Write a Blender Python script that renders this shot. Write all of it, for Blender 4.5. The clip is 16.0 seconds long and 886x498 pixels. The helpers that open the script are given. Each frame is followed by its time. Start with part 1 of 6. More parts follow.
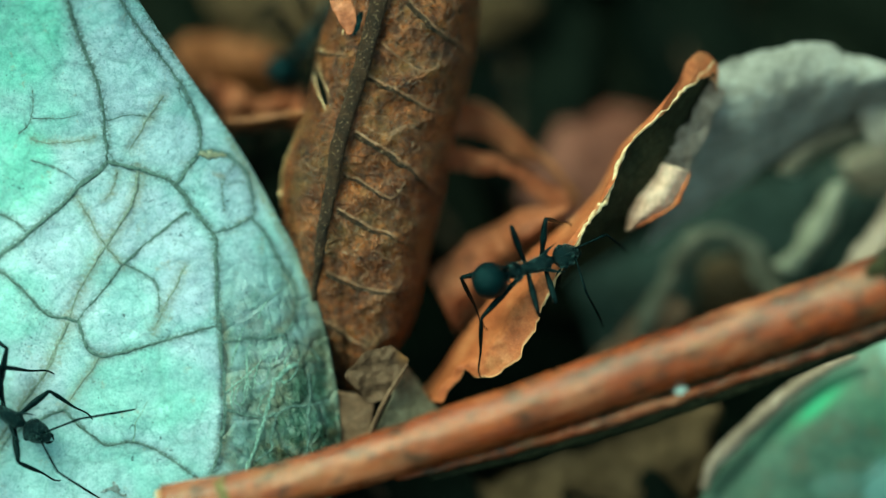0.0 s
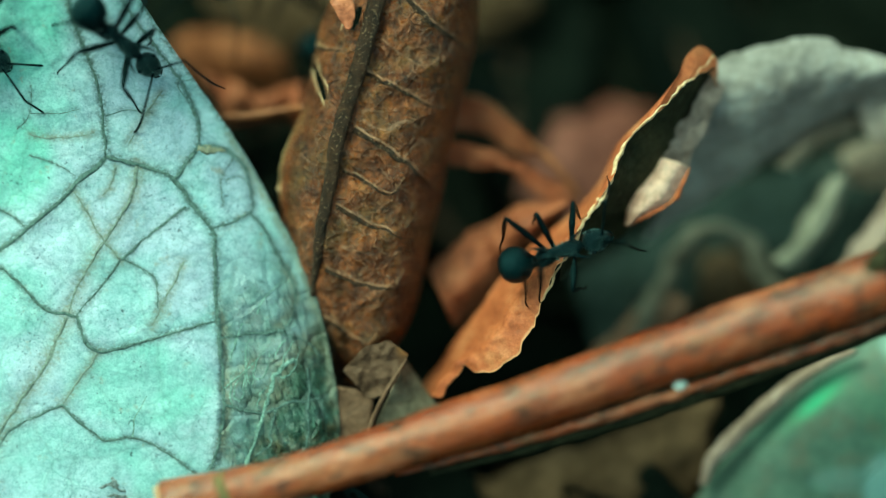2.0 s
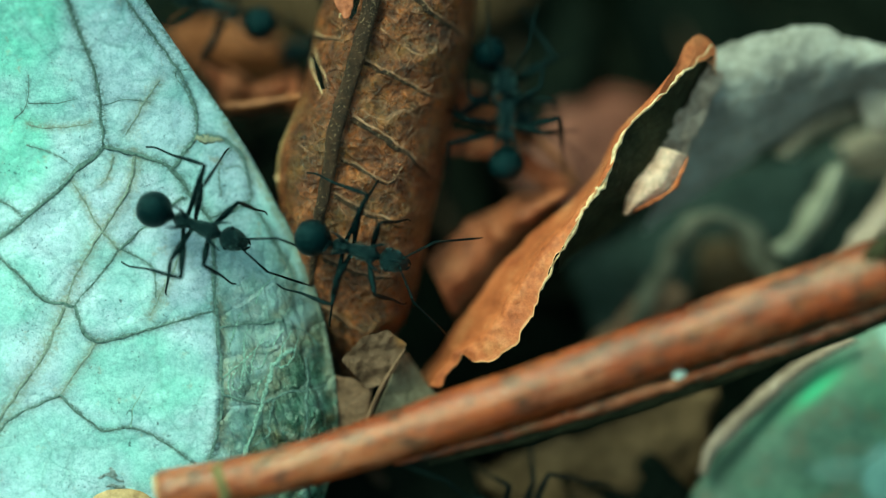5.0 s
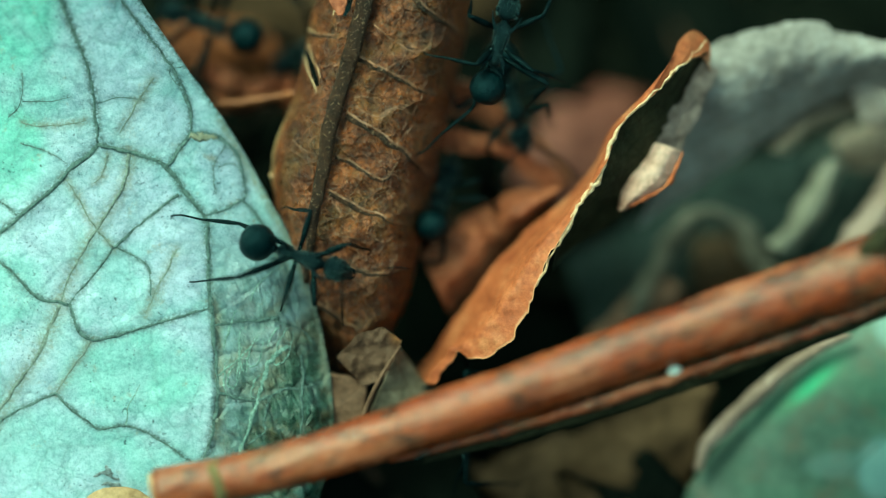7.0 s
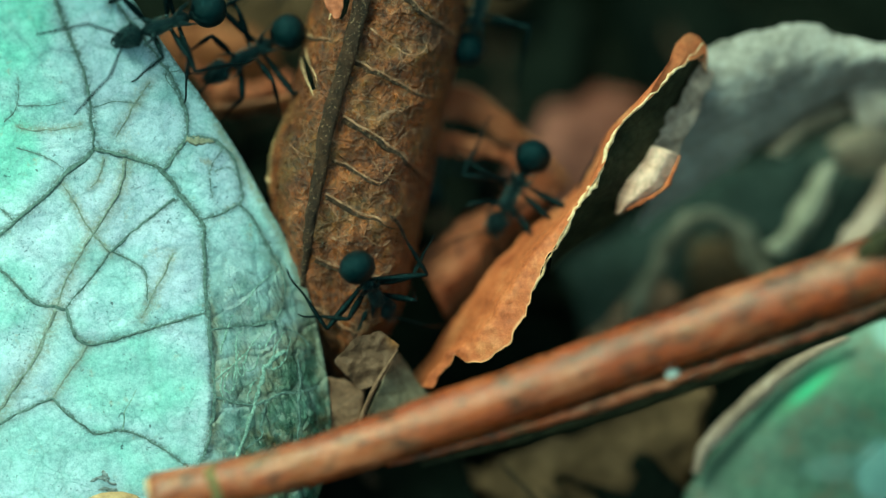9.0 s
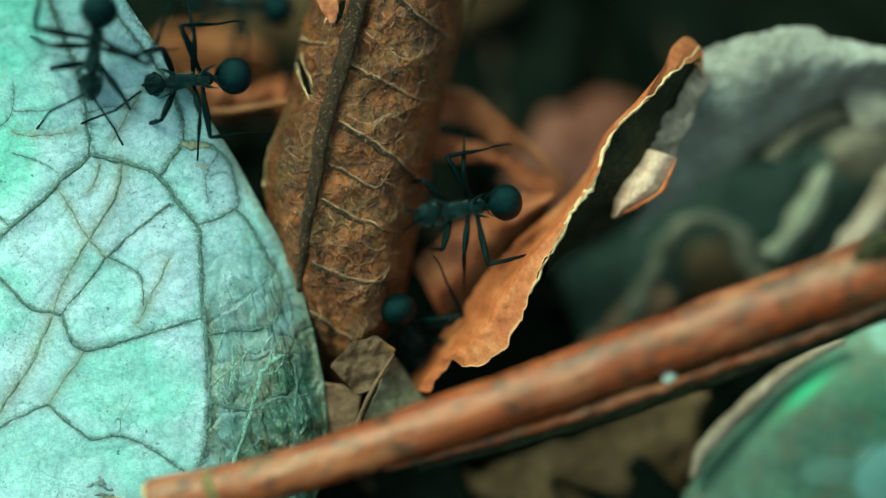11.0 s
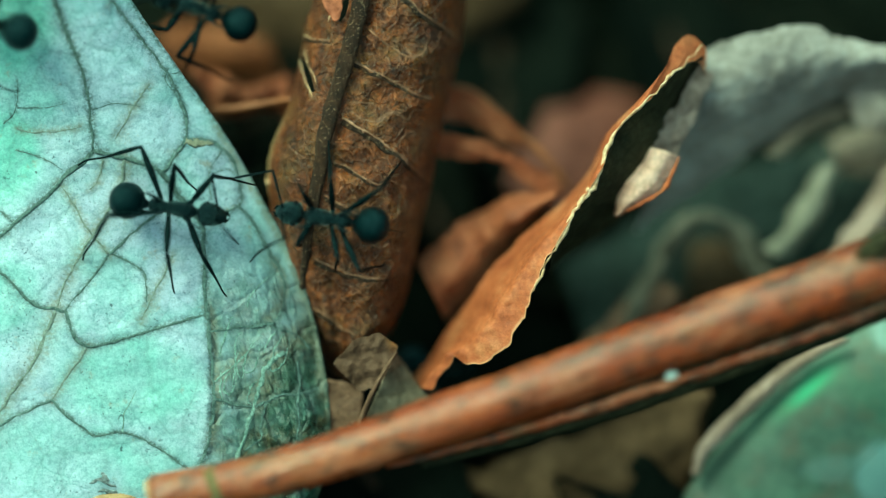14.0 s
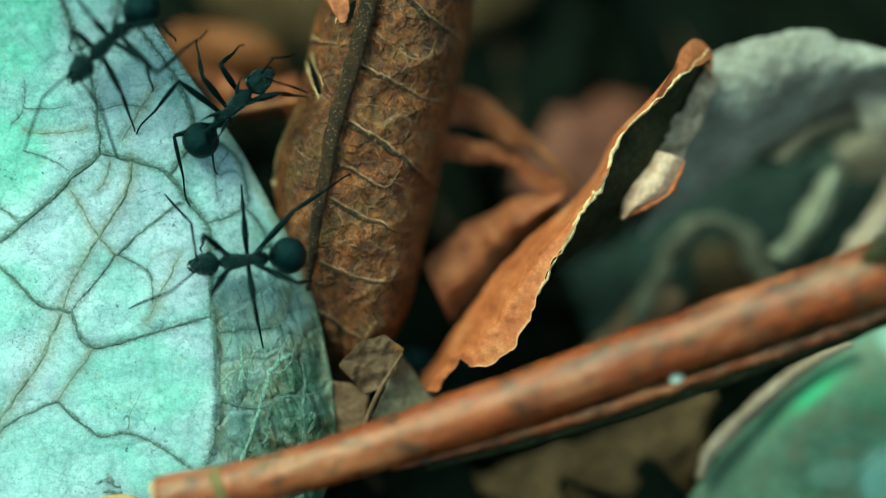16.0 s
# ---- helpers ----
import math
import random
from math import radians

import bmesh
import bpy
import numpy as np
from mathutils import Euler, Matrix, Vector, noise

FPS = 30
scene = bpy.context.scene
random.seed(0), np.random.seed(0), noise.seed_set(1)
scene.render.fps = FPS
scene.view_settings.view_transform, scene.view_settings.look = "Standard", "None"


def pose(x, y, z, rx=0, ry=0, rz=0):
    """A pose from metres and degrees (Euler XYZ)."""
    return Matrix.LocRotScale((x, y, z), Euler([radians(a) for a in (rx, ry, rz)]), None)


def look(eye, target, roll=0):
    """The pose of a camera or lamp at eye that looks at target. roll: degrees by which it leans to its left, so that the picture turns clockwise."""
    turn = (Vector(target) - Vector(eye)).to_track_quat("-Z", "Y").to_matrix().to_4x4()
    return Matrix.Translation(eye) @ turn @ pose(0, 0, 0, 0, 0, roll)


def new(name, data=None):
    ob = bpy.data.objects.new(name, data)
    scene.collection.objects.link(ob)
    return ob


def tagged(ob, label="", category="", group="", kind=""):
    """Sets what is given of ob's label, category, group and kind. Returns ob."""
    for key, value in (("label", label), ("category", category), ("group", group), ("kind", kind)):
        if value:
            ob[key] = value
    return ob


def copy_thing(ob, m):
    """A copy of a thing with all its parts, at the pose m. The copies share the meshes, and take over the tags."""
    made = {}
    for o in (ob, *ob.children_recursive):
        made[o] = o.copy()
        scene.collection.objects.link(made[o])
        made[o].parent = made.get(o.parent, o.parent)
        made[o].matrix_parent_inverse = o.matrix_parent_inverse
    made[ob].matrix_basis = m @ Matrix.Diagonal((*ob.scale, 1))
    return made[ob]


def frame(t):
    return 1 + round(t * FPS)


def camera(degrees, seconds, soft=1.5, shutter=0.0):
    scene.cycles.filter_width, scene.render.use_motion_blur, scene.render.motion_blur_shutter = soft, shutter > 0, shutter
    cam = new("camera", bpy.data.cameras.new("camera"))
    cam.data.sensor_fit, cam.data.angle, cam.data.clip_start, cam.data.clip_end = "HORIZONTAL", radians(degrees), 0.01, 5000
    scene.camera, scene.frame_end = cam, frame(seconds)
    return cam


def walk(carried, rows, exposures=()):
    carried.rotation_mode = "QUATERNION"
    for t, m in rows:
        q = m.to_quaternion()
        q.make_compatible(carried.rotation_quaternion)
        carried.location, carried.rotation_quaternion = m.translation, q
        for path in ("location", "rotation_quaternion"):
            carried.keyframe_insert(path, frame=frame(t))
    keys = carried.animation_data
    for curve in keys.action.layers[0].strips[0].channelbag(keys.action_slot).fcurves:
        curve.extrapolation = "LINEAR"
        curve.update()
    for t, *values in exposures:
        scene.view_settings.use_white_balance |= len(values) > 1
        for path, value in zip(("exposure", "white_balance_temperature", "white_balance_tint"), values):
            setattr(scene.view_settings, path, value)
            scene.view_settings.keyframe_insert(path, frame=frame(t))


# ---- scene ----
from mathutils.bvhtree import BVHTree

# A slanted bank of leaf litter with foraging ants. The bank has its own axes, in millimetres:
# x along it, y up it, h straight out of it. BANK carries them into the world.
MM = 0.001
BANK = pose(0, 0, 0.021, 30, 0, 0)


def bank(x, y, h=0.0):
    return BANK @ Vector((x * MM, y * MM, h * MM))


# ---- camera ----
cam = camera(22.0, 16.0, soft=1.3)
cam.data.dof.use_dof = True
cam.data.dof.focus_distance = 0.160
cam.data.dof.aperture_fstop = 5.2
PATH = [
    (0, -0.064, 0.192, 161.14), (0.5, -0.064, 0.307, 160.67), (1, -0.038, 0.212, 160.65),
    (1.5, -0.000, -0.000, 161.00), (2, -0.000, -0.158, 160.91), (2.5, -0.072, -0.260, 160.59),
    (3, 0.060, -0.315, 160.74), (3.5, -0.007, -0.471, 160.73), (4, 0.046, -0.590, 160.69),
    (6.5, 0.284, -1.234, 160.65), (7, 0.468, -1.134, 160.62), (7.5, 0.534, -0.943, 160.56),
    (8, 0.648, -0.806, 160.73), (8.5, 0.712, -0.789, 160.55), (9, 0.680, -0.879, 160.33),
    (11.5, 0.978, -0.553, 160.16), (12, 0.892, -0.575, 160.53), (12.5, 0.779, -0.644, 160.59),
    (13, 0.796, -0.694, 160.41), (13.5, 0.748, -0.759, 160.27), (14, 0.738, -0.754, 160.42),
    (14.5, 0.805, -0.667, 160.46), (15, 0.602, -0.575, 160.47), (15.5, 0.530, -0.577, 160.58),
    (16, 0.325, -0.579, 160.54)]
walk(cam, [(t, look(bank(0, 0, d), bank(x, y, 0))) for t, x, y, d in PATH],
     [(0, 1.18, 6150, -51), (16, 1.18, 6150, -51)])

# ---- light: overcast forest daylight ----
world = bpy.data.worlds.new("overcast_sky")
scene.world = world
world.use_nodes = True
wn = world.node_tree.nodes
sky = wn.new("ShaderNodeTexSky")
sky.sky_type = "NISHITA"
sky.sun_disc = False
sky.sun_elevation = radians(61)
sky.sun_rotation = radians(-66)
sky.air_density, sky.dust_density, sky.ozone_density = 1.0, 4.0, 1.0
wn["Background"].inputs["Strength"].default_value = 0.096
# the canopy overhead greys the blue of the sky and turns it faintly green
grey_sky = wn.new("ShaderNodeHueSaturation")
grey_sky.inputs["Saturation"].default_value = 0.6
canopy = wn.new("ShaderNodeMix")
canopy.data_type, canopy.blend_type = "RGBA", "MULTIPLY"
canopy.inputs["Factor"].default_value = 1.0
canopy.inputs["B"].default_value = (0.92, 1.0, 1.02, 1)
world.node_tree.links.new(sky.outputs["Color"], grey_sky.inputs["Color"])
world.node_tree.links.new(grey_sky.outputs["Color"], canopy.inputs["A"])
world.node_tree.links.new(canopy.outputs["Result"], wn["Background"].inputs["Color"])
sun = new("sun", bpy.data.lights.new("sun", "SUN"))
sun.data.energy, sun.data.angle, sun.data.color = 1.4, radians(30), (1.0, 0.95, 0.88)
sun.matrix_world = look((-0.5, 0.22, 1.0), (0, 0, 0))


# ---- materials ----
class Nodes:
    """A material and short ways to add nodes to it."""

    def __init__(self, name):
        self.mat = bpy.data.materials.new(name)
        self.mat.use_nodes = True
        self.tree = self.mat.node_tree
        self.bsdf = self.tree.nodes["Principled BSDF"]
        self.coord = self.node("ShaderNodeTexCoord").outputs["Object"]

    def node(self, kind):
        return self.tree.nodes.new(kind)

    def put(self, value, socket):
        if hasattr(value, "is_linked"):
            self.tree.links.new(value, socket)
        else:
            socket.default_value = value

    def shift(self, stretch=(1, 1, 1), turn=0.0):
        n = self.node("ShaderNodeMapping")
        self.put(self.coord, n.inputs["Vector"])
        n.vector_type = "TEXTURE"
        n.inputs["Scale"].default_value = [1 / k for k in stretch]
        n.inputs["Rotation"].default_value = (0, 0, turn)
        return n.outputs["Vector"]

    def warp(self, size_mm, amount_mm):
        """The place, pushed about by a soft noise."""
        n = self.node("ShaderNodeTexNoise")
        self.put(self.coord, n.inputs["Vector"])
        n.inputs["Scale"].default_value = 1000.0 / size_mm
        m = self.node("ShaderNodeVectorMath")
        m.operation = "MULTIPLY_ADD"
        self.put(n.outputs["Color"], m.inputs[0])
        m.inputs[1].default_value = (amount_mm * MM,) * 3
        self.put(self.coord, m.inputs[2])
        return m.outputs["Vector"]

    def noise(self, size_mm, detail=4, rough=0.55, vector=None, warp=0.0):
        n = self.node("ShaderNodeTexNoise")
        self.put(vector or self.coord, n.inputs["Vector"])
        n.inputs["Scale"].default_value = 1000.0 / size_mm
        n.inputs["Detail"].default_value = detail
        n.inputs["Roughness"].default_value = rough
        n.inputs["Distortion"].default_value = warp
        return n.outputs["Fac"]

    def cells(self, size_mm, vector=None, feature="DISTANCE_TO_EDGE"):
        n = self.node("ShaderNodeTexVoronoi")
        n.feature = feature
        self.put(vector or self.coord, n.inputs["Vector"])
        n.inputs["Scale"].default_value = 1000.0 / size_mm
        return n.outputs["Distance"]

    def ramp(self, value, stops):
        n = self.node("ShaderNodeValToRGB")
        self.put(value, n.inputs["Fac"])
        el = n.color_ramp.elements
        while len(el) < len(stops):
            el.new(0.5)
        for e, (at, colour) in zip(el, stops):
            e.position = at
            e.color = (*colour, 1) if len(colour) == 3 else colour
        return n.outputs["Color"]

    def mix(self, a, b, fac, blend="MIX"):
        n = self.node("ShaderNodeMix")
        n.data_type, n.blend_type = "RGBA", blend
        self.put(fac, n.inputs["Factor"])
        for v, s in ((a, n.inputs["A"]), (b, n.inputs["B"])):
            self.put((*v, 1) if isinstance(v, tuple) and len(v) == 3 else v, s)
        return n.outputs["Result"]

    def math(self, op, a, b=0.0):
        n = self.node("ShaderNodeMath")
        n.operation = op
        self.put(a, n.inputs[0])
        self.put(b, n.inputs[1])
        return n.outputs[0]

    def wear(self, name="wear"):
        n = self.node("ShaderNodeAttribute")
        n.attribute_name = name
        return n.outputs["Fac"]

    def random(self):
        return self.node("ShaderNodeObjectInfo").outputs["Random"]

    def finish(self, colour, rough=0.6, bumps=(), spec=0.4, metal=0.0, through=0.0):
        self.put(colour if hasattr(colour, "is_linked") else (*colour, 1), self.bsdf.inputs["Base Color"])
        self.put(rough, self.bsdf.inputs["Roughness"])
        self.bsdf.inputs["Specular IOR Level"].default_value = spec
        self.bsdf.inputs["Metallic"].default_value = metal
        last = None
        for value, depth_mm in bumps:
            b = self.node("ShaderNodeBump")
            b.inputs["Distance"].default_value = depth_mm * MM
            b.inputs["Strength"].default_value = 1.0
            self.put(value, b.inputs["Height"])
            if last:
                self.put(last, b.inputs["Normal"])
            last = b.outputs["Normal"]
        if last:
            self.put(last, self.bsdf.inputs["Normal"])
        return self.mat


def green_leaf_material():
    n = Nodes("pale_green_leaf")
    base = n.ramp(n.noise(9, 3), [(0.36, (0.437, 0.529, 0.607)), (0.54, (0.396, 0.538, 0.58)), (0.72, (0.359, 0.529, 0.561))])
    base = n.mix(base, (0.465, 0.52, 0.612), n.ramp(n.noise(3.0, 5, 0.65), [(0.44, (0, 0, 0)), (0.64, (0.7, 0.7, 0.7))]))
    patchy = n.ramp(n.noise(2.2, 5, 0.65), [(0.28, (0.55,) * 3), (0.55, (1,) * 3)])
    base = n.mix(base, (0.474, 0.501, 0.63), n.math("MULTIPLY", n.wear("lilac"), patchy))
    base = n.mix(base, (0.193, 0.57, 0.405), n.math("MULTIPLY", n.math("MULTIPLY", n.wear("flush"), patchy), 0.55))
    mottle = n.ramp(n.noise(0.8, 5, 0.75), [(0.36, (0.66, 0.72, 0.76)), (0.56, (1.06, 1.06, 1.06))])
    base = n.mix(base, mottle, 0.40, "MULTIPLY")
    film = n.ramp(n.noise(0.40, 6, 0.85), [(0.38, (0.42, 0.52, 0.52)), (0.54, (1, 1, 1))])
    base = n.mix(base, film, 0.38, "MULTIPLY")
    grain = n.ramp(n.noise(0.13, 3, 0.7), [(0.40, (0.60, 0.68, 0.69)), (0.56, (1.04, 1.04, 1.04))])
    base = n.mix(base, grain, 0.38, "MULTIPLY")
    specks = n.ramp(n.noise(0.22, 2, 0.5), [(0.31, (0.07, 0.12, 0.15)), (0.38, (1, 1, 1))])
    base = n.mix(base, specks, n.ramp(n.noise(3.0, 4, 0.6), [(0.46, (0.04, 0.04, 0.04)), (0.64, (0.75, 0.75, 0.75))]), "MULTIPLY")
    spots = n.ramp(n.noise(0.42, 2, 0.45), [(0.27, (0.10, 0.13, 0.14)), (0.32, (1, 1, 1))])
    base = n.mix(base, spots, n.ramp(n.noise(4.0, 3, 0.6), [(0.48, (0, 0, 0)), (0.62, (0.8, 0.8, 0.8))]), "MULTIPLY")
    bent = n.warp(1.6, 1.1)
    net = n.ramp(n.cells(1.3, bent), [(0.0, (0.58, 0.70, 0.66)), (0.08, (1, 1, 1))])
    base = n.mix(base, net, n.ramp(n.noise(5.0, 3), [(0.4, (0.08,) * 3), (0.62, (0.55,) * 3)]), "MULTIPLY")
    coarse = n.ramp(n.cells(4.6, n.warp(3.0, 2.4)), [(0.0, (0.30, 0.36, 0.33)), (0.035, (0.8, 0.84, 0.82)), (0.10, (1, 1, 1))])
    base = n.mix(base, coarse, 0.3, "MULTIPLY")
    rust = n.ramp(n.noise(1.7, 6, 0.75), [(0.60, (0, 0, 0)), (0.70, (0.6, 0.6, 0.6))])
    base = n.mix(base, (0.30, 0.25, 0.18), rust)
    rot = n.ramp(n.noise(1.4, 6, 0.70), [(0.32, (0.014, 0.030, 0.020)), (0.50, (0.036, 0.074, 0.050)), (0.70, (0.095, 0.165, 0.120))])
    rot = n.mix(rot, (0.125, 0.085, 0.038), n.ramp(n.noise(2.2, 6, 0.72), [(0.48, (0, 0, 0)), (0.64, (0.7, 0.7, 0.7))]))
    rot = n.mix(rot, n.ramp(n.noise(0.16, 3, 0.7), [(0.38, (0.4, 0.43, 0.41)), (0.56, (1.2, 1.2, 1.2))]), 0.4, "MULTIPLY")
    mesh = n.cells(2.7, n.warp(2.0, 1.3))
    rot = n.mix(rot, n.ramp(mesh, [(0.0, (0.12, 0.15, 0.13)), (0.03, (0.55, 0.58, 0.55)), (0.06, (1, 1, 1))]), 0.7, "MULTIPLY")
    base = n.mix(base, rot, n.wear())
    bleed = n.math("MULTIPLY", n.wear("stain_edge_shade"), n.ramp(n.noise(0.28, 4, 0.8), [(0.40, (0.22,) * 3), (0.56, (1,) * 3)]))
    base = n.mix(base, (0.048, 0.072, 0.062), bleed)
    rusty = n.math("MULTIPLY", n.wear("rust"), n.ramp(n.noise(0.32, 4, 0.75), [(0.38, (0.30,) * 3), (0.60, (0.85,) * 3)]))
    base = n.mix(base, (0.17, 0.165, 0.12), rusty)
    folds = n.noise(0.95, 3, 0.5, n.shift((1.6, 0.55, 1), 0.35), 0.8)
    rough = n.math("SUBTRACT", n.ramp(n.noise(0.7, 4, 0.7), [(0.3, (0.32,) * 3), (0.7, (0.58,) * 3)]), n.math("MULTIPLY", n.wear(), 0.16))
    return n.finish(base, rough,
                    [(n.noise(2.2, 4), 0.12), (n.cells(1.3, bent), 0.09), (n.noise(0.35, 4, 0.7), 0.07),
                     (n.math("MULTIPLY", folds, n.wear()), 0.42),
                     (n.math("MULTIPLY", n.ramp(mesh, [(0.0, (0,) * 3), (0.10, (1,) * 3)]), n.wear()), 0.12),
                     (n.math("MULTIPLY", n.noise(0.3, 4, 0.7), n.wear()), 0.10)], 0.5)


def dead_leaf_material(name, dark, mid, light, relief=0.3, net=1.6, rough=(0.45, 0.7), spec=0.25, lines_share=0.5, worn=None):
    n = Nodes(name)
    base = n.ramp(n.noise(3.0, 6, 0.65), [(0.30, dark), (0.5, mid), (0.72, light)])
    base = n.mix(base, n.ramp(n.noise(0.5, 4, 0.7), [(0.3, (0.45, 0.42, 0.40)), (0.6, (1, 1, 1))]), 0.7, "MULTIPLY")
    lines = n.ramp(n.cells(net, n.shift((1, 1.5, 1), 0.5)), [(0.0, (0.5, 0.45, 0.4)), (0.10, (1, 1, 1))])
    base = n.mix(base, lines, lines_share, "MULTIPLY")
    base = n.mix(base, n.ramp(n.random(), [(0.0, (0.7, 0.72, 0.75)), (1.0, (1.15, 1.0, 0.9))]), 0.8, "MULTIPLY")
    edge = n.mix(base, worn or tuple(min(0.72, 1.25 * c + 0.05) for c in light), n.wear())
    return n.finish(edge, n.ramp(n.noise(0.8), [(0.3, (rough[0],) * 3), (0.7, (rough[1],) * 3)]),
                    [(n.noise(1.3, 5, 0.6), relief), (n.cells(net, n.shift((1, 1.5, 1), 0.5)), relief * 0.7), (n.noise(0.25, 3), 0.06)], spec)


def brown_leaf_material():
    n = Nodes("brown_dead_leaf")
    bent = n.warp(1.3, 1.0)
    base = n.ramp(n.noise(2.6, 6, 0.7), [(0.32, (0.056, 0.016, 0.006)), (0.45, (0.155, 0.042, 0.011)), (0.58, (0.27, 0.078, 0.021)), (0.72, (0.40, 0.145, 0.048))])
    base = n.mix(base, (0.135, 0.078, 0.026), n.ramp(n.noise(3.4, 5, 0.65), [(0.48, (0, 0, 0)), (0.62, (0.6, 0.6, 0.6))]))
    base = n.mix(base, (0.020, 0.020, 0.010), n.ramp(n.noise(1.3, 6, 0.75), [(0.53, (0, 0, 0)), (0.66, (0.65, 0.65, 0.65))]))
    base = n.mix(base, n.ramp(n.noise(0.13, 3, 0.7), [(0.36, (0.5, 0.5, 0.5)), (0.60, (1.25, 1.25, 1.25))]), 0.45, "MULTIPLY")
    base = n.mix(base, n.ramp(n.noise(0.40, 6, 0.85), [(0.40, (0.25, 0.23, 0.20)), (0.58, (1.4, 1.35, 1.3))]), 0.6, "MULTIPLY")
    lumps = n.noise(0.95, 6, 0.70, None, 0.4)
    # relief shading put into the colour: hollows darker, bumps lighter
    base = n.mix(base, n.ramp(lumps, [(0.40, (0.40, 0.34, 0.28)), (0.52, (1.05, 1.03, 1)), (0.66, (1.65, 1.6, 1.35))]), 0.8, "MULTIPLY")
    quilt = n.cells(2.1, n.warp(1.8, 1.4))
    ridge = n.cells(1.05, bent)
    part = n.ramp(n.noise(2.0), [(0.44, (0,) * 3), (0.60, (1,) * 3)])
    base = n.mix(base, (0.42, 0.17, 0.085), n.math("MULTIPLY", n.ramp(ridge, [(0.0, (0.5,) * 3), (0.04, (0,) * 3)]), part))
    base = n.mix(base, (0.46, 0.20, 0.105), n.math("MULTIPLY", n.ramp(quilt, [(0.0, (0.6,) * 3), (0.022, (0,) * 3)]), n.ramp(n.noise(1.6, 3), [(0.42, (0.15,) * 3), (0.58, (1,) * 3)])))
    base = n.mix(base, (0.50, 0.33, 0.16), n.wear())
    return n.finish(base, n.ramp(n.noise(0.5, 4, 0.7), [(0.3, (0.16,) * 3), (0.7, (0.55,) * 3)]),
                    [(lumps, 0.8), (n.ramp(quilt, [(0.0, (1,) * 3), (0.10, (0.25,) * 3), (0.35, (0.6,) * 3)]), 0.20),
                     (n.ramp(ridge, [(0.0, (1,) * 3), (0.12, (0,) * 3)]), 0.10), (n.noise(0.28, 4, 0.7), 0.15)], 0.45)


def midrib_material():
    n = Nodes("dark_midrib")
    base = n.ramp(n.noise(0.9, 5, 0.7), [(0.34, (0.012, 0.006, 0.003)), (0.66, (0.062, 0.027, 0.012))])
    base = n.mix(base, (0.30, 0.19, 0.115), n.ramp(n.noise(0.20, 3, 0.6), [(0.58, (0, 0, 0)), (0.68, (0.8, 0.8, 0.8))]))
    return n.finish(base, 0.5, [(n.noise(0.22, 4, 0.7), 0.35)], 0.25)


def plain_material(name, dark, light, size_mm, rough=0.6, relief=0.08, spec=0.4):
    n = Nodes(name)
    base = n.ramp(n.noise(size_mm, 5, 0.65), [(0.32, dark), (0.68, light)])
    return n.finish(base, n.ramp(n.noise(size_mm * 0.4), [(0.3, (max(0.05, rough - 0.12),) * 3), (0.7, (min(1, rough + 0.12),) * 3)]),
                    [(n.noise(size_mm * 0.25, 4), relief)], spec)


def bark_material():
    n = Nodes("reddish_bark")
    n.bsdf.inputs["Specular Tint"].default_value = (1.0, 0.90, 0.82, 1)
    slant = radians(19)
    along = n.shift((0.16, 1, 1), slant)
    base = n.ramp(n.noise(1.9, 6, 0.68, along), [(0.34, (0.056, 0.011, 0.004)), (0.48, (0.225, 0.036, 0.009)), (0.66, (0.35, 0.078, 0.022))])
    pale = n.ramp(n.noise(2.6, 6, 0.7, n.shift((0.4, 1, 1), slant)), [(0.50, (0, 0, 0)), (0.68, (0.5, 0.5, 0.5))])
    base = n.mix(base, (0.48, 0.22, 0.12), pale)
    base = n.mix(base, (0.13, 0.075, 0.028), n.ramp(n.noise(1.2, 6, 0.75, n.shift((0.35, 1, 1), slant)), [(0.54, (0, 0, 0)), (0.66, (0.6, 0.6, 0.6))]))
    base = n.mix(base, (0.035, 0.018, 0.010), n.ramp(n.noise(1.1, 6, 0.78, n.shift((0.6, 1, 1), slant)), [(0.50, (0, 0, 0)), (0.62, (0.85, 0.85, 0.85))]))
    wet = n.ramp(n.noise(1.6, 5, 0.65, n.shift((0.4, 1, 1), slant)), [(0.36, (0.13,) * 3), (0.60, (0.32,) * 3)])
    return n.finish(base, wet, [(n.noise(1.0, 6, 0.65, along), 0.16), (n.noise(0.35, 4, 0.7), 0.08)], 0.6)


def olive_material():
    n = Nodes("olive_leaf_skin")
    base = n.ramp(n.noise(4.0, 6, 0.65), [(0.32, (0.052, 0.082, 0.054)), (0.5, (0.090, 0.136, 0.092)), (0.70, (0.145, 0.205, 0.142))])
    base = n.mix(base, (0.12, 0.095, 0.060), n.ramp(n.noise(2.5, 6, 0.7), [(0.50, (0, 0, 0)), (0.66, (0.6, 0.6, 0.6))]))
    # the fold's green highlight is put into the colour
    base = n.mix(base, (0.12, 0.58, 0.25), n.wear())
    base = n.mix(base, (0.42, 0.62, 0.60), n.wear("sky_gloss"))
    return n.finish(base, n.ramp(n.noise(1.5, 4), [(0.3, (0.30,) * 3), (0.7, (0.5,) * 3)]), [(n.noise(3.0, 5), 0.2), (n.noise(0.4, 4, 0.7), 0.08)], 0.35)


def ant_material(name, base, light, rough, tint=(0.45, 0.85, 0.92), spec=0.3, grit=0.10):
    n = Nodes(name)
    colour = n.ramp(n.noise(0.18, 3, 0.7), [(0.35, base), (0.75, light)])
    n.bsdf.inputs["Specular Tint"].default_value = (*tint, 1)
    return n.finish(colour, rough, [(n.noise(0.13, 3, 0.7), grit), (n.noise(0.4, 3, 0.6), 0.10)], spec)


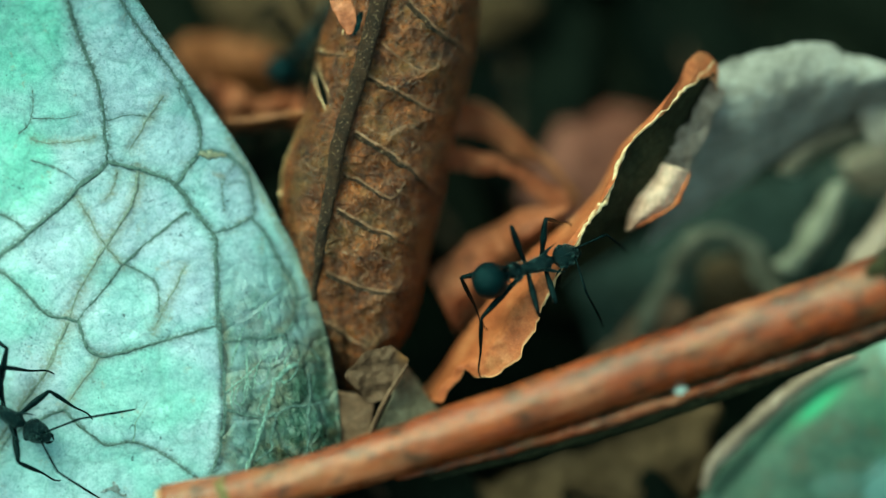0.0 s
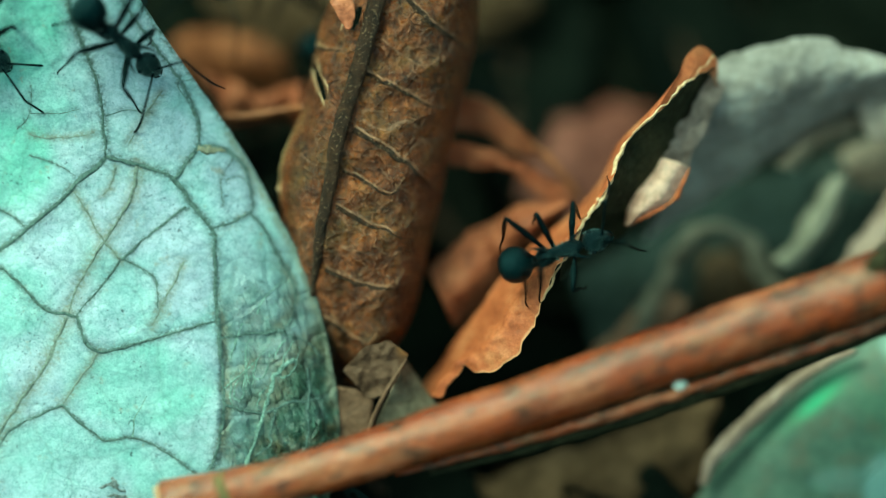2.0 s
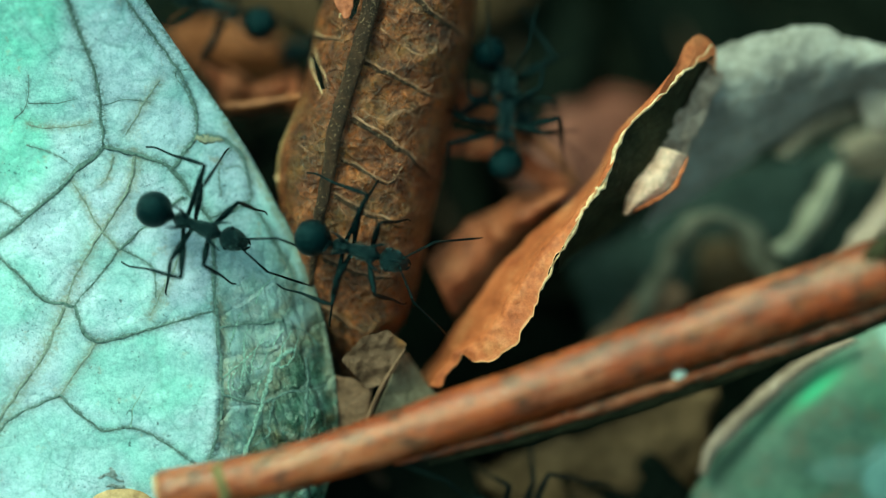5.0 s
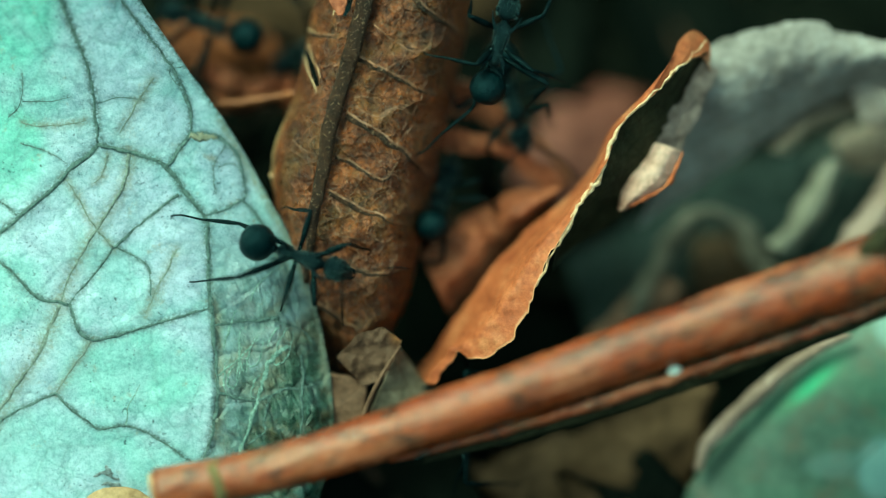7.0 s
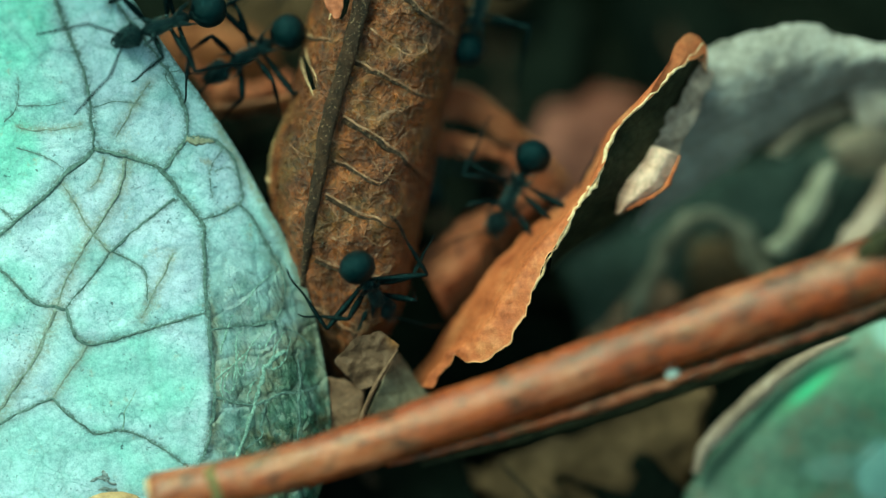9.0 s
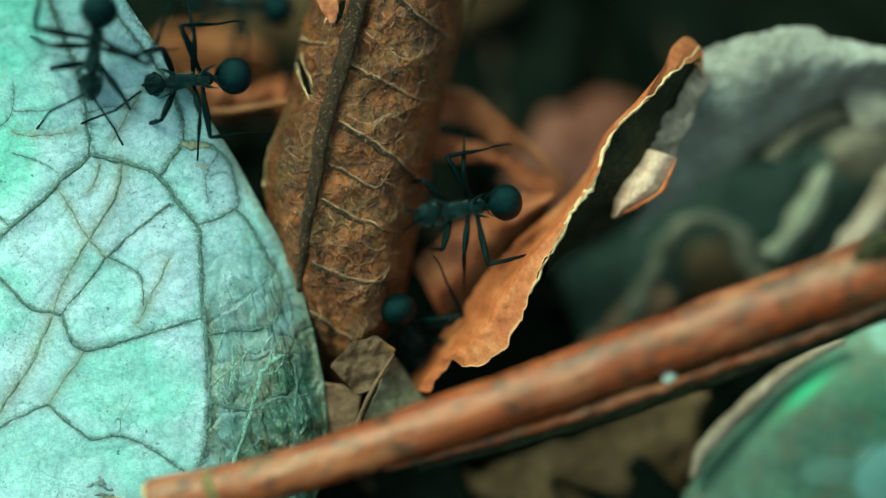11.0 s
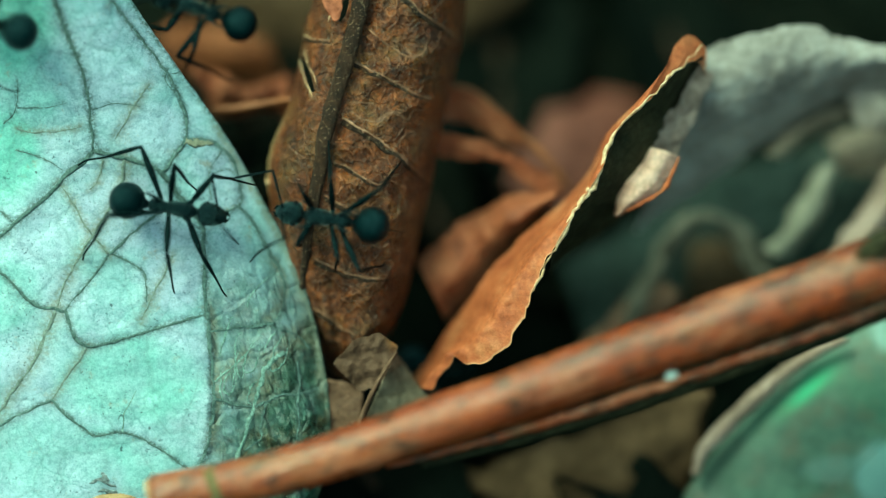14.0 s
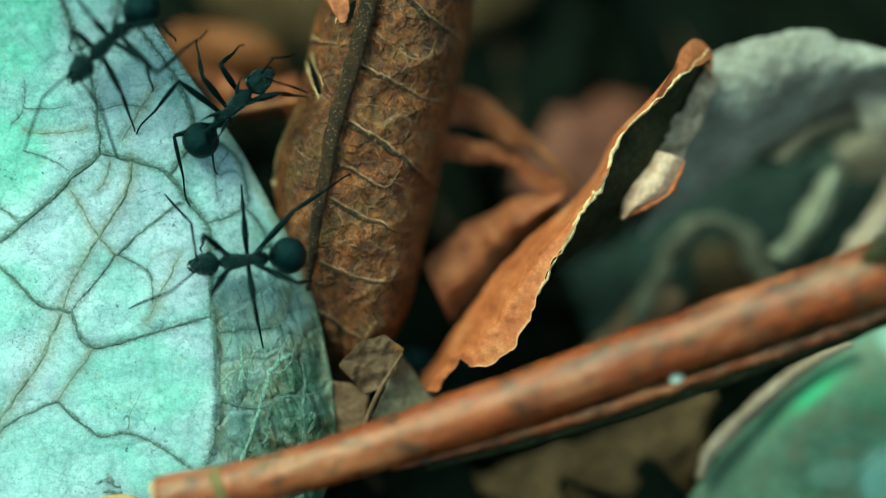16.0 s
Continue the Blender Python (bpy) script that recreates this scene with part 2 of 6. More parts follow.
M_GREEN = green_leaf_material()
M_VEIN = plain_material("leaf_vein", (0.036, 0.062, 0.058), (0.17, 0.235, 0.215), 0.30, 0.65, 0.12)
M_VEIN_BROWN = plain_material("brown_leaf_vein", (0.12, 0.135, 0.11), (0.27, 0.31, 0.275), 0.30, 0.7, 0.10)
M_LICHEN = plain_material("grey_lichen", (0.13, 0.15, 0.15), (0.40, 0.43, 0.45), 0.25, 0.85, 0.12)
M_OCHRE = plain_material("ochre_blotch", (0.22, 0.19, 0.12), (0.36, 0.35, 0.26), 0.4, 0.7, 0.05)
M_VEIN_PALE = plain_material("rotten_leaf_vein", (0.08, 0.14, 0.115), (0.36, 0.48, 0.43), 0.30, 0.28, 0.12)
M_BROWN = brown_leaf_material()
M_MIDRIB = midrib_material()
M_RIB = plain_material("side_rib", (0.080, 0.030, 0.013), (0.43, 0.22, 0.13), 0.42, 0.35, 0.12)
M_ORANGE = dead_leaf_material("orange_dead_leaf", (0.27, 0.060, 0.023), (0.50, 0.136, 0.052), (0.66, 0.255, 0.115), 0.09, 1.1, (0.5, 0.7), 0.2, 0.16)
M_RIM = plain_material("torn_leaf_rim", (0.50, 0.25, 0.11), (0.82, 0.60, 0.38), 0.4, 0.6, 0.08)
# near black: dark leaf underside and knot, and painted shade in recesses
M_DARKS = dead_leaf_material("dark_parts_and_shade", (0.016, 0.016, 0.009), (0.036, 0.035, 0.018), (0.065, 0.055, 0.028), 0.25, 1.6, (0.6, 0.8), 0.1)
M_GREY = dead_leaf_material("grey_dead_leaf", (0.235, 0.195, 0.168), (0.42, 0.36, 0.325), (0.60, 0.53, 0.48), 0.14, 2.0, (0.5, 0.7), 0.08, 0.25)
M_TAN = dead_leaf_material("tan_dead_leaf", (0.17, 0.128, 0.09), (0.30, 0.235, 0.178), (0.44, 0.355, 0.275), 0.25, 1.6)
M_PEACH = dead_leaf_material("peach_dead_leaf", (0.56, 0.31, 0.23), (0.76, 0.50, 0.41), (0.86, 0.65, 0.56), 0.15, 1.6, (0.5, 0.7), 0.15, 0.2)
M_SIENNA = dead_leaf_material("sienna_dead_leaf", (0.17, 0.046, 0.021), (0.34, 0.105, 0.050), (0.50, 0.195, 0.10), 0.25, 1.6, (0.45, 0.7), 0.2, 0.25)
M_PINKISH = dead_leaf_material("pinkish_dead_leaf", (0.20, 0.145, 0.115), (0.35, 0.255, 0.21), (0.52, 0.40, 0.345), 0.2, 1.6, (0.5, 0.7), 0.12, 0.3)
# these two leaf colours are darkened to carry the shade of the hollows
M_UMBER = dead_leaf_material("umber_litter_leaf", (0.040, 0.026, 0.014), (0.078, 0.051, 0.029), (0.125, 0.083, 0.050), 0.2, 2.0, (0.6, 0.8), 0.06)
M_DEEP = dead_leaf_material("shade_dark_leaf", (0.018, 0.027, 0.024), (0.036, 0.050, 0.044), (0.066, 0.084, 0.074), 0.2, 2.0, (0.6, 0.8), 0.06)
M_ASH = dead_leaf_material("ashen_dead_leaf", (0.15, 0.148, 0.12), (0.27, 0.265, 0.215), (0.42, 0.40, 0.335), 0.2, 2.0, (0.5, 0.7), 0.08, 0.3)
M_TAWNY = dead_leaf_material("tawny_dead_leaf", (0.25, 0.072, 0.036), (0.46, 0.155, 0.080), (0.64, 0.275, 0.155), 0.25, 1.6, (0.45, 0.7), 0.2, 0.25)
M_STRAW = dead_leaf_material("straw_dead_leaf", (0.34, 0.20, 0.10), (0.48, 0.32, 0.17), (0.60, 0.42, 0.24), 0.15, 1.6, (0.5, 0.7), 0.15, 0.2)
M_RUST = dead_leaf_material("rust_dead_leaf", (0.11, 0.036, 0.014), (0.23, 0.080, 0.032), (0.37, 0.155, 0.075), 0.3, 1.6, (0.5, 0.7), 0.12, 0.2)
M_DRAB = dead_leaf_material("drab_dead_leaf", (0.085, 0.047, 0.029), (0.17, 0.098, 0.064), (0.27, 0.165, 0.112), 0.2, 1.6, (0.5, 0.75), 0.15, 0.3, (0.66, 0.29, 0.11))
M_OLIVE = olive_material()
# darker leaf colour with the background's shade worked into it
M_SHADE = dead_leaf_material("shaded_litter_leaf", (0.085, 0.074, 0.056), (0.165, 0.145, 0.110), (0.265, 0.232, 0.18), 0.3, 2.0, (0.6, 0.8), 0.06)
M_RED = dead_leaf_material("red_brown_leaf", (0.095, 0.036, 0.027), (0.185, 0.073, 0.056), (0.28, 0.122, 0.095), 0.2, 2.0, (0.6, 0.8), 0.08)
# blackened and greened: the litter's deep shade sits in this colour
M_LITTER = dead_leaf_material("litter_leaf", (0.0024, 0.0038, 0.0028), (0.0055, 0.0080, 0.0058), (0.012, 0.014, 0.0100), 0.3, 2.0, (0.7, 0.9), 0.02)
M_BARK = bark_material()
M_STEM = plain_material("brown_stem", (0.15, 0.042, 0.014), (0.36, 0.122, 0.042), 1.4, 0.55, 0.12)
M_PITH = plain_material("pale_pith", (0.40, 0.20, 0.10), (0.62, 0.40, 0.22), 0.8, 0.7, 0.12)
M_MOSS = plain_material("green_moss", (0.13, 0.085, 0.03), (0.23, 0.18, 0.07), 0.6, 0.8, 0.15)
M_WHITE = plain_material("white_fungus", (0.55, 0.62, 0.58), (0.80, 0.85, 0.80), 0.4, 0.7, 0.05)
# near black, since the shade between the leaves is in the soil colour
M_SOIL = plain_material("shaded_soil", (0.001, 0.0018, 0.0013), (0.004, 0.006, 0.004), 2.5, 0.9, 0.6, 0.02)
M_ANT = ant_material("black_ant", (0.0006, 0.0022, 0.0028), (0.006, 0.009, 0.012), 0.30, (0.42, 0.85, 0.92), 0.30, 0.22)
M_GASTER = ant_material("downy_black_gaster", (0.0005, 0.0036, 0.0046), (0.0014, 0.008, 0.010), 0.32, spec=0.22)
M_DOWN = plain_material("pale_bristles", (0.05, 0.11, 0.11), (0.16, 0.26, 0.26), 0.2, 0.5, 0.0)
M_LEG = ant_material("black_leg", (0.0004, 0.0014, 0.0016), (0.0012, 0.004, 0.0044), 0.26, spec=0.19)
M_EYE = ant_material("ant_eye", (0.003, 0.005, 0.006), (0.006, 0.010, 0.011), 0.15)


# ---- mesh tools: all in millimetres of the bank ----
def spline(points, count):
    """Even steps along a smooth curve through the points."""
    pts = [Vector(p) for p in points]
    pts = [2 * pts[0] - pts[1]] + pts + [2 * pts[-1] - pts[-2]]
    fine = []
    for a, b, c, d in zip(pts, pts[1:], pts[2:], pts[3:]):
        for i in range(12):
            s = i / 12
            fine.append(0.5 * ((2 * b) + (c - a) * s + (2 * a - 5 * b + 4 * c - d) * s * s + (3 * b - a - 3 * c + d) * s ** 3))
    fine.append(pts[-2])
    run = [0.0]
    for p, q in zip(fine, fine[1:]):
        run.append(run[-1] + (q - p).length)
    out, k = [], 0
    for i in range(count + 1):
        want = run[-1] * i / count
        while k < len(run) - 2 and run[k + 1] < want:
            k += 1
        f = (want - run[k]) / max(1e-9, run[k + 1] - run[k])
        out.append(fine[k].lerp(fine[k + 1], min(1.0, f)))
    return out


def wob(x, y, size, seed=0.0):
    return noise.noise(Vector((x / size + seed * 7.3, y / size - seed * 3.1, seed)))


def mesh_object(name, verts, faces, material, parent=None, label="", wear=None, matrix=None, smooth=True):
    me = bpy.data.meshes.new(name)
    me.from_pydata([Vector(v) * MM for v in verts], [], faces)
    if smooth:
        me.polygons.foreach_set("use_smooth", [True] * len(me.polygons))
    if wear is not None:
        at = me.attributes.new("wear", "FLOAT", "POINT")
        at.data.foreach_set("value", wear)
    me.materials.append(material)
    ob = new(name, me)
    if parent:
        ob.parent = parent
    else:
        ob.matrix_basis = matrix if matrix is not None else BANK
    return tagged(ob, label) if label else ob


def sheet(name, left, right, height, material, parent=None, label="", nu=24, nv=60, thick=0.18, ragged=0.0,
          crinkle=0.15, crinkle_size=2.5, seed=1.0, wear=None, hole=None, calm=1.0):
    """A leaf blade between two edge curves; height(x, y, u, v) bends it, ragged tears its edges."""
    lc, rc = spline(left, nv), spline(right, nv)
    front, back, marks = [], [], []
    for j in range(nv + 1):
        a, b = lc[j].copy(), rc[j].copy()
        way = (b - a).normalized() if (b - a).length > 1e-6 else Vector((1, 0))
        if ragged:
            a += way * ragged * calm * (wob(a.x, a.y, 2.2, seed) + 0.6 * wob(a.x, a.y, 0.7, seed + 2))
            b += way * ragged * (wob(b.x, b.y, 2.2, seed + 3) + 0.6 * wob(b.x, b.y, 0.7, seed + 5) + 0.3 * wob(b.x, b.y, 0.3, seed + 6))
        for i in range(nu + 1):
            u, v = i / nu, j / nv
            p = a.lerp(b, u)
            h = height(p.x, p.y, u, v) + crinkle * wob(p.x, p.y, crinkle_size, seed)
            h += 0.4 * crinkle * wob(p.x, p.y, crinkle_size * 0.35, seed + 1)
            front.append((p.x, p.y, h))
            back.append((p.x, p.y, h - thick))
            marks.append(wear(p.x, p.y, u, v) if wear else 0.0)
    n, w = len(front), nu + 1
    faces = []
    gone = set()
    for j in range(nv):
        for i in range(nu):
            if hole and hole((i + 0.5) / nu, (j + 0.5) / nv):
                gone.add((i, j))
    for j in range(nv):
        for i in range(nu):
            if (i, j) in gone:
                continue
            q = (j * w + i, j * w + i + 1, (j + 1) * w + i + 1, (j + 1) * w + i)
            faces.append(q)
            faces.append(tuple(n + k for k in reversed(q)))
            for di, dj, e in ((0, -1, (0, 1)), (1, 0, (1, 2)), (0, 1, (2, 3)), (-1, 0, (3, 0))):
                x, y = i + di, j + dj
                if not (0 <= x < nu and 0 <= y < nv) or (x, y) in gone:
                    k, m = q[e[0]], q[e[1]]
                    faces.append((m, k, n + k, n + m))
    return mesh_object(name, front + back, faces, material, parent, label, marks + marks)


def drawn_in(points, rise):
    """Flat points of a part that rises, drawn in as it curls."""
    return [(x * (1 - rise(y) / 161), y * (1 - rise(y) / 161)) for x, y in points]


def tube(name, points, radii, material, parent=None, label="", sides=8, steps=0, rough=0.0, seed=1.0, matrix=None, flat=1.0):
    """A tapered round limb along points; radii are spread evenly along it."""
    pts = spline(points, steps) if steps else [Vector(p) for p in points]
    verts, faces = [], []
    up = Vector((0.13, 0.21, 0.97))
    count = len(pts)
    for i, p in enumerate(pts):
        way = (pts[min(i + 1, count - 1)] - pts[max(i - 1, 0)]).normalized()
        side = way.cross(up).normalized()
        over = side.cross(way)
        f = i / (count - 1) * (len(radii) - 1)
        k = min(int(f), len(radii) - 2)
        r = radii[k] + (radii[k + 1] - radii[k]) * (f - k)
        for s in range(sides):
            a = 2 * math.pi * s / sides
            g = r * (1 + rough * noise.noise(Vector((math.cos(a) * 1.5, math.sin(a) * 1.5 + seed * 5, i * 0.35))))
            verts.append(p + side * g * math.cos(a) + over * g * math.sin(a) * flat)
    for i in range(count - 1):
        for s in range(sides):
            t = (s + 1) % sides
            faces.append((i * sides + s, i * sides + t, (i + 1) * sides + t, (i + 1) * sides + s))
    faces.append(tuple(reversed(range(sides))))
    faces.append(tuple((count - 1) * sides + s for s in range(sides)))
    return mesh_object(name, verts, faces, material, parent, label, matrix=matrix)


def loft(name, rings, material, parent=None, label="", sides=14, matrix=None):
    """A body along x: rings of (x, z, half width, half height)."""
    verts, faces = [], []
    for x, z, ry, rz in rings:
        for s in range(sides):
            a = 2 * math.pi * s / sides
            verts.append((x, ry * math.cos(a), z + rz * math.sin(a)))
    for i in range(len(rings) - 1):
        for s in range(sides):
            t = (s + 1) % sides
            faces.append((i * sides + s, (i + 1) * sides + s, (i + 1) * sides + t, i * sides + t))
    faces.append(tuple(range(sides)))
    faces.append(tuple((len(rings) - 1) * sides + s for s in reversed(range(sides))))
    return mesh_object(name, verts, faces, material, parent, label, matrix=matrix)


def thing(name, label, category, group="", matrix=None):
    ob = new(name)
    ob.empty_display_size = 0.002
    ob.matrix_basis = BANK if matrix is None else matrix
    return tagged(ob, label, category, group)


def smooth(a, b, x):
    t = max(0.0, min(1.0, (x - a) / (b - a)))
    return t * t * (3 - 2 * t)


# ---- ground ----
def ground():
    """One sheet of soil: fine and lumpy under the litter, running flat to the horizon."""
    verts, faces = [], []
    radii = [0.0] + [2.5 * i for i in range(1, 33)] + [80 * 1.35 ** i for i in range(1, 44)]
    sides = 96
    for r in radii[1:]:
        for s in range(sides):
            a = 2 * math.pi * s / sides
            x, y = r * math.cos(a), r * math.sin(a)
            fade = 1 - smooth(60, 400, r)
            z = fade * (2.2 * wob(x, y, 16, 3) + 1.0 * wob(x, y, 5, 4)) - 1.6
            verts.append((x, y, z))
    verts.append((0, 0, -1.6))
    for i in range(len(radii) - 2):
        for s in range(sides):
            t = (s + 1) % sides
            faces.append((i * sides + s, (i + 1) * sides + s, (i + 1) * sides + t, i * sides + t))
    for s in range(sides):
        faces.append((len(verts) - 1, s, (s + 1) % sides))
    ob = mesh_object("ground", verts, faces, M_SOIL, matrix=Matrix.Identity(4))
    tagged(ob, "soil under the leaf litter, coloured near black as shade", "ground", kind="structure")


ground()


# ---- the large green leaf ----
ROT_RIDGE = [(-8.54, -4.75), (-9.82, -6.83), (-11.86, -9.30), (-12.85, -12.14), (-14.01, -15.81), (-15.13, -19.52)]


def right_of_ridge(x, y):
    """How far (x, y) lies beyond the pale ridge that parts the scuffed stretch from the rotten one."""
    for a, b in zip(ROT_RIDGE, ROT_RIDGE[1:]):
        if y >= b[1] or b is ROT_RIDGE[-1]:
            return x - (a[0] + (b[0] - a[0]) * (y - a[1]) / (b[1] - a[1]))


def green_wear(x, y, u, v):
    """The scuffed stretch beyond the curved vein, and the rotten corner beyond its ridge."""
    line = -15.6 - 0.012 * (y + 9) ** 2 + 0.5 * wob(x, y, 2.5, 8)
    low = 1 - smooth(-5.5, 2.5, y + 0.5 * wob(x, y, 3, 5) - 0.25 * (x + 12))
    deep = smooth(-0.25, 0.6, right_of_ridge(x, y)) * (1 - smooth(-5.5, -3.5, y))
    return smooth(-0.25, 0.25, x - line) * low * (0.66 + 0.32 * deep) * (1.0 + (0.5 - 0.35 * deep) * wob(x, y, 1.2, 6))


def leaf_rise(y):
    """The upper end of the leaf curls up from the bank."""
    return 0.0045 * max(0.0, min(y, 22) - 4) ** 2


def green_height(x, y, u=0, v=0):
    h = 0.25 * math.sin(x * 0.21 + 1) + 0.2 * math.sin(y * 0.27 + x * 0.1)
    h -= 1.6 * smooth(0.86, 1.0, u) ** 2
    h -= 0.05 * max(0.0, -x - 26) ** 1.2
    h += 0.010 * max(0.0, min(y, 22) - 4) ** 2 + leaf_rise(y)
    h += 0.45 * green_wear(x, y, u, v) * (abs(wob(x * 1.5 + 0.5 * y, 0.35 * y, 1.0, 9)) + 0.5 * wob(x, y, 0.8, 10))
    return h


GREEN_RIGHT = [(-28.90, 27.98), (-24.91, 22.40), (-21.72, 18.00), (-20.20, 15.61), (-17.52, 11.70), (-15.33, 8.50), (-13.65, 5.83), (-12.06, 2.83), (-10.54, 0.04), (-9.34, -2.75), (-8.50, -5.55),
               (-7.82, -8.74), (-7.47, -11.14), (-7.43, -13.93), (-7.82, -16.73), (-8.94, -19.92), (-11.34, -23.91)]
GREEN_LEFT = [(-31.30, 28.38), (-36.09, 25.19), (-43.27, 20.00), (-48.06, 14.41), (-50.06, 8.82), (-50.86, 3.23), (-50.46, -1.56), (-49.26, -6.35), (-47.27, -11.14), (-44.07, -15.53), (-39.28, -19.52),
              (-33.69, -22.32), (-27.31, -23.91), (-21.32, -24.71), (-16.93, -24.91), (-13.73, -24.71), (-11.74, -24.31)]
GREEN_VEINS = (
    (0.17, M_VEIN, [(-27.31, 22.00), (-26.31, 17.60), (-25.31, 14.41), (-24.27, 11.62), (-23.87, 8.42), (-23.71, 6.39)]),
    (0.17, M_VEIN, [(-23.71, 6.39), (-26.51, 3.83), (-28.90, 1.64), (-31.30, -0.16), (-34.49, -2.36), (-39.28, -4.75)]),
    (0.17, M_VEIN, [(-23.71, 6.39), (-21.52, 5.83), (-19.04, 4.83), (-17.72, 2.91), (-16.37, 1.20), (-16.09, -1.56), (-15.89, -4.75), (-15.61, -7.94), (-15.41, -11.14), (-15.89, -14.33), (-16.69, -16.33), (-18.12, -18.72)]),
    (0.12, M_VEIN, [(-19.04, 4.83), (-18.04, 6.03), (-17.33, 7.35), (-17.52, 9.42), (-18.52, 11.62), (-19.92, 13.61), (-21.72, 16.01), (-23.11, 18.40)]),
    (0.12, M_VEIN, [(-17.25, 7.15), (-15.65, 6.99), (-14.33, 5.95), (-13.69, 4.03), (-13.81, 2.44), (-16.37, 1.20)]),
    (0.10, M_VEIN, [(-13.81, 2.44), (-12.73, 1.24), (-11.74, -0.76), (-10.74, -2.36), (-10.54, -4.35), (-11.14, -5.95)]),
    (0.13, M_VEIN_BROWN, [(-21.48, 5.75), (-22.20, 3.03), (-23.91, 0.44), (-25.71, -2.75), (-26.59, -5.07)]),
    (0.10, M_VEIN, [(-18.12, 2.75), (-20.52, 1.04), (-22.71, -0.96), (-24.11, -2.83), (-25.83, -4.83)]),
    (0.12, M_VEIN, [(-25.83, -4.83), (-28.10, -4.35), (-30.10, -2.36), (-32.50, -0.76), (-36.09, 0.84)]),
    (0.13, M_VEIN, [(-25.83, -4.83), (-25.31, -6.35), (-24.31, -7.35), (-22.12, -6.95), (-19.32, -6.15), (-15.89, -5.15)]),
    (0.15, M_VEIN_BROWN, [(-26.51, -4.99), (-28.02, -8.34), (-29.70, -10.74), (-31.30, -13.05), (-33.69, -15.93)]),
    (0.09, M_VEIN_BROWN, [(-24.31, -7.43), (-25.71, -9.54), (-26.83, -11.14)]),
    (0.09, M_VEIN, [(-26.83, -11.14), (-25.31, -12.53), (-23.91, -13.61), (-21.92, -13.45), (-19.72, -14.33), (-17.33, -16.13)]),
    (0.10, M_VEIN, [(-26.83, -11.14), (-29.30, -12.26), (-30.82, -13.21), (-31.70, -14.73)]),
    (0.06, M_VEIN_PALE, [(-21.92, -13.45), (-21.60, -11.86), (-20.84, -10.54)]),
    (0.08, M_VEIN_BROWN, [(-22.71, -0.96), (-24.11, 0.64), (-25.31, 2.75), (-26.11, 4.03)]),
    (0.07, M_VEIN, [(-22.71, -0.76), (-21.32, -1.56), (-20.28, -2.44), (-20.08, -4.35)]),
    (0.09, M_VEIN_BROWN, [(-18.32, -1.08), (-19.32, -3.15), (-20.52, -5.63)]),
    (0.07, M_VEIN_BROWN, [(-29.10, 7.90), (-26.91, 7.70), (-24.59, 8.02)]),
    (0.09, M_VEIN_BROWN, [(-19.80, 10.90), (-21.24, 8.82), (-22.20, 7.15)]),
    (0.09, M_VEIN, [(-32.10, 2.91), (-30.90, 2.44), (-29.50, 1.44)]),
    (0.13, M_VEIN, [(-11.14, -5.95), (-13.33, -6.11), (-15.69, -6.39)]),
    (0.13, M_VEIN, [(-15.49, -11.22), (-12.81, -11.70), (-11.82, -11.38), (-10.86, -10.98), (-9.62, -10.90), (-8.14, -10.58)]),
    (0.19, M_VEIN_PALE, [(-10.54, -7.94), (-11.34, -8.54), (-11.86, -9.30), (-12.38, -10.74), (-12.77, -12.14), (-13.33, -13.93), (-14.01, -15.81), (-14.53, -17.13)]),
    (0.09, M_VEIN_PALE, [(-11.14, -6.55), (-11.66, -7.23), (-11.90, -7.94)]),
    (0.07, M_VEIN_PALE, [(-15.41, -9.94), (-14.33, -9.06), (-13.33, -8.18), (-12.61, -7.47)]),
    (0.11, M_VEIN, [(-9.62, -8.54), (-9.50, -9.94), (-9.62, -11.02), (-9.54, -12.73), (-9.70, -14.33)]),
    (0.12, M_VEIN, [(-11.74, -11.42), (-11.90, -12.14), (-12.22, -13.21), (-12.14, -13.93), (-13.33, -14.81)]),
    (0.07, M_VEIN, [(-13.25, -8.74), (-13.73, -9.94), (-14.21, -11.14)]),
    (0.07, M_VEIN_BROWN, [(-23.11, 5.63), (-23.51, 4.23), (-24.11, 3.63)]),
    (0.06, M_VEIN_PALE, [(-13.13, -4.75), (-12.53, -3.55), (-11.54, -2.55), (-10.74, -2.36)]),
    (0.07, M_VEIN, [(-11.34, -6.15), (-9.74, -6.75), (-8.54, -7.94)]),
    (0.045, M_VEIN, [(-23.74, 9.25), (-22.09, 9.67), (-20.44, 9.39)]),
    (0.045, M_VEIN, [(-16.60, 10.08), (-14.40, 8.02), (-13.30, 5.55)]),
    (0.045, M_VEIN, [(-19.07, 4.72), (-18.11, 6.23), (-17.15, 7.33)]),
    (0.045, M_VEIN, [(-14.81, 6.51), (-15.77, 4.72), (-15.50, 2.80)]),
    (0.045, M_VEIN, [(-15.50, 4.72), (-14.40, 5.00), (-13.72, 4.18)]),
    (0.045, M_VEIN, [(-29.09, 9.39), (-27.30, 9.39), (-25.66, 9.67)]),
    (0.045, M_VEIN, [(-29.22, 6.51), (-27.30, 5.82), (-25.93, 5.00)]),
    (0.045, M_VEIN, [(-30.05, 8.29), (-29.22, 9.25), (-28.95, 11.31)]),
    (0.045, M_VEIN, [(-18.52, 12.14), (-18.79, 11.31), (-17.83, 9.94), (-17.15, 7.33)]),
    (0.045, M_VEIN, [(-16.87, 13.51), (-17.42, 12.14), (-18.52, 11.72)]),
)


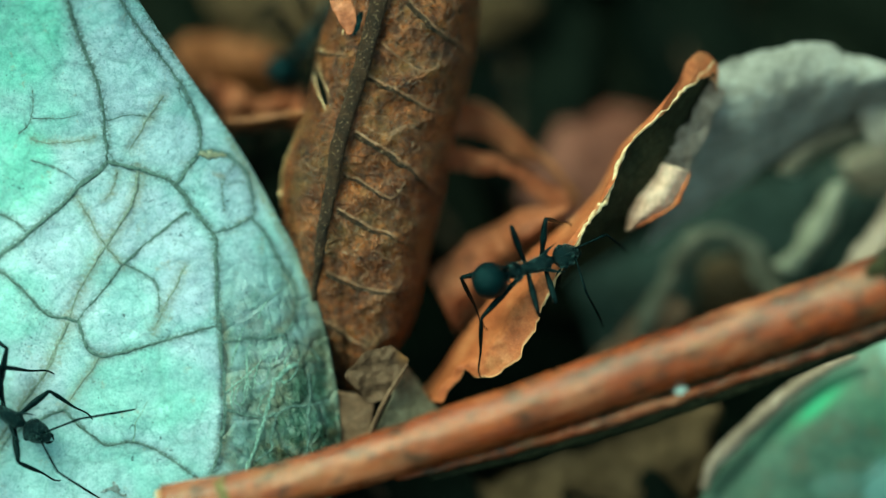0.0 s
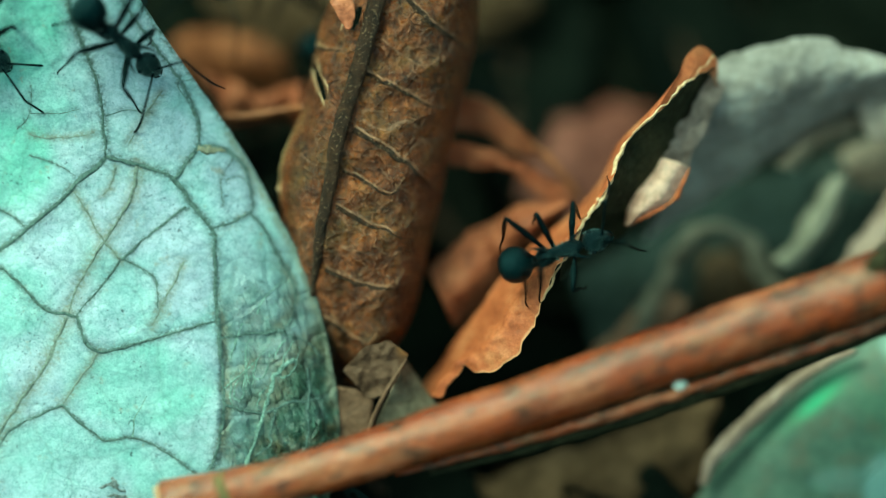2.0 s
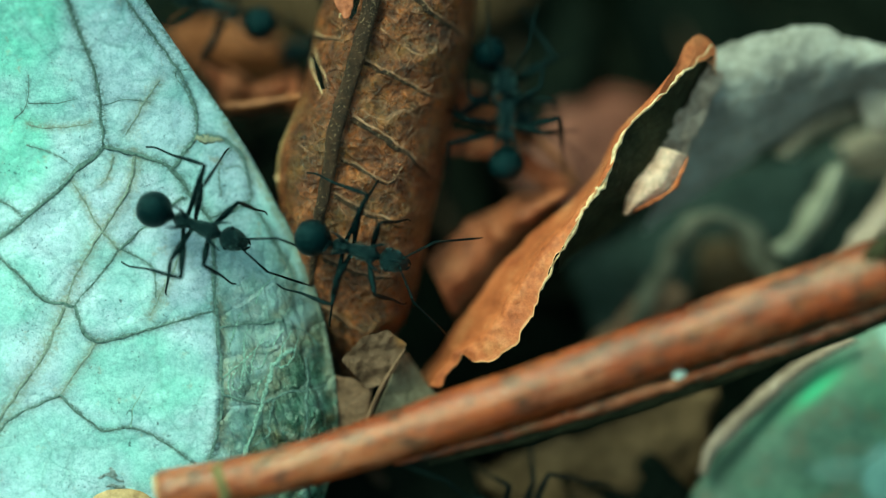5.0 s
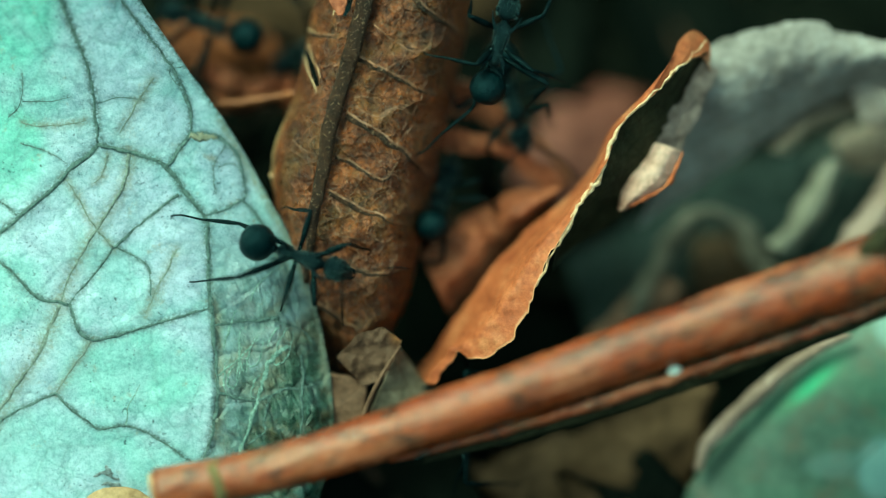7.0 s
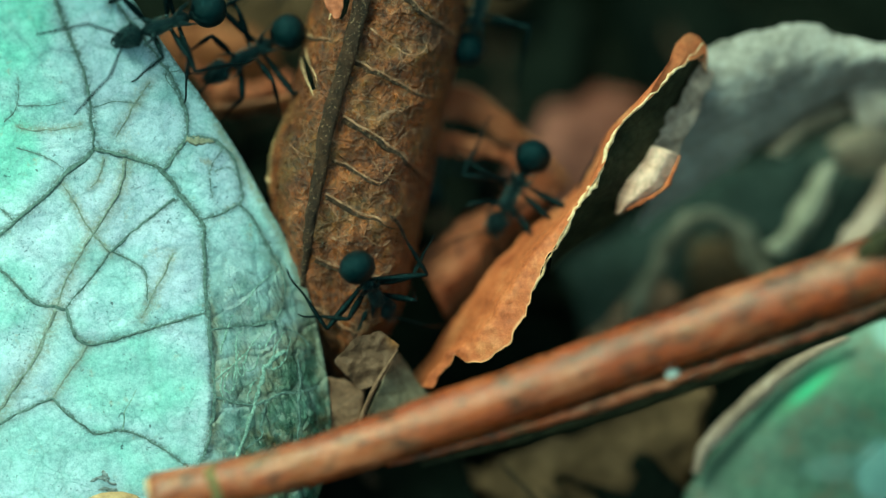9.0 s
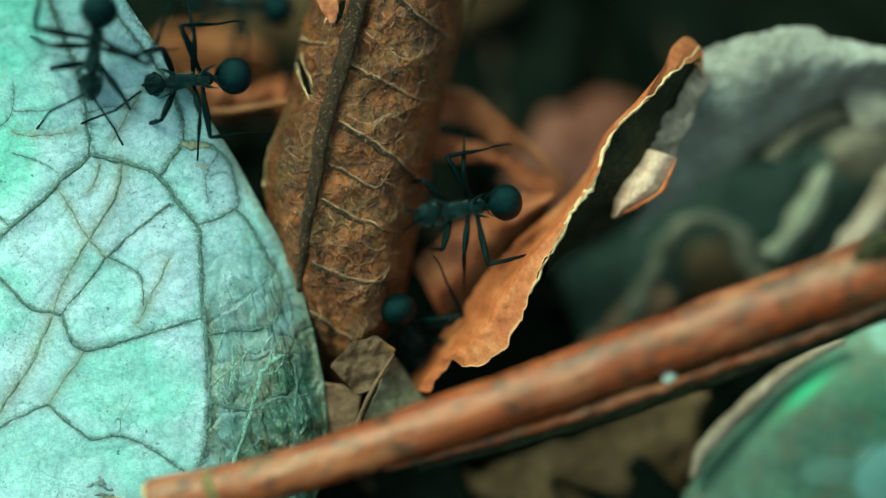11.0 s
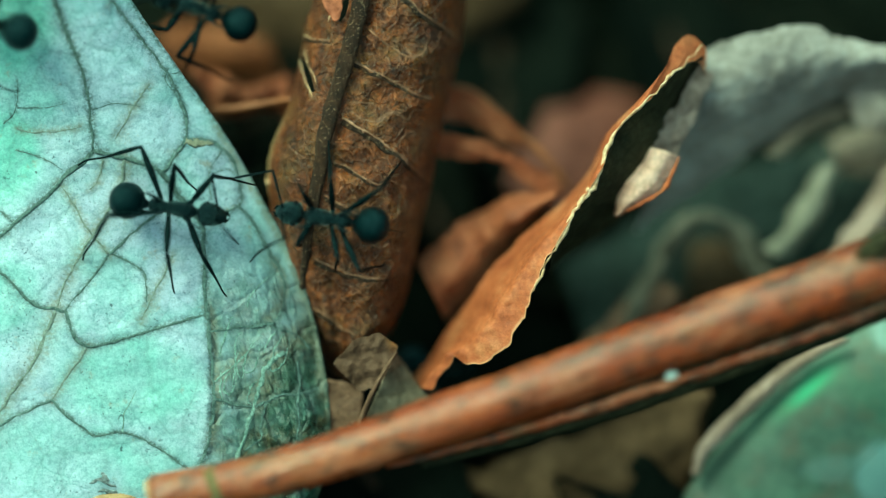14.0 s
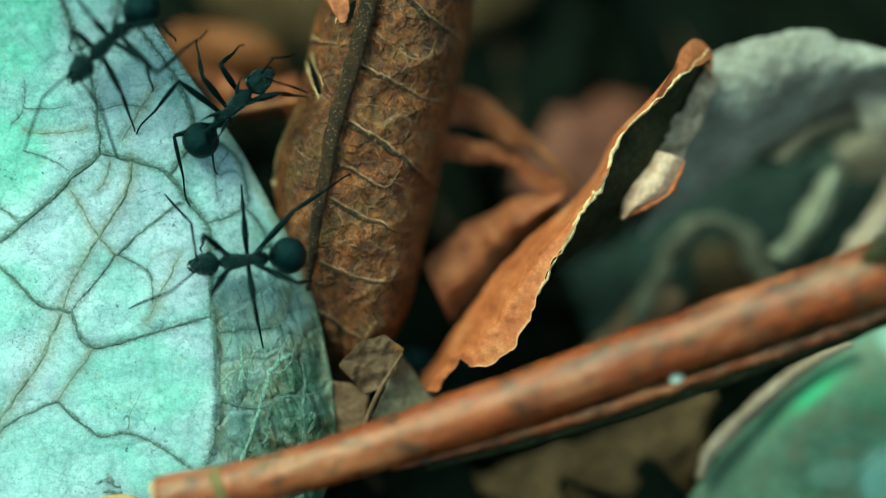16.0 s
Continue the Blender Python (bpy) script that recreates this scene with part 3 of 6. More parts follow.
GREEN_RIGHT, GREEN_LEFT = drawn_in(GREEN_RIGHT, leaf_rise), drawn_in(GREEN_LEFT, leaf_rise)
GREEN_VEINS = [(radius, material, drawn_in(points, leaf_rise)) for radius, material, points in GREEN_VEINS]
leaf = thing("green_leaf", "large pale blue-green fallen leaf with dark veins and rotten edge", "leaf")
sheet("blade", GREEN_LEFT, GREEN_RIGHT, green_height, M_GREEN, leaf, nu=180, nv=210, thick=0.25, ragged=0.06,
      crinkle=0.22, crinkle_size=3.0, seed=2, wear=green_wear)


def surface_vein(parent, tree, radius, material, points, name="vein", lift=-0.05, flat=0.30, tips=(1, 0.85, 0.55), jitter=0.14, rough=1.0):
    """A vein that lies on its blade."""
    run = []
    for p in spline(points, max(12, 9 * len(points))):
        x = p.x + jitter * wob(p.x, p.y, 1.0, 11)
        y = p.y + jitter * wob(p.x, p.y, 1.0, 12)
        hit = tree.ray_cast(Vector((x, y, 30)) * MM, Vector((0, 0, -1)))[0]
        if hit:
            run.append((x, y, hit.z / MM + radius * lift))
    if len(run) > 2:
        return tube(name, run, [radius * k for k in tips], material, parent, sides=8, rough=rough, seed=radius * 9, flat=flat)


def blade_tree(ob):
    return BVHTree.FromPolygons([v.co for v in ob.data.vertices], [p.vertices for p in ob.data.polygons])


def bleed_veins(ob, veins, share, name="stain_edge_shade"):
    """Marks how near each point of the blade lies to a vein: the tissue darkens along them."""
    count = len(ob.data.vertices)
    co = np.empty(count * 3)
    ob.data.vertices.foreach_get("co", co)
    xy = co.reshape(-1, 3)[:, :2] / MM
    mark = np.zeros(count)
    for radius, _, points in veins:
        run = np.array([tuple(p) for p in spline(points, 4 * len(points))])
        for a, b in zip(run, run[1:]):
            t = np.clip(((xy - a) @ (b - a)) / max(1e-9, (b - a) @ (b - a)), 0, 1)
            d = np.linalg.norm(xy - a - t[:, None] * (b - a), axis=1)
            mark = np.maximum(mark, share * np.exp(-(d / (radius * 1.9)) ** 2) + 0.25 * share * np.exp(-(d / (radius * 5)) ** 2))
    at = ob.data.attributes.new(name, "FLOAT", "POINT")
    at.data.foreach_set("value", np.minimum(mark, 1.0))


GREEN_RUST = [(0.30, M_VEIN, [(-9.06, -5.71), (-10.34, -7.35), (-12.14, -9.94), (-12.65, -11.02)]), (0.2, M_VEIN, [(-13.13, -7.94), (-14.33, -8.94), (-15.33, -9.94)])]
GREEN_RUST += [(0.14, M_VEIN, [(-15.33, 8.02), (-13.81, 5.43), (-12.22, 2.51), (-10.78, -0.16), (-9.62, -2.83), (-8.78, -5.63), (-8.14, -8.74), (-7.82, -11.14)]),
               (0.12, M_VEIN, [(-11.34, -1.56), (-10.54, -3.15), (-10.86, -4.75), (-11.74, -5.55)]), (0.12, M_VEIN, [(-15.69, -4.75), (-15.33, -7.94), (-15.17, -11.14), (-15.65, -14.33)])]
GREEN_RUST += [(2.0 * radius, material, points) for radius, material, points in GREEN_VEINS if material is M_VEIN_BROWN]
# veins bleed; the run along the right edge is painted shade
bleed_veins(leaf.children[0], [vein for vein in GREEN_VEINS if vein[1] is M_VEIN] + [(0.16, M_VEIN, GREEN_RIGHT[1:13])], 0.85)
bleed_veins(leaf.children[0], GREEN_RUST, 0.9, "rust")


def tint_cells(ob, patches, name):
    """Soft-edged patches (x, y, half width, half height, share) of another tissue colour, or of painted gloss."""
    count = len(ob.data.vertices)
    co = np.empty(count * 3)
    ob.data.vertices.foreach_get("co", co)
    xy = co.reshape(-1, 3)[:, :2] / MM
    mark = np.zeros(count)
    for x, y, rx, ry, share in patches:
        d = np.hypot((xy[:, 0] - x) / rx, (xy[:, 1] - y) / ry)
        f = np.clip((1.25 - d) / 0.5, 0, 1)
        mark = np.maximum(mark, share * f * f * (3 - 2 * f))
    at = ob.data.attributes.new(name, "FLOAT", "POINT")
    at.data.foreach_set("value", mark)


tint_cells(leaf.children[0], ((-30.6, 15.6, 4.4, 4.6, 1.00), (-30.8, 6.2, 3.2, 3.6, 1.00), (-29.2, 10.2, 3.4, 2.8, 0.40), (-30.2, -3.8, 2.8, 2.4, 0.45), (-21.2, -9.8, 5.0, 3.0, 0.60), (-26.6, -14.9, 6.0, 2.4, 0.35), (-19.4, -16.1, 3.2, 1.6, 0.30), (-11.4, 0.6, 2.0, 3.6, 0.15)), "flush")
tint_cells(leaf.children[0], ((-21.8, 2.0, 3.6, 2.8, 0.80), (-21.8, 13.0, 3.2, 3.6, 0.50), (-18.2, -1.8, 2.2, 3.2, 0.80), (-28.6, -9.8, 2.2, 2.4, 0.60), (-17.6, -7.8, 1.8, 2.4, 0.60), (-14.6, 4.6, 2.4, 2.4, 0.50), (-26.2, -3.8, 2.0, 2.0, 0.50), (-27.4, 0.6, 2.4, 2.4, 0.50), (-19.8, 7.8, 2.4, 2.0, 0.50), (-23.8, -16.5, 2.0, 1.6, 0.50)), "lilac")
green_tree = blade_tree(leaf.children[0])
for radius, material, points in GREEN_VEINS:
    surface_vein(leaf, green_tree, radius * (0.95 if material is M_VEIN_BROWN else 1.05), material, points)
wrinkles = random.Random(3)
for _ in range(9):
    # long narrow folds of the loosened skin, most of them beside the curved vein
    x, y = wrinkles.uniform(-14.6, -10.8), wrinkles.uniform(-15, -4.5)
    if right_of_ridge(x, y) > 0.3:
        x -= 3.2
    turn, long, wide = wrinkles.uniform(1.15, 1.6), wrinkles.uniform(0.6, 1.5), wrinkles.uniform(0.22, 0.42)
    run = []
    for k in range(wrinkles.choice((7, 9, 12))):
        a = 2 * math.pi * k / 12
        p, q = long * math.cos(a), wide * math.sin(a)
        run.append((x + p * math.cos(turn) - q * math.sin(turn), y + p * math.sin(turn) + q * math.cos(turn)))
    surface_vein(leaf, green_tree, wrinkles.uniform(0.07, 0.11), M_VEIN_PALE, run, "wrinkle", -0.08, 0.30, (0.4, 1, 0.3), 0.2)
for points in ([(-24.19, -17.05), (-23.31, -16.65), (-22.44, -17.21)], [(-23.79, -17.60), (-23.11, -17.29), (-22.20, -17.84)], [(-23.47, -16.25), (-23.07, -16.41), (-22.67, -16.81)]):
    tagged(surface_vein(leaf, green_tree, 0.22, M_LICHEN, points, "lichen", -0.02, 0.10, (0.4, 1, 0.5), 0.5, 1.2), "grey-brown lichen spot")
tagged(surface_vein(leaf, green_tree, 0.30, M_OCHRE, [(-17.33, 7.11), (-16.53, 6.91), (-15.57, 6.99)], "blotch", 0.0, 0.2), "ochre blotch")


# ---- the rolled brown leaf ----
BROWN_LEFT = [(-5.75, 26.79), (-7.15, 22.00), (-8.14, 18.00), (-8.94, 15.61), (-9.50, 12.61), (-10.34, 9.62), (-11.34, 7.15), (-11.86, 5.15), (-11.74, 2.83), (-11.34, 0.04), (-10.54, -3.15), (-9.34, -6.35), (-7.74, -9.94)]
BROWN_RIGHT = [(2.63, 27.98), (2.95, 22.40), (2.63, 18.00), (2.24, 14.41), (1.36, 10.82), (0.72, 8.02), (-0.08, 4.03), (-0.80, 0.84), (-1.48, -2.36), (-2.08, -4.75), (-3.15, -6.75), (-4.15, -8.34), (-5.35, -10.34)]


def brown_height(x, y, u, v):
    arch = 1 - abs(2 * u - 0.95) ** 4.0
    h = -4.5 + 4.7 * max(-0.2, arch)
    h -= 0.5 * math.exp(-((u - 0.40) / 0.06) ** 2)
    h -= 3.4 * smooth(0.86, 1.0, v) ** 1.5 + 3.0 * smooth(0.66, 0.95, v) * (1 - u)
    h -= 0.45 * abs(math.sin(v * 31 + u * 5)) * smooth(0.4, 0.55, u)
    return h


def brown_hole(u, v):
    slit = abs(v - 0.408) < 0.037 and abs(u - (0.085 + 1.87 * (v - 0.408))) < 0.021 - 6 * (v - 0.408) ** 2
    gap = ((u - 0.235) / 0.028) ** 2 + ((v - 0.290) / 0.022) ** 2 < 1
    return slit or gap


def brown_wear(x, y, u, v):
    rim = smooth(0.05, 0.0, abs(u - (0.085 + 1.87 * (v - 0.408)))) * smooth(0.06, 0.036, abs(v - 0.408))
    side = smooth(0.03, 0.0, u) * smooth(0.45, 0.55, v) * smooth(0.66, 0.6, v)
    return min(1.0, 0.15 * rim + side)


brown = thing("rolled_leaf", "rolled brown dead leaf with thick dark midrib and side ribs", "leaf")
sheet("blade", BROWN_LEFT, BROWN_RIGHT, brown_height, M_BROWN, brown, nu=130, nv=230, thick=0.2, ragged=0.10,
      crinkle=0.30, crinkle_size=1.7, seed=4, wear=brown_wear, hole=brown_hole)
brown_tree = blade_tree(brown.children[0])


def brown_rib(radius, material, points, name="side_rib", lift=0.0, tips=(1, 0.9, 0.5), flat=0.6):
    surface_vein(brown, brown_tree, radius, material, points, name, lift, flat, tips, 0.16 if radius < 0.5 else 0.06, 0.5 if radius < 0.5 else 0.2)


brown_rib(0.70, M_MIDRIB, [(-1.96, 27.19), (-3.15, 22.00), (-4.63, 17.60), (-5.75, 13.21), (-7.23, 8.22), (-8.22, 3.23), (-8.66, 0.84), (-9.06, -1.80), (-9.30, -3.60)], "midrib", 0.25, (1.0, 0.95, 0.85, 0.7, 0.3), 0.5)
for radius, points in ((0.20, [(-2.48, 17.80), (-0.56, 15.93), (2.16, 14.33)]),
                       (0.15, [(-5.43, 12.50), (-2.55, 11.02), (-0.96, 10.14), (0.44, 10.02)]),
                       (0.22, [(-6.23, 8.50), (-3.35, 6.75), (-1.56, 5.23), (-0.12, 3.95)]),
                       (0.13, [(-7.07, 5.55), (-5.75, 4.91), (-3.75, 3.83), (-2.71, 5.03)]),
                       (0.17, [(-7.50, 3.07), (-5.35, 1.88), (-3.43, 1.08), (-1.96, 0.64)]),
                       (0.16, [(-8.26, -1.40), (-6.55, -2.16), (-4.15, -2.83), (-1.84, -2.28)]),
                       (0.15, [(-8.62, -4.83), (-7.15, -5.75), (-5.55, -6.83)]),
                       (0.08, [(-4.35, 14.81), (-3.15, 13.81), (-1.56, 12.89), (-0.56, 13.21), (-0.16, 14.21)]),
                       (0.08, [(-5.75, 9.02), (-4.15, 8.22), (-2.55, 8.74), (-1.56, 8.42)]),
                       (0.07, [(-2.75, 6.43), (-1.96, 7.15), (-0.36, 7.62)]),
                       (0.09, [(-7.94, 0.44), (-6.55, -0.20), (-5.35, -0.44)]),
                       (0.08, [(-9.42, 14.73), (-8.54, 14.33), (-7.15, 14.01)]),
                       (0.08, [(-10.14, 6.63), (-9.14, 5.83), (-8.14, 5.63)]),
                       (0.08, [(-4.95, 0.04), (-3.75, -0.56), (-2.75, -0.16)]),
                       (0.07, [(-3.35, 4.43), (-1.96, 3.63), (-0.96, 3.83)]),
                       (0.15, [(-9.50, 14.73), (-8.54, 14.33), (-7.15, 13.93)]),
                       (0.06, [(-4.15, 7.98), (-3.35, 8.34), (-2.79, 8.82)]),
                       (0.09, [(-3.83, 8.30), (-2.95, 8.74), (-2.24, 8.90), (-1.68, 8.50), (-1.28, 9.06), (-0.24, 9.14)]),
                       (0.06, [(-5.75, 9.54), (-4.95, 9.62), (-3.99, 9.58)]),
                       (0.06, [(-7.35, 0.84), (-6.87, 0.04), (-5.75, 0.20)]),
                       (0.06, [(-1.96, 7.15), (-1.36, 7.62), (0.24, 7.86)])):
    brown_rib(0.03 + radius * 0.30, M_RIB, points, flat=0.35)
    # a dark tube below each main rib, drawn as the rib's shadow
    if radius > 0.12:
        brown_rib(radius * 1.15, M_MIDRIB, [(x - 0.05, y - 1.1 * radius) for x, y in points], "rib_groove", -0.1, (1.1, 0.8, 0.3), 0.3)


lace = random.Random(8)
for _ in range(60):
    # short crooked cross veins that net the tissue between the side ribs
    y = lace.uniform(-6, 20)
    x = -8.6 + 0.30 * (y + 1.8) + lace.uniform(0.9, 6.4) * (1 if lace.random() < 0.82 else -0.35)
    turn, step = lace.choice((lace.uniform(-0.8, -0.3), lace.uniform(0.7, 1.3))), lace.uniform(0.35, 0.6)
    run = [(x, y)]
    for k in range(lace.randint(2, 4)):
        turn += lace.choice((-0.8, 0.7)) * lace.uniform(0.1, 0.7)
        run.append((run[-1][0] + step * math.cos(turn), run[-1][1] + step * math.sin(turn)))
    brown_rib(lace.uniform(0.022, 0.042), M_RIB, run, "cross_vein", 0.1, (0.5, 1, 0.4), 0.5)


for label, radius, points in (("pale torn lip of a slit", 0.05, [(-9.54, 13.45), (-9.38, 12.61), (-9.02, 11.62), (-8.66, 10.74), (-8.42, 10.02)]),
                              ("pale torn lip of a slit", 0.03, [(-9.10, 13.61), (-8.82, 12.73), (-8.38, 11.70), (-8.10, 10.74)]),
                              ("pale frayed fibre", 0.05, [(-9.54, 14.89), (-9.10, 14.65), (-8.54, 14.25)]),
                              ("pale frayed margin", 0.14, [(-11.78, 6.23), (-11.94, 5.43), (-11.90, 4.63), (-11.62, 3.95)]),
                              ("pale torn lip of a hole", 0.045, [(-6.47, 16.73), (-6.87, 16.01), (-7.19, 15.29)])):
    tagged(surface_vein(brown, brown_tree, radius, M_RIM, points, "torn_lip", 0.3, 0.7, (0.6, 1.3, 0.5, 1.2, 0.4), 0.24, 1.2), label)


sheet("flake", [(-8.06, 17.73), (-7.82, 16.94), (-7.34, 15.95), (-6.87, 15.27)], [(-6.47, 17.73), (-6.23, 16.94), (-6.23, 16.15), (-6.55, 15.27)],
      lambda x, y, u, v: 0.35 - 0.5 * (u - 0.5) ** 2 + 0.4 * v, M_TAWNY, brown, "lifted tan flake beside a hole", nu=12, nv=20, ragged=0.15, crinkle=0.15, crinkle_size=1.2, seed=18)

# ---- the folded orange leaf ----
ORANGE_LEFT = [(19.68, 11.54), (19.84, 12.73), (19.64, 13.69), (18.52, 14.33), (17.45, 13.75), (16.95, 12.60), (16.25, 11.55), (14.75, 9.80), (12.62, 7.50), (11.38, 4.85), (9.40, 2.45), (6.75, 0.25), (4.20, -2.36), (2.50, -4.75), (1.04, -6.75), (0.24, -7.94), (-0.36, -8.82), (-0.76, -9.38), (-1.28, -10.02), (-1.68, -10.66)]
ORANGE_RIGHT = [(19.48, 11.62), (19.24, 12.02), (19.00, 12.42), (18.52, 12.50), (18.20, 12.34), (17.88, 12.10), (17.21, 11.54), (15.61, 9.94), (13.09, 7.62), (11.90, 4.83), (10.22, 2.12), (8.62, -0.44), (7.23, -3.15), (6.31, -5.55), (4.83, -7.86), (3.11, -8.90), (2.16, -8.82), (1.52, -8.42), (0.88, -9.22), (-0.24, -10.82)]


def orange_height(x, y, u, v):
    h = -0.3 + 1.2 * u - 4.5 * smooth(0.55, 0.0, u) * smooth(0.25, 0.5, v)
    h -= 3.0 * smooth(0.25, 0.0, v)
    h -= 3.0 * smooth(0.75, 1.0, v)
    return h


def orange_wear(x, y, u, v):
    return smooth(0.95 + 0.03 * wob(y, x, 1.5, 2), 0.995, u) * (1 - smooth(0.85, 1.0, v)) + 0.25 * smooth(0.2, 0.0, v) * u


orange = thing("folded_leaf", "folded orange-brown dead leaf with a pale torn rim", "leaf")
sheet("blade", ORANGE_LEFT, ORANGE_RIGHT, orange_height, M_ORANGE, orange, nu=44, nv=190, thick=0.16, ragged=0.40, calm=0.45,
      crinkle=0.25, crinkle_size=2.0, seed=6, wear=orange_wear)
sheet("flap", [(9.10, 3.55), (6.63, 3.15), (3.83, 2.12), (1.04, 0.52), (-1.04, -1.96)], [(9.02, 2.75), (6.43, 0.04), (4.23, -2.55), (2.44, -4.75), (0.88, -5.95)],
      lambda x, y, u, v: -7.0 + 2.0 * math.sin(math.pi * u) - 1.0 * v - 1.6 * math.exp(-((v - 0.5) / 0.08) ** 2), M_SIENNA, orange, "dull orange fold of the leaf", nu=24, nv=40,
      ragged=0.4, crinkle=0.55, seed=7)
# green-brown underside, with the fold's shade put into its colour
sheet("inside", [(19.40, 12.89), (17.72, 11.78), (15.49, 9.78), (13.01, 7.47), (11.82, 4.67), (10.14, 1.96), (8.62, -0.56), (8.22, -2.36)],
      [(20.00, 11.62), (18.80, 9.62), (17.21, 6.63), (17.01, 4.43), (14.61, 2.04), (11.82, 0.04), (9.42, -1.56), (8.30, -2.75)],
      lambda x, y, u, v: 0.2 - 4.6 * u - 2.0 * smooth(0.3, 0.0, v), M_DARKS, orange, "dark inner side of the fold with its shade painted in", nu=20, nv=50, crinkle=0.3, seed=8)
rim = [(19.32, 13.61), (17.88, 12.10), (16.61, 11.14), (15.01, 9.42), (13.09, 7.62), (12.02, 5.15), (11.42, 3.83), (10.22, 2.12), (9.02, 0.04), (7.82, -2.04), (6.83, -3.95)]
tube("rim", [(p[0] + 0.26 * wob(i, 0, 1.3, 3), p[1] + 0.26 * wob(i, 5, 1.3, 3), 0.75 - 2.6 * smooth(0.25, 0.0, i / 60)) for i, p in enumerate(spline(rim, 60))],
     [0.06, 0.04, 0.11, 0.04, 0.13, 0.05, 0.16, 0.07, 0.22, 0.10, 0.19, 0.05, 0.11, 0.03], M_RIM, orange, "pale torn rim", sides=7, rough=0.9, seed=3)

# ---- the grey leaf and its torn scraps ----
grey = thing("grey_leaf", "large curled grey-green dead leaf with a pale arched back", "leaf")


def grey_height(x, y, u, v):
    return -5.5 + 1.4 * math.sin(math.pi * min(1, u * 1.3 + 0.12)) - 4.8 * u ** 2.0 - 1.0 * abs(v - 0.4)


sheet("blade", [(19.08, 11.62), (20.20, 13.61), (22.59, 14.57), (26.19, 15.21), (27.98, 15.09), (29.58, 14.17), (31.38, 14.25), (34.97, 13.21), (38.96, 11.22)],
      [(15.21, 0.36), (16.81, 1.56), (18.60, 2.63), (20.80, 4.03), (23.19, 5.71), (25.59, 7.31), (29.18, 9.46), (32.57, 10.42), (38.56, 10.02)],
      grey_height, M_GREY, grey, nu=60, nv=100, ragged=0.3, crinkle=0.6, crinkle_size=4, seed=9)
sheet("torn_edge", [(15.63, 6.33), (16.36, 7.26), (15.95, 7.87), (16.92, 8.88), (17.94, 9.49), (18.30, 10.58), (19.03, 12.40)], [(17.68, 5.72), (18.00, 6.62), (18.37, 7.59), (19.06, 8.61), (19.47, 9.83), (19.96, 10.85), (20.28, 11.74)],
      lambda x, y, u, v: -2.6 - 1.0 * u, M_PINKISH, grey, "torn grey-brown edge", nu=16, nv=32, ragged=0.35, crinkle=0.35, crinkle_size=1.2, seed=10)
sheet("pale_scrap", [(12.87, 1.56), (13.40, 3.22), (14.89, 5.44), (15.70, 6.41)], [(13.36, 1.48), (15.70, 2.85), (17.08, 4.15), (17.60, 5.76)],
      lambda x, y, u, v: -2.5 + 0.8 * math.sin(math.pi * u), M_PEACH, grey, "pale pinkish scrap of leaf", nu=16, nv=24, ragged=0.25, crinkle=0.25, crinkle_size=1.2, seed=11)
tube("scrap_edge", [(13.09, 1.47, -2.20), (14.45, 2.12, -2.10), (15.66, 2.76, -2.10), (16.54, 3.41, -2.00), (17.18, 4.62, -2.00), (17.64, 5.67, -2.10)], [0.05, 0.10, 0.16, 0.09, 0.17, 0.12, 0.04], M_ORANGE, grey,
     "orange edge of the pale scrap", sides=8, steps=36, rough=0.9, seed=4)


# ---- the twig ----
twig = thing("twig", "fallen reddish-brown twig with peeling bark lying across the leaves", "twig")
AXIS = [(-19.19, -17.48, 5.00), (-14.07, -16.66, 5.10), (-7.11, -14.87, 5.20), (4.47, -11.07, 5.50), (16.01, -7.08, 5.80), (24.44, -4.19, 6.00), (31.34, -1.81, 6.10), (44.00, 2.40, 2.00), (62.77, 8.32, -6.00)]
tube("bark", AXIS, [1.55, 1.62, 1.78, 1.95, 2.1, 2.15, 2.2, 2.3, 2.4], M_BARK, twig, sides=28, steps=110, rough=0.07, seed=2)
STRIP = [(-3.25, -15.57, 4.80), (4.49, -13.50, 5.00), (12.19, -11.15, 5.40), (19.87, -8.63, 5.70), (26.75, -6.23, 6.00), (32.13, -4.23, 6.00)]
tube("bark_strip", STRIP, [0.15, 0.35, 0.42, 0.50, 0.42, 0.5, 0.45], M_BARK, twig, "peeled strip of bark along the twig", sides=10, steps=90, rough=0.5, seed=5)
# dark tubes put in as shade: below the strip and in its gap
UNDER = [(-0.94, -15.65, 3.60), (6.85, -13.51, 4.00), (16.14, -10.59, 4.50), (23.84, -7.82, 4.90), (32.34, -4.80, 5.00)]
tube("under_bark", UNDER, [0.2, 0.5, 0.55, 0.5, 0.55], M_DARKS, twig, "dark tube drawn as shade under the peeled strip", sides=10, steps=60, rough=0.4, seed=6)
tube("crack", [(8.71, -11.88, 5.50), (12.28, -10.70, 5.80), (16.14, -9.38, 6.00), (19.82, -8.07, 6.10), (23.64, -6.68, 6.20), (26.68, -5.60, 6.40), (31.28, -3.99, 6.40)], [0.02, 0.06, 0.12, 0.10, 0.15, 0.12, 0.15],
     M_DARKS, twig, "dark line drawn as the shaded gap between bark and strip", sides=8, steps=80, rough=0.8, seed=9)
tube("knot", [(28.40, -1.63, 7.90), (29.29, -1.02, 8.00), (30.98, -0.42, 7.90)], [0.3, 0.9, 1.2], M_DARKS, twig, "dark knot on the twig", sides=18, steps=10, rough=0.4, seed=8)
tube("cut_end", [(-19.46, -17.56, 5.00), (-19.11, -17.48, 5.00)], [1.25, 1.3], M_PITH, twig, "pale broken end", sides=20)
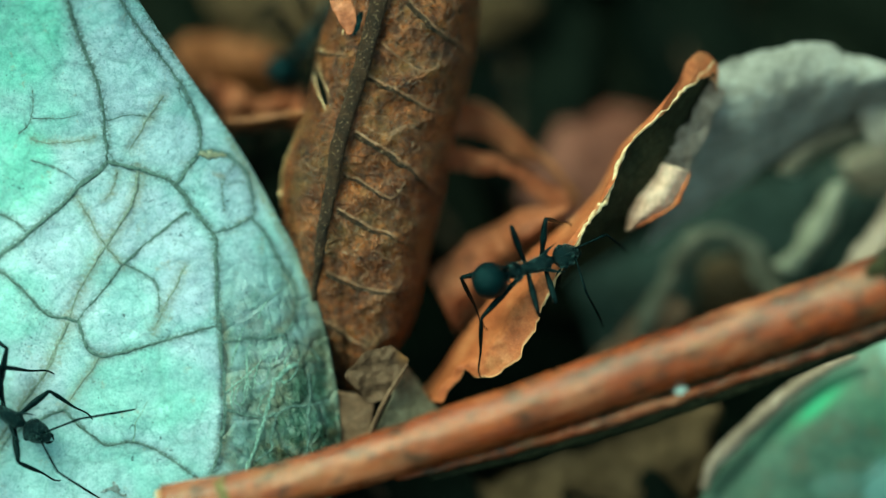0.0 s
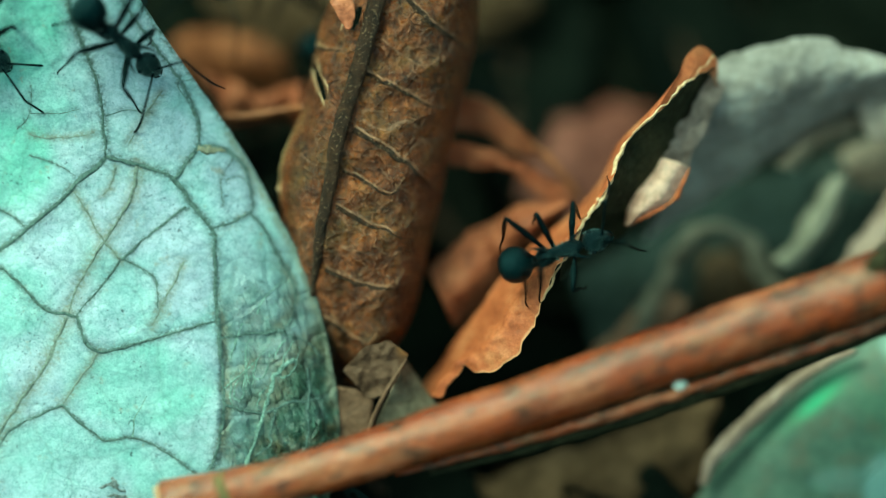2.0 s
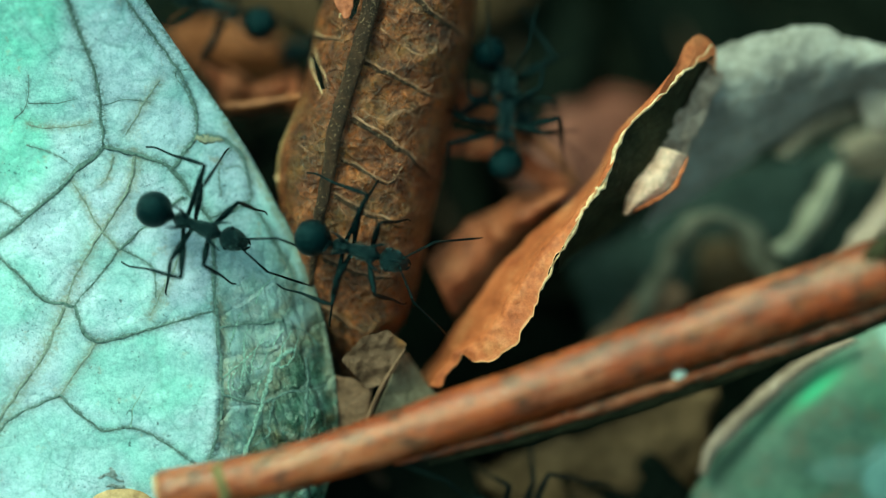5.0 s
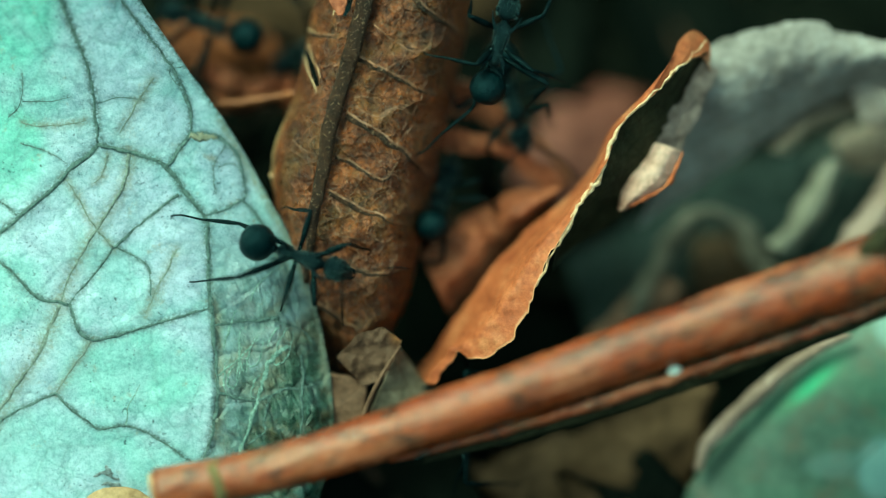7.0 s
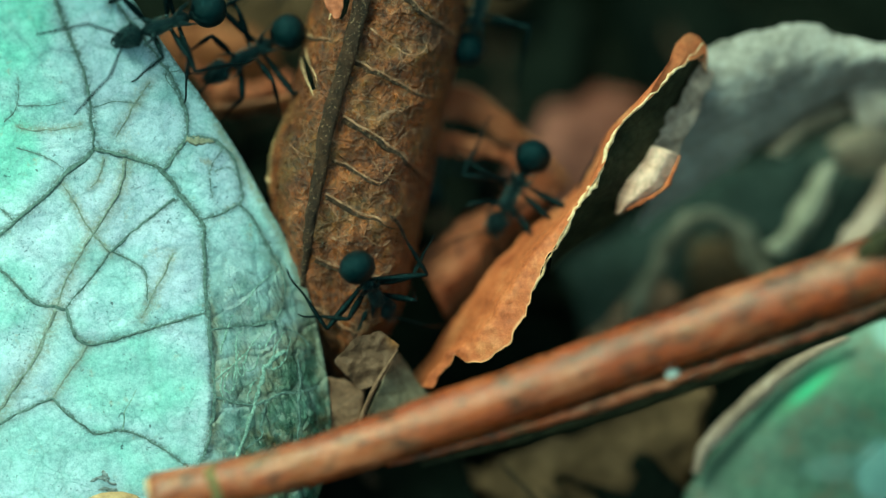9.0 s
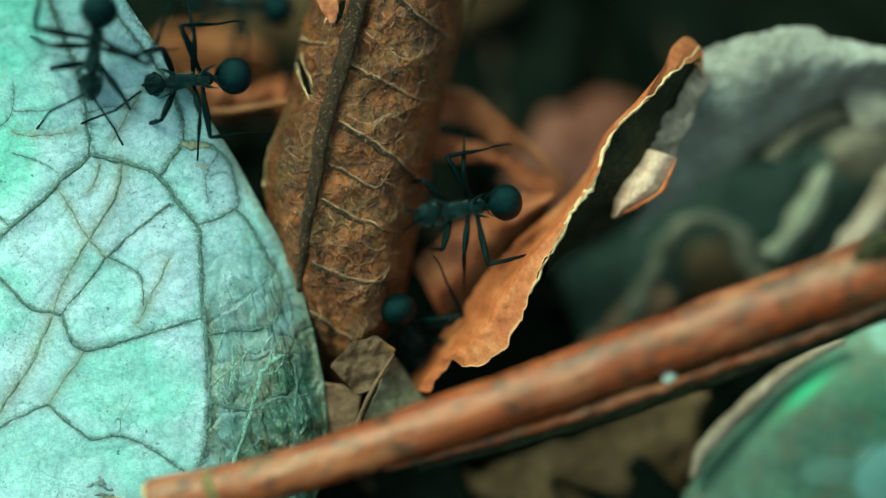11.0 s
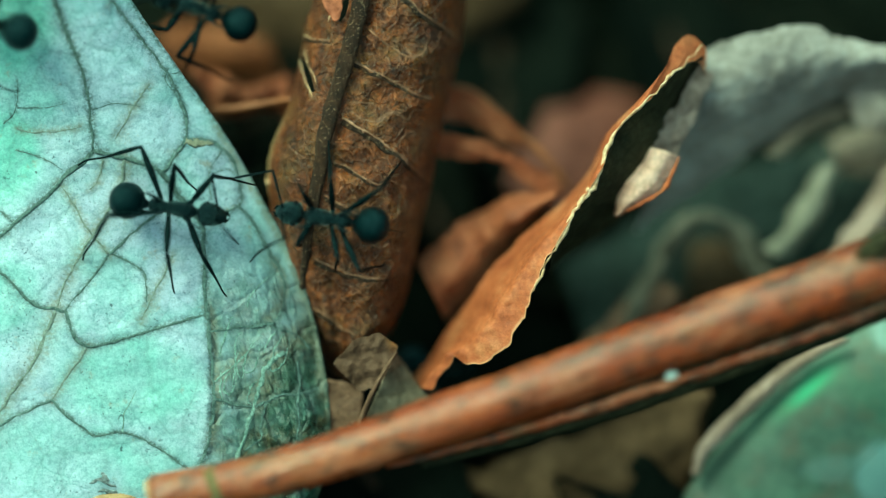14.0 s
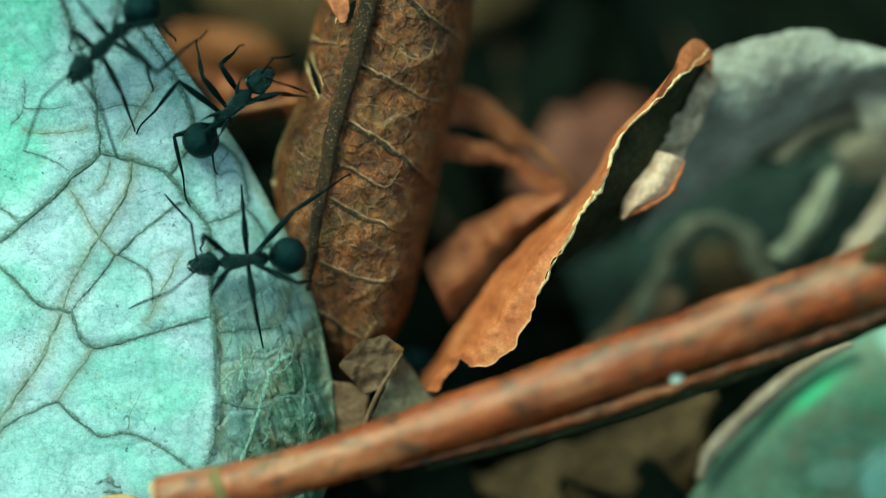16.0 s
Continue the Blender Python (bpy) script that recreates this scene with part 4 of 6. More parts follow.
tube("moss_ring", [(-15.31, -16.97, 5.10), (-14.53, -16.74, 5.10)], [1.56, 1.66, 1.58], M_MOSS, twig, "yellow-green moss band", sides=24, steps=8, rough=0.16)
loft("fungus_spot", [(x, 0, r, r * 0.7) for x, r in ((-0.5, 0.04), (-0.36, 0.20), (0, 0.30), (0.3, 0.16), (0.5, 0.04))], M_WHITE, twig, "white speck of fungus",
     matrix=None).matrix_basis = Matrix.Translation(Vector((16.12, -9.40, 6.20)) * MM) @ pose(0, 0, 0, 0, 0, 18)

# ---- small torn leaf pieces beside the twig ----
scrap = thing("leaf_fragment", "torn grey-brown dead leaf fragment with a pale rib", "leaf fragment")
sheet("blade", [(-7.15, -8.74), (-6.35, -7.78), (-5.35, -6.95), (-3.75, -6.63)], [(-5.15, -10.98), (-3.75, -10.34), (-3.15, -9.22), (-2.48, -7.66)],
      lambda x, y, u, v: -0.6 - 0.8 * u + 0.5 * v, M_DRAB, scrap, wear=lambda x, y, u, v: 0.9 * math.exp(-((x + 2.75) ** 2 + (y + 7.35) ** 2) / 0.22), nu=40, nv=40, ragged=0.25, crinkle=0.35, crinkle_size=1.4, seed=12)
sheet("lower_blade", [(-7.82, -9.94), (-6.35, -10.18), (-4.95, -10.82)], [(-8.94, -14.33), (-6.95, -14.93), (-5.35, -14.33)],
      lambda x, y, u, v: -1.6 - 0.6 * u, M_DRAB, scrap, nu=16, nv=16, ragged=0.12, crinkle=0.25, seed=13)
sheet("side_blade", [(-4.95, -13.53), (-4.63, -12.14), (-3.75, -10.34), (-2.63, -8.26)], [(0.24, -12.73), (-0.36, -11.34), (-1.44, -9.94), (-2.48, -8.42)],
      lambda x, y, u, v: -1.2 - 2.0 * u, M_SHADE, scrap, "dark grey side of the fragment", nu=16, nv=20, ragged=0.12, crinkle=0.25, seed=14)
tube("rib", [(-5.46, -14.01, -0.90), (-4.97, -12.19, -0.70), (-3.85, -9.98, -0.60), (-2.56, -7.96, -0.40)], [0.20, 0.17, 0.10], M_DRAB, scrap, sides=8, steps=16, rough=0.3)

# ---- olive leaf ----
olive = thing("olive_leaf", "glossy dark olive-green leaf lying under the twig", "leaf")


def olive_highlight(x, y, u, v):
    """A green highlight painted along a fold, over faint mottling."""
    a = (x - OLIVE_FOLD[0]) * 0.76 + (y - OLIVE_FOLD[1]) * 0.65
    b = -(x - OLIVE_FOLD[0]) * 0.65 + (y - OLIVE_FOLD[1]) * 0.76
    return 0.75 * math.exp(-(a / 2.3) ** 2 - (b / 0.55) ** 2) + 0.10 * wob(x, y, 5, 3)


OLIVE_FOLD = (27.41, -11.22)
sheet("blade", [(17.23, -22.09), (18.43, -18.98), (20.17, -16.37), (23.23, -12.77), (26.13, -10.16), (29.36, -7.68), (33.58, -4.90), (38.55, -1.80)],
      [(25.39, -28.30), (28.58, -26.71), (31.78, -24.71), (35.77, -21.92), (38.96, -19.12), (41.76, -15.93), (44.55, -12.73), (46.55, -10.34)],
      lambda x, y, u, v: -7.0 + 2.6 * math.sin(math.pi * min(1, u * 1.1)) - 1.5 * u, M_OLIVE, olive, wear=olive_highlight, nu=40, nv=60, ragged=0.15, crinkle=0.3, crinkle_size=8, seed=15)
# pale patches painted in as the sky's reflection on the leaf
tint_cells(olive.children[0], ((32.66, -17.48, 2.0, 2.4, 0.42), (33.27, -7.16, 1.1, 1.4, 0.30), (29.35, -17.07, 2.6, 1.0, 0.12)), "sky_gloss")
surface_vein(olive, blade_tree(olive.children[0]), 0.07, M_OLIVE, [(25.39, -22.32), (28.58, -19.12), (32.57, -15.13), (37.37, -9.94)], "midrib", 0.2)
strip = thing("leaf_strip", "narrow pinkish-grey strip of dead leaf beside the olive leaf", "leaf fragment")
sheet("blade", [(18.70, -17.39), (19.27, -15.14), (21.16, -13.20), (23.54, -10.90), (26.50, -8.85), (29.62, -7.21)], [(19.44, -17.39), (20.26, -15.67), (22.15, -13.86), (24.20, -11.81), (27.24, -9.51), (30.36, -7.62)],
      lambda x, y, u, v: -5.4 + 0.5 * math.sin(math.pi * u), M_PINKISH, strip, nu=12, nv=40, ragged=0.2, crinkle=0.3, seed=16)
tip = thing("leaf_tip", "straw-yellow withered leaf tip lying on the green leaf", "leaf fragment")
sheet("blade", [(-24.82, -18.51), (-23.91, -17.96), (-22.73, -17.72), (-21.15, -17.84), (-20.08, -18.43)], [(-25.69, -21.43), (-24.31, -21.43), (-22.93, -21.51), (-21.54, -21.43), (-20.16, -21.04)],
      lambda x, y, u, v: 1.2 + 0.3 * math.sin(math.pi * u), M_STRAW, tip, nu=10, nv=20, ragged=0.15, crinkle=0.2, seed=17)

# ---- background stems and leaves ----
for label, points, radii in (
        ("slender tan leaf stalk arching behind the leaves", [(0.98, 11.27, -10.00), (2.78, 10.91, -9.00), (4.32, 9.74, -8.50), (5.99, 8.05, -8.20), (7.65, 6.71, -8.00), (9.07, 5.08, -8.00), (10.10, 3.63, -8.50)], [0.24, 0.30, 0.30, 0.28, 0.26, 0.22]),
        ("thin dark leaf stalk", [(-15.90, 9.48, -6.00), (-13.79, 9.62, -5.50), (-11.28, 10.00, -5.00), (-9.13, 10.15, -3.40), (-7.82, 10.12, -1.60)], [0.3, 0.28, 0.25, 0.2])):
    stem = thing("stem", label, "stem", "stems in the litter")
    tube("shaft", points, radii, M_STEM, stem, sides=12, steps=40, rough=0.25, seed=len(points))


def back_leaf(name, label, left, right, height, material, seed, nu=24, nv=36, crinkle=0.8, ragged=0.4):
    ob = thing(name, label, "leaf", "leaves behind")
    blade = sheet("blade", left, right, height, material, ob, nu=nu, nv=nv, crinkle=crinkle, crinkle_size=4, ragged=ragged, seed=seed)
    middle = [(0.5 * (a[0] + b[0]), 0.5 * (a[1] + b[1])) for a, b in zip(left, right)]
    surface_vein(ob, blade_tree(blade), 0.22, material, middle[:-1] + [Vector(middle[-2]).lerp(Vector(middle[-1]), 0.8)], "midrib", 0.1)
    return ob


back_leaf("curled_leaf", "curled rusty-brown dead leaf in shade", [(-18.12, 13.01), (-15.73, 12.50), (-14.13, 11.70), (-12.34, 12.10), (-10.74, 12.50)],
          [(-16.13, 9.02), (-14.73, 9.38), (-13.33, 9.62), (-11.74, 9.54), (-10.46, 9.46)], lambda x, y, u, v: -12 + 1.6 * math.sin(math.pi * u) + 0.7 * math.sin(x * 2.4 + 2 * u), M_SIENNA, 21)
back_leaf("rusty_leaf", "dull rusty dead leaf in shade", [(-21.88, 16.40), (-19.19, 17.07), (-16.06, 16.94), (-12.93, 15.73)],
          [(-19.64, 12.82), (-17.40, 13.05), (-14.72, 12.91), (-12.03, 13.05)], lambda x, y, u, v: -20 + 1.0 * math.sin(math.pi * u), M_RUST, 22)
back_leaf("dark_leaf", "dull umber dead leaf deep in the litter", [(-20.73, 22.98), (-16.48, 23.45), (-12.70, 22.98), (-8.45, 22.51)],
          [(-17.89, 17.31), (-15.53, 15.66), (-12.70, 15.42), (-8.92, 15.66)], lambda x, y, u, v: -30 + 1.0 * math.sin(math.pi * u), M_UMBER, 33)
back_leaf("curled_leaf", "curled orange-brown dead leaf under its stalk", [(-0.37, 11.35), (2.80, 10.97), (4.36, 9.83), (5.97, 8.22), (7.44, 6.96)],
          [(-0.37, 8.65), (2.08, 8.65), (3.68, 8.14), (5.04, 7.46), (6.81, 6.70)], lambda x, y, u, v: -8.5 + 1.0 * (1 - u) ** 2, M_SIENNA, 26)
back_leaf("curled_leaf", "ragged tawny dead leaf in the hollow", [(-0.58, 7.95), (2.58, 7.44), (5.10, 6.60), (7.21, 5.50), (9.11, 4.07), (9.95, 3.14)],
          [(-0.58, 6.34), (1.61, 6.18), (3.33, 5.71), (5.10, 5.50), (6.71, 4.24), (8.31, 2.97)], lambda x, y, u, v: -6.6 - 0.8 * u, M_SIENNA, 29)
back_leaf("red_leaf", "reddish-brown dead leaf deep in the litter", [(6.00, 3.67), (6.91, 6.60), (8.48, 8.85), (10.73, 10.65), (14.11, 12.00)],
          [(11.24, 1.20), (13.51, 3.46), (15.32, 5.73), (17.58, 8.22), (19.39, 10.71)], lambda x, y, u, v: -17.0 + 1.5 * math.sin(math.pi * u) - 11 * v, M_RED, 23, ragged=1.2)
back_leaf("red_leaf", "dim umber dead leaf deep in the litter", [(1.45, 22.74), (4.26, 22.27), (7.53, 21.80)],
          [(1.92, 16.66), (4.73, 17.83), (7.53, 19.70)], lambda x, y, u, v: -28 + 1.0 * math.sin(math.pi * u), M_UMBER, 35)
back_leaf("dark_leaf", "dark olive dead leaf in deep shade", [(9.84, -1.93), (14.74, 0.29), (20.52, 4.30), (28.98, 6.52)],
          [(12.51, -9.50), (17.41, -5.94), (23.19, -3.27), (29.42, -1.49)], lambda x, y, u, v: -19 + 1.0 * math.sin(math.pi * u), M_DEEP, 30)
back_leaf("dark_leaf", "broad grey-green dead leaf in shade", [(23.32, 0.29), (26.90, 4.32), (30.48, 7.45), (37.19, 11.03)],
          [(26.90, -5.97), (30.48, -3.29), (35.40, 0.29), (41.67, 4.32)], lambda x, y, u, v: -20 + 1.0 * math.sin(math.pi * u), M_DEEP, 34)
back_leaf("curled_leaf", "umber dead leaf beyond the twig", [(10.37, -9.18), (12.95, -6.39), (15.32, -4.45), (17.25, -3.16)],
          [(13.38, -10.04), (15.53, -7.68), (17.68, -5.96), (18.97, -4.45)], lambda x, y, u, v: -13 + 0.6 * math.sin(math.pi * u), M_DRAB, 36)
back_leaf("curled_leaf", "umber dead leaf under an arching strip", [(20.07, -1.03), (21.83, -0.15), (24.25, -0.81)],
          [(19.63, -4.55), (22.05, -4.99), (24.69, -4.55)], lambda x, y, u, v: -17 + 0.6 * math.sin(math.pi * u), M_UMBER, 37)
back_leaf("curled_leaf", "grey-green leaf strip arching in shade", [(14.03, -6.60), (16.31, -2.30), (18.33, 1.06), (20.48, 2.00), (22.85, 1.49), (24.78, -0.58), (26.72, -3.59)],
          [(15.75, -7.03), (17.90, -3.07), (19.66, -0.06), (20.95, 0.80), (22.16, -0.06), (23.62, -2.21), (24.91, -4.45)], lambda x, y, u, v: -13 + 1.0 * math.sin(math.pi * u), M_SHADE, 25, nv=70)
back_leaf("curled_leaf", "pale grey-green leaf strip in shade", [(24.85, -1.00), (26.78, 0.92), (28.19, 3.27), (29.04, 4.77), (29.64, 5.50)],
          [(26.78, -1.86), (28.36, -0.06), (29.64, 1.78), (30.50, 3.70), (30.92, 5.07)], lambda x, y, u, v: -12 + 0.9 * math.sin(math.pi * u), M_ASH, 27, nv=50)
back_leaf("curled_leaf", "curled grey-brown leaf strip under the grey leaf", [(24.99, 6.04), (26.83, 8.13), (28.83, 9.36), (31.18, 9.92), (34.59, 10.26)],
          [(26.27, 5.74), (28.19, 7.19), (29.68, 7.95), (31.69, 8.38), (34.59, 8.47)], lambda x, y, u, v: -10.8 + 0.8 * math.sin(math.pi * u), M_TAN, 24, nv=50)
back_leaf("curled_leaf", "pale grey dead leaf scrap under the grey leaf", [(30.60, 11.02), (32.92, 11.57), (36.71, 11.66)],
          [(31.87, 7.86), (33.76, 7.86), (37.14, 8.20)], lambda x, y, u, v: -9.5 + 0.8 * math.sin(math.pi * u), M_GREY, 38)
back_leaf("curled_leaf", "tan curled dead leaf scrap in shade", [(30.33, 6.99), (32.41, 7.98), (35.96, 8.42)],
          [(31.11, 4.83), (33.36, 4.44), (36.82, 4.52)], lambda x, y, u, v: -14 + 1.0 * math.sin(math.pi * u), M_TAN, 39)
back_leaf("curled_leaf", "pinkish-grey dead leaf strip beside the twig", [(29.09, -3.96), (30.57, -0.57), (32.27, 2.19), (33.88, 4.52), (36.29, 7.70)],
          [(31.84, -4.81), (33.33, -1.42), (35.02, 1.34), (36.72, 3.88), (38.63, 6.42)], lambda x, y, u, v: -10.5 + 1.0 * math.sin(math.pi * u), M_PINKISH, 28, nv=50)
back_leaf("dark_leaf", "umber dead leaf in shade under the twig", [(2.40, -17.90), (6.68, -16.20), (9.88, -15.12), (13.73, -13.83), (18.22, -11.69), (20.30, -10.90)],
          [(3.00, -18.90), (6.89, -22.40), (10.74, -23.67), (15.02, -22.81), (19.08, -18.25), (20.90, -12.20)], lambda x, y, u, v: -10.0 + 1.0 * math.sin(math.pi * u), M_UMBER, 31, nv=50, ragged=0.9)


def litter():
    """Curled dead leaves strewn over the soil around the bank."""
    rng = random.Random(5)
    first = []
    for k in range(4):
        ob = thing("litter_leaf", "curled dead leaf lying on soil, coloured near black as shade", "leaf", "leaf litter")
        half, length = 5.5 + k, 15 + 3 * k
        left = [(-0.2, -length), (-half * 0.8, -length * 0.5), (-half, 0), (-half * 0.7, length * 0.55), (-0.2, length)]
        right = [(0.2, -length), (half * 0.8, -length * 0.5), (half, 0), (half * 0.7, length * 0.55), (0.2, length)]
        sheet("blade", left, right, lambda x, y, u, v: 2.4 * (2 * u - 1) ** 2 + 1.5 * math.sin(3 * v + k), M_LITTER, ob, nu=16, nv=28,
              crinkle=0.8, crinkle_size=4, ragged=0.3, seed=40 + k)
        tube("midrib", [(0, -length, 1.5 * math.sin(k) - 0.1), (0, 0, 1.5 * math.sin(1.5 + k)), (0, length, 1.5 * math.sin(3 + k) - 0.1)], [0.5, 0.4, 0.15],
             M_MIDRIB, ob, sides=8, steps=14)
        first.append(ob)
    for i in range(110):
        a, r = rng.uniform(0, 2 * math.pi), 95 * math.sqrt(rng.random())
        x, y = r * math.cos(a), 12 + r * math.sin(a)
        m = pose(x * MM, y * MM, rng.uniform(0.2, 2.2) * MM, rng.uniform(-9, 9), rng.uniform(-9, 9), rng.uniform(0, 360))
        if i < 4:
            first[i].matrix_basis = m
        else:
            copy_thing(first[i % 4], m)


litter()


# ---- ants ----
LEGS = (  # hip x, foot x, foot y, upper length, lower length, knee bend (x, y, z)
    (0.95, 4.1, 2.7, 2.8, 3.9, (-0.2, 0.6, 1.0)),
    (-0.35, 0.0, 5.6, 3.0, 4.3, (-0.25, 0.0, 1.0)),
    (-0.95, -5.0, 4.0, 4.0, 5.2, (0.5, 0.9, 0.7)))


def ant():
    body = thing("ant", "black downy ant with a round abdomen walking over dead leaves", "ant", "foraging ants", Matrix.Identity(4))
    loft("thorax", [(-1.85, -0.12, 0.10, 0.12), (-1.72, -0.05, 0.34, 0.36), (-1.4, 0.10, 0.52, 0.60), (-1.0, 0.12, 0.50, 0.54), (-0.7, 0.02, 0.40, 0.40), (-0.45, 0.00, 0.38, 0.38), (-0.1, 0.10, 0.46, 0.47),
                    (0.4, 0.16, 0.54, 0.51), (0.9, 0.16, 0.60, 0.49), (1.2, 0.10, 0.55, 0.42), (1.4, 0.0, 0.34, 0.30), (1.6, -0.06, 0.24, 0.24), (1.75, -0.06, 0.22, 0.22)], M_ANT, body)
    chest = body.children[0]
    for side in (1, -1):
        tube("spine", [(0.8, 0.42 * side, 0.36), (1.3, 0.80 * side, 0.56), (2.05, 1.06 * side, 0.62)], [0.19, 0.13, 0.06, 0.02], M_ANT, chest, sides=7, steps=7)
        tube("spine", [(-1.1, 0.32 * side, 0.42), (-1.5, 0.62 * side, 0.95), (-2.3, 0.86 * side, 1.22)], [0.22, 0.14, 0.07, 0.02], M_ANT, chest, sides=7, steps=7)
    node = loft("waist", [(-2.3, -0.15, 0.14, 0.16), (-2.2, 0.05, 0.32, 0.42), (-2.05, 0.12, 0.38, 0.52), (-1.9, 0.02, 0.28, 0.34), (-1.75, -0.1, 0.14, 0.16)], M_ANT, body)
    for side in (1, -1):
        tube("spine", [(-2.05, 0.22 * side, 0.45), (-2.25, 0.62 * side, 0.95), (-2.75, 0.92 * side, 1.25)], [0.13, 0.08, 0.015], M_ANT, node, sides=7)
    rings = []
    for k in range(17):
        a = math.pi * k / 16
        c = math.cos(a)
        full = math.sin(a) ** 0.9 if 0 < k < 16 else 0.0
        rings.append((-3.28 + 1.24 * c, 0.05 - 0.15 * c, max(0.02, 1.30 * full), max(0.02, 1.22 * full)))
    loft("gaster", rings[::-1], M_GASTER, body, "round downy black abdomen", sides=22)
    head = loft("head", [(1.62, -0.05, 0.22, 0.22), (1.76, 0.0, 0.52, 0.42), (1.95, 0.04, 0.74, 0.56), (2.3, 0.06, 0.82, 0.62), (2.75, 0.0, 0.80, 0.58), (3.1, -0.10, 0.68, 0.48), (3.4, -0.18, 0.50, 0.34),
                         (3.6, -0.22, 0.30, 0.18), (3.68, -0.24, 0.18, 0.1)], M_ANT, body)
    tube("brow", [(2.2, 0, 0.62), (2.75, 0, 0.58), (3.2, 0, 0.36)], [0.10, 0.16, 0.10], M_ANT, head, sides=8, steps=8)
    for side in (1, -1):
        eye = loft("eye", [(x, 0, r, r) for x, r in ((-0.2, 0.03), (-0.12, 0.14), (0, 0.18), (0.12, 0.14), (0.2, 0.03))], M_EYE, head, sides=10)
        eye.matrix_basis = Matrix.Translation(Vector((2.25, 0.72 * side, 0.28)) * MM)
        tube("mandible", [(3.35, 0.32 * side, -0.26), (3.65, 0.30 * side, -0.34), (3.9, 0.05 * side, -0.38)], [0.14, 0.12, 0.04], M_LEG, head, sides=7, flat=0.6)
    for side in (1, -1):
        scape = tube("antenna", [(0, 0, 0), (1.2, 0, 0.03), (2.7, 0, 0)], [0.075, 0.08, 0.10], M_LEG, body, sides=7, steps=6)
        scape.matrix_basis = Matrix.Translation(Vector((3.1, 0.26 * side, 0.30)) * MM) @ pose(0, 0, 0, 0, -22, 38 * side)
        tip = tube("feeler", [(0, 0, 0), (1.4, 0, 0.06), (2.8, 0, 0.0), (3.9, 0, -0.3)], [0.075, 0.085, 0.09, 0.045], M_LEG, scape, sides=7, steps=12)
        tip.matrix_basis = Matrix.Translation(Vector((2.7, 0, 0)) * MM) @ pose(0, 0, 0, 0, 38, -26 * side)
    down = random.Random(12)
    for host, spots in ((chest, [(x, 0.12, 0.56, 0.52) for x in (-1.5, -1.0, -0.4, 0.1, 0.5, 0.9)]), (head, [(x, 0.05, 0.78, 0.60) for x in (1.9, 2.3, 2.7, 3.1)])):
        verts, faces = [], []
        for x, z, ry, rz in spots:
            for _ in range(30):
                a, x2 = down.uniform(-0.2, math.pi + 0.2), x + down.uniform(-0.25, 0.25)
                root = Vector((x2, 0.95 * ry * math.cos(a), z + 0.95 * rz * math.sin(a)))
                tip = root + Vector((down.uniform(-0.12, 0.06), 0.15 * math.cos(a) + down.uniform(-0.05, 0.05), 0.15 * math.sin(a)))
                k = len(verts)
                verts += [root + Vector((0.014, 0, 0)), root + Vector((-0.007, 0.012, 0)), root + Vector((-0.007, -0.012, 0)), tip]
                faces += [(k, k + 1, k + 3), (k + 1, k + 2, k + 3), (k + 2, k, k + 3)]
        mesh_object("down", verts, faces, M_DOWN, host, "short pale bristles")
    for hip, fx, fy, upper, lower, bend in LEGS:
        for side in (1, -1):
            up = tube("leg", [(-0.15, 0, -0.02), (0.1, 0, 0.0), (upper * 0.4, 0, 0.03), (upper * 0.8, 0, 0.0), (upper, 0, 0)], [0.15, 0.17, 0.25, 0.23, 0.14], M_LEG, body, sides=10, steps=10)
            up.matrix_basis = Matrix.Translation(Vector((hip, 0.4 * side, -0.3)) * MM) @ pose(0, 0, 0, 0, 0, 90 * side)
            low = tube("shin", [(0, 0, 0), (lower * 0.28, 0, 0.02), (lower * 0.55, 0, 0.0), (lower * 0.62, 0, 0.03), (lower * 0.85, 0, 0.16), (lower, 0, 0)],
                       [0.12, 0.17, 0.155, 0.10, 0.075, 0.07, 0.06], M_LEG, up, sides=8, steps=18)
            low.matrix_basis = Matrix.Translation(Vector((upper, 0, 0)) * MM)
    return body


def bend_leg(hip, foot, upper, lower, pole):
    """Poses of upper leg (in the ant) and shin (in the upper leg) that reach from hip to foot."""
    reach = foot - hip
    d = min(reach.length, (upper + lower) * 0.985)
    way = reach.normalized()
    out = (pole - way * pole.dot(way)).normalized()
    c = (upper * upper + d * d - lower * lower) / (2 * upper * d)
    c = max(-1.0, min(1.0, c))
    knee = hip + way * (upper * c) + out * (upper * math.sqrt(1 - c * c))
    foot = hip + way * d
    x = (knee - hip).normalized()
    y = out.cross(way).normalized()
    z = x.cross(y)
    turn = Matrix((x, y, z)).transposed()
    x2 = (foot - knee).normalized()
    local = turn.transposed() @ x2
    fold = math.atan2(-local.z, local.x)
    m = turn.to_4x4()
    m.translation = hip * MM
    return m, Matrix.Translation((upper * MM, 0, 0)) @ Matrix.Rotation(fold, 4, "Y")


def between(rows, t):
    """The row at time t: x, y, h, heading, nose-down angle."""
    for a, b in zip(rows, rows[1:]):
        if t <= b[0]:
            f = max(0.0, min(1.0, (t - a[0]) / (b[0] - a[0])))
            turn = (b[4] - a[4] + 180) % 360 - 180
            return [p + (q - p) * f for p, q in zip(a[1:4], b[1:4])] + [a[4] + turn * f, a[5] + (b[5] - a[5]) * f]
    return list(rows[-1][1:6])


def frame_of(rows, t):
    x, y, h, aim, nose = between(rows, t)
    return pose(x, y, h, 0, 0, aim) @ pose(0, 0, 0, 0, nose, 0)


TREADS = [green_tree, brown_tree] + [blade_tree(part) for part in orange.children[:2]] + [blade_tree(scrap.children[0])]


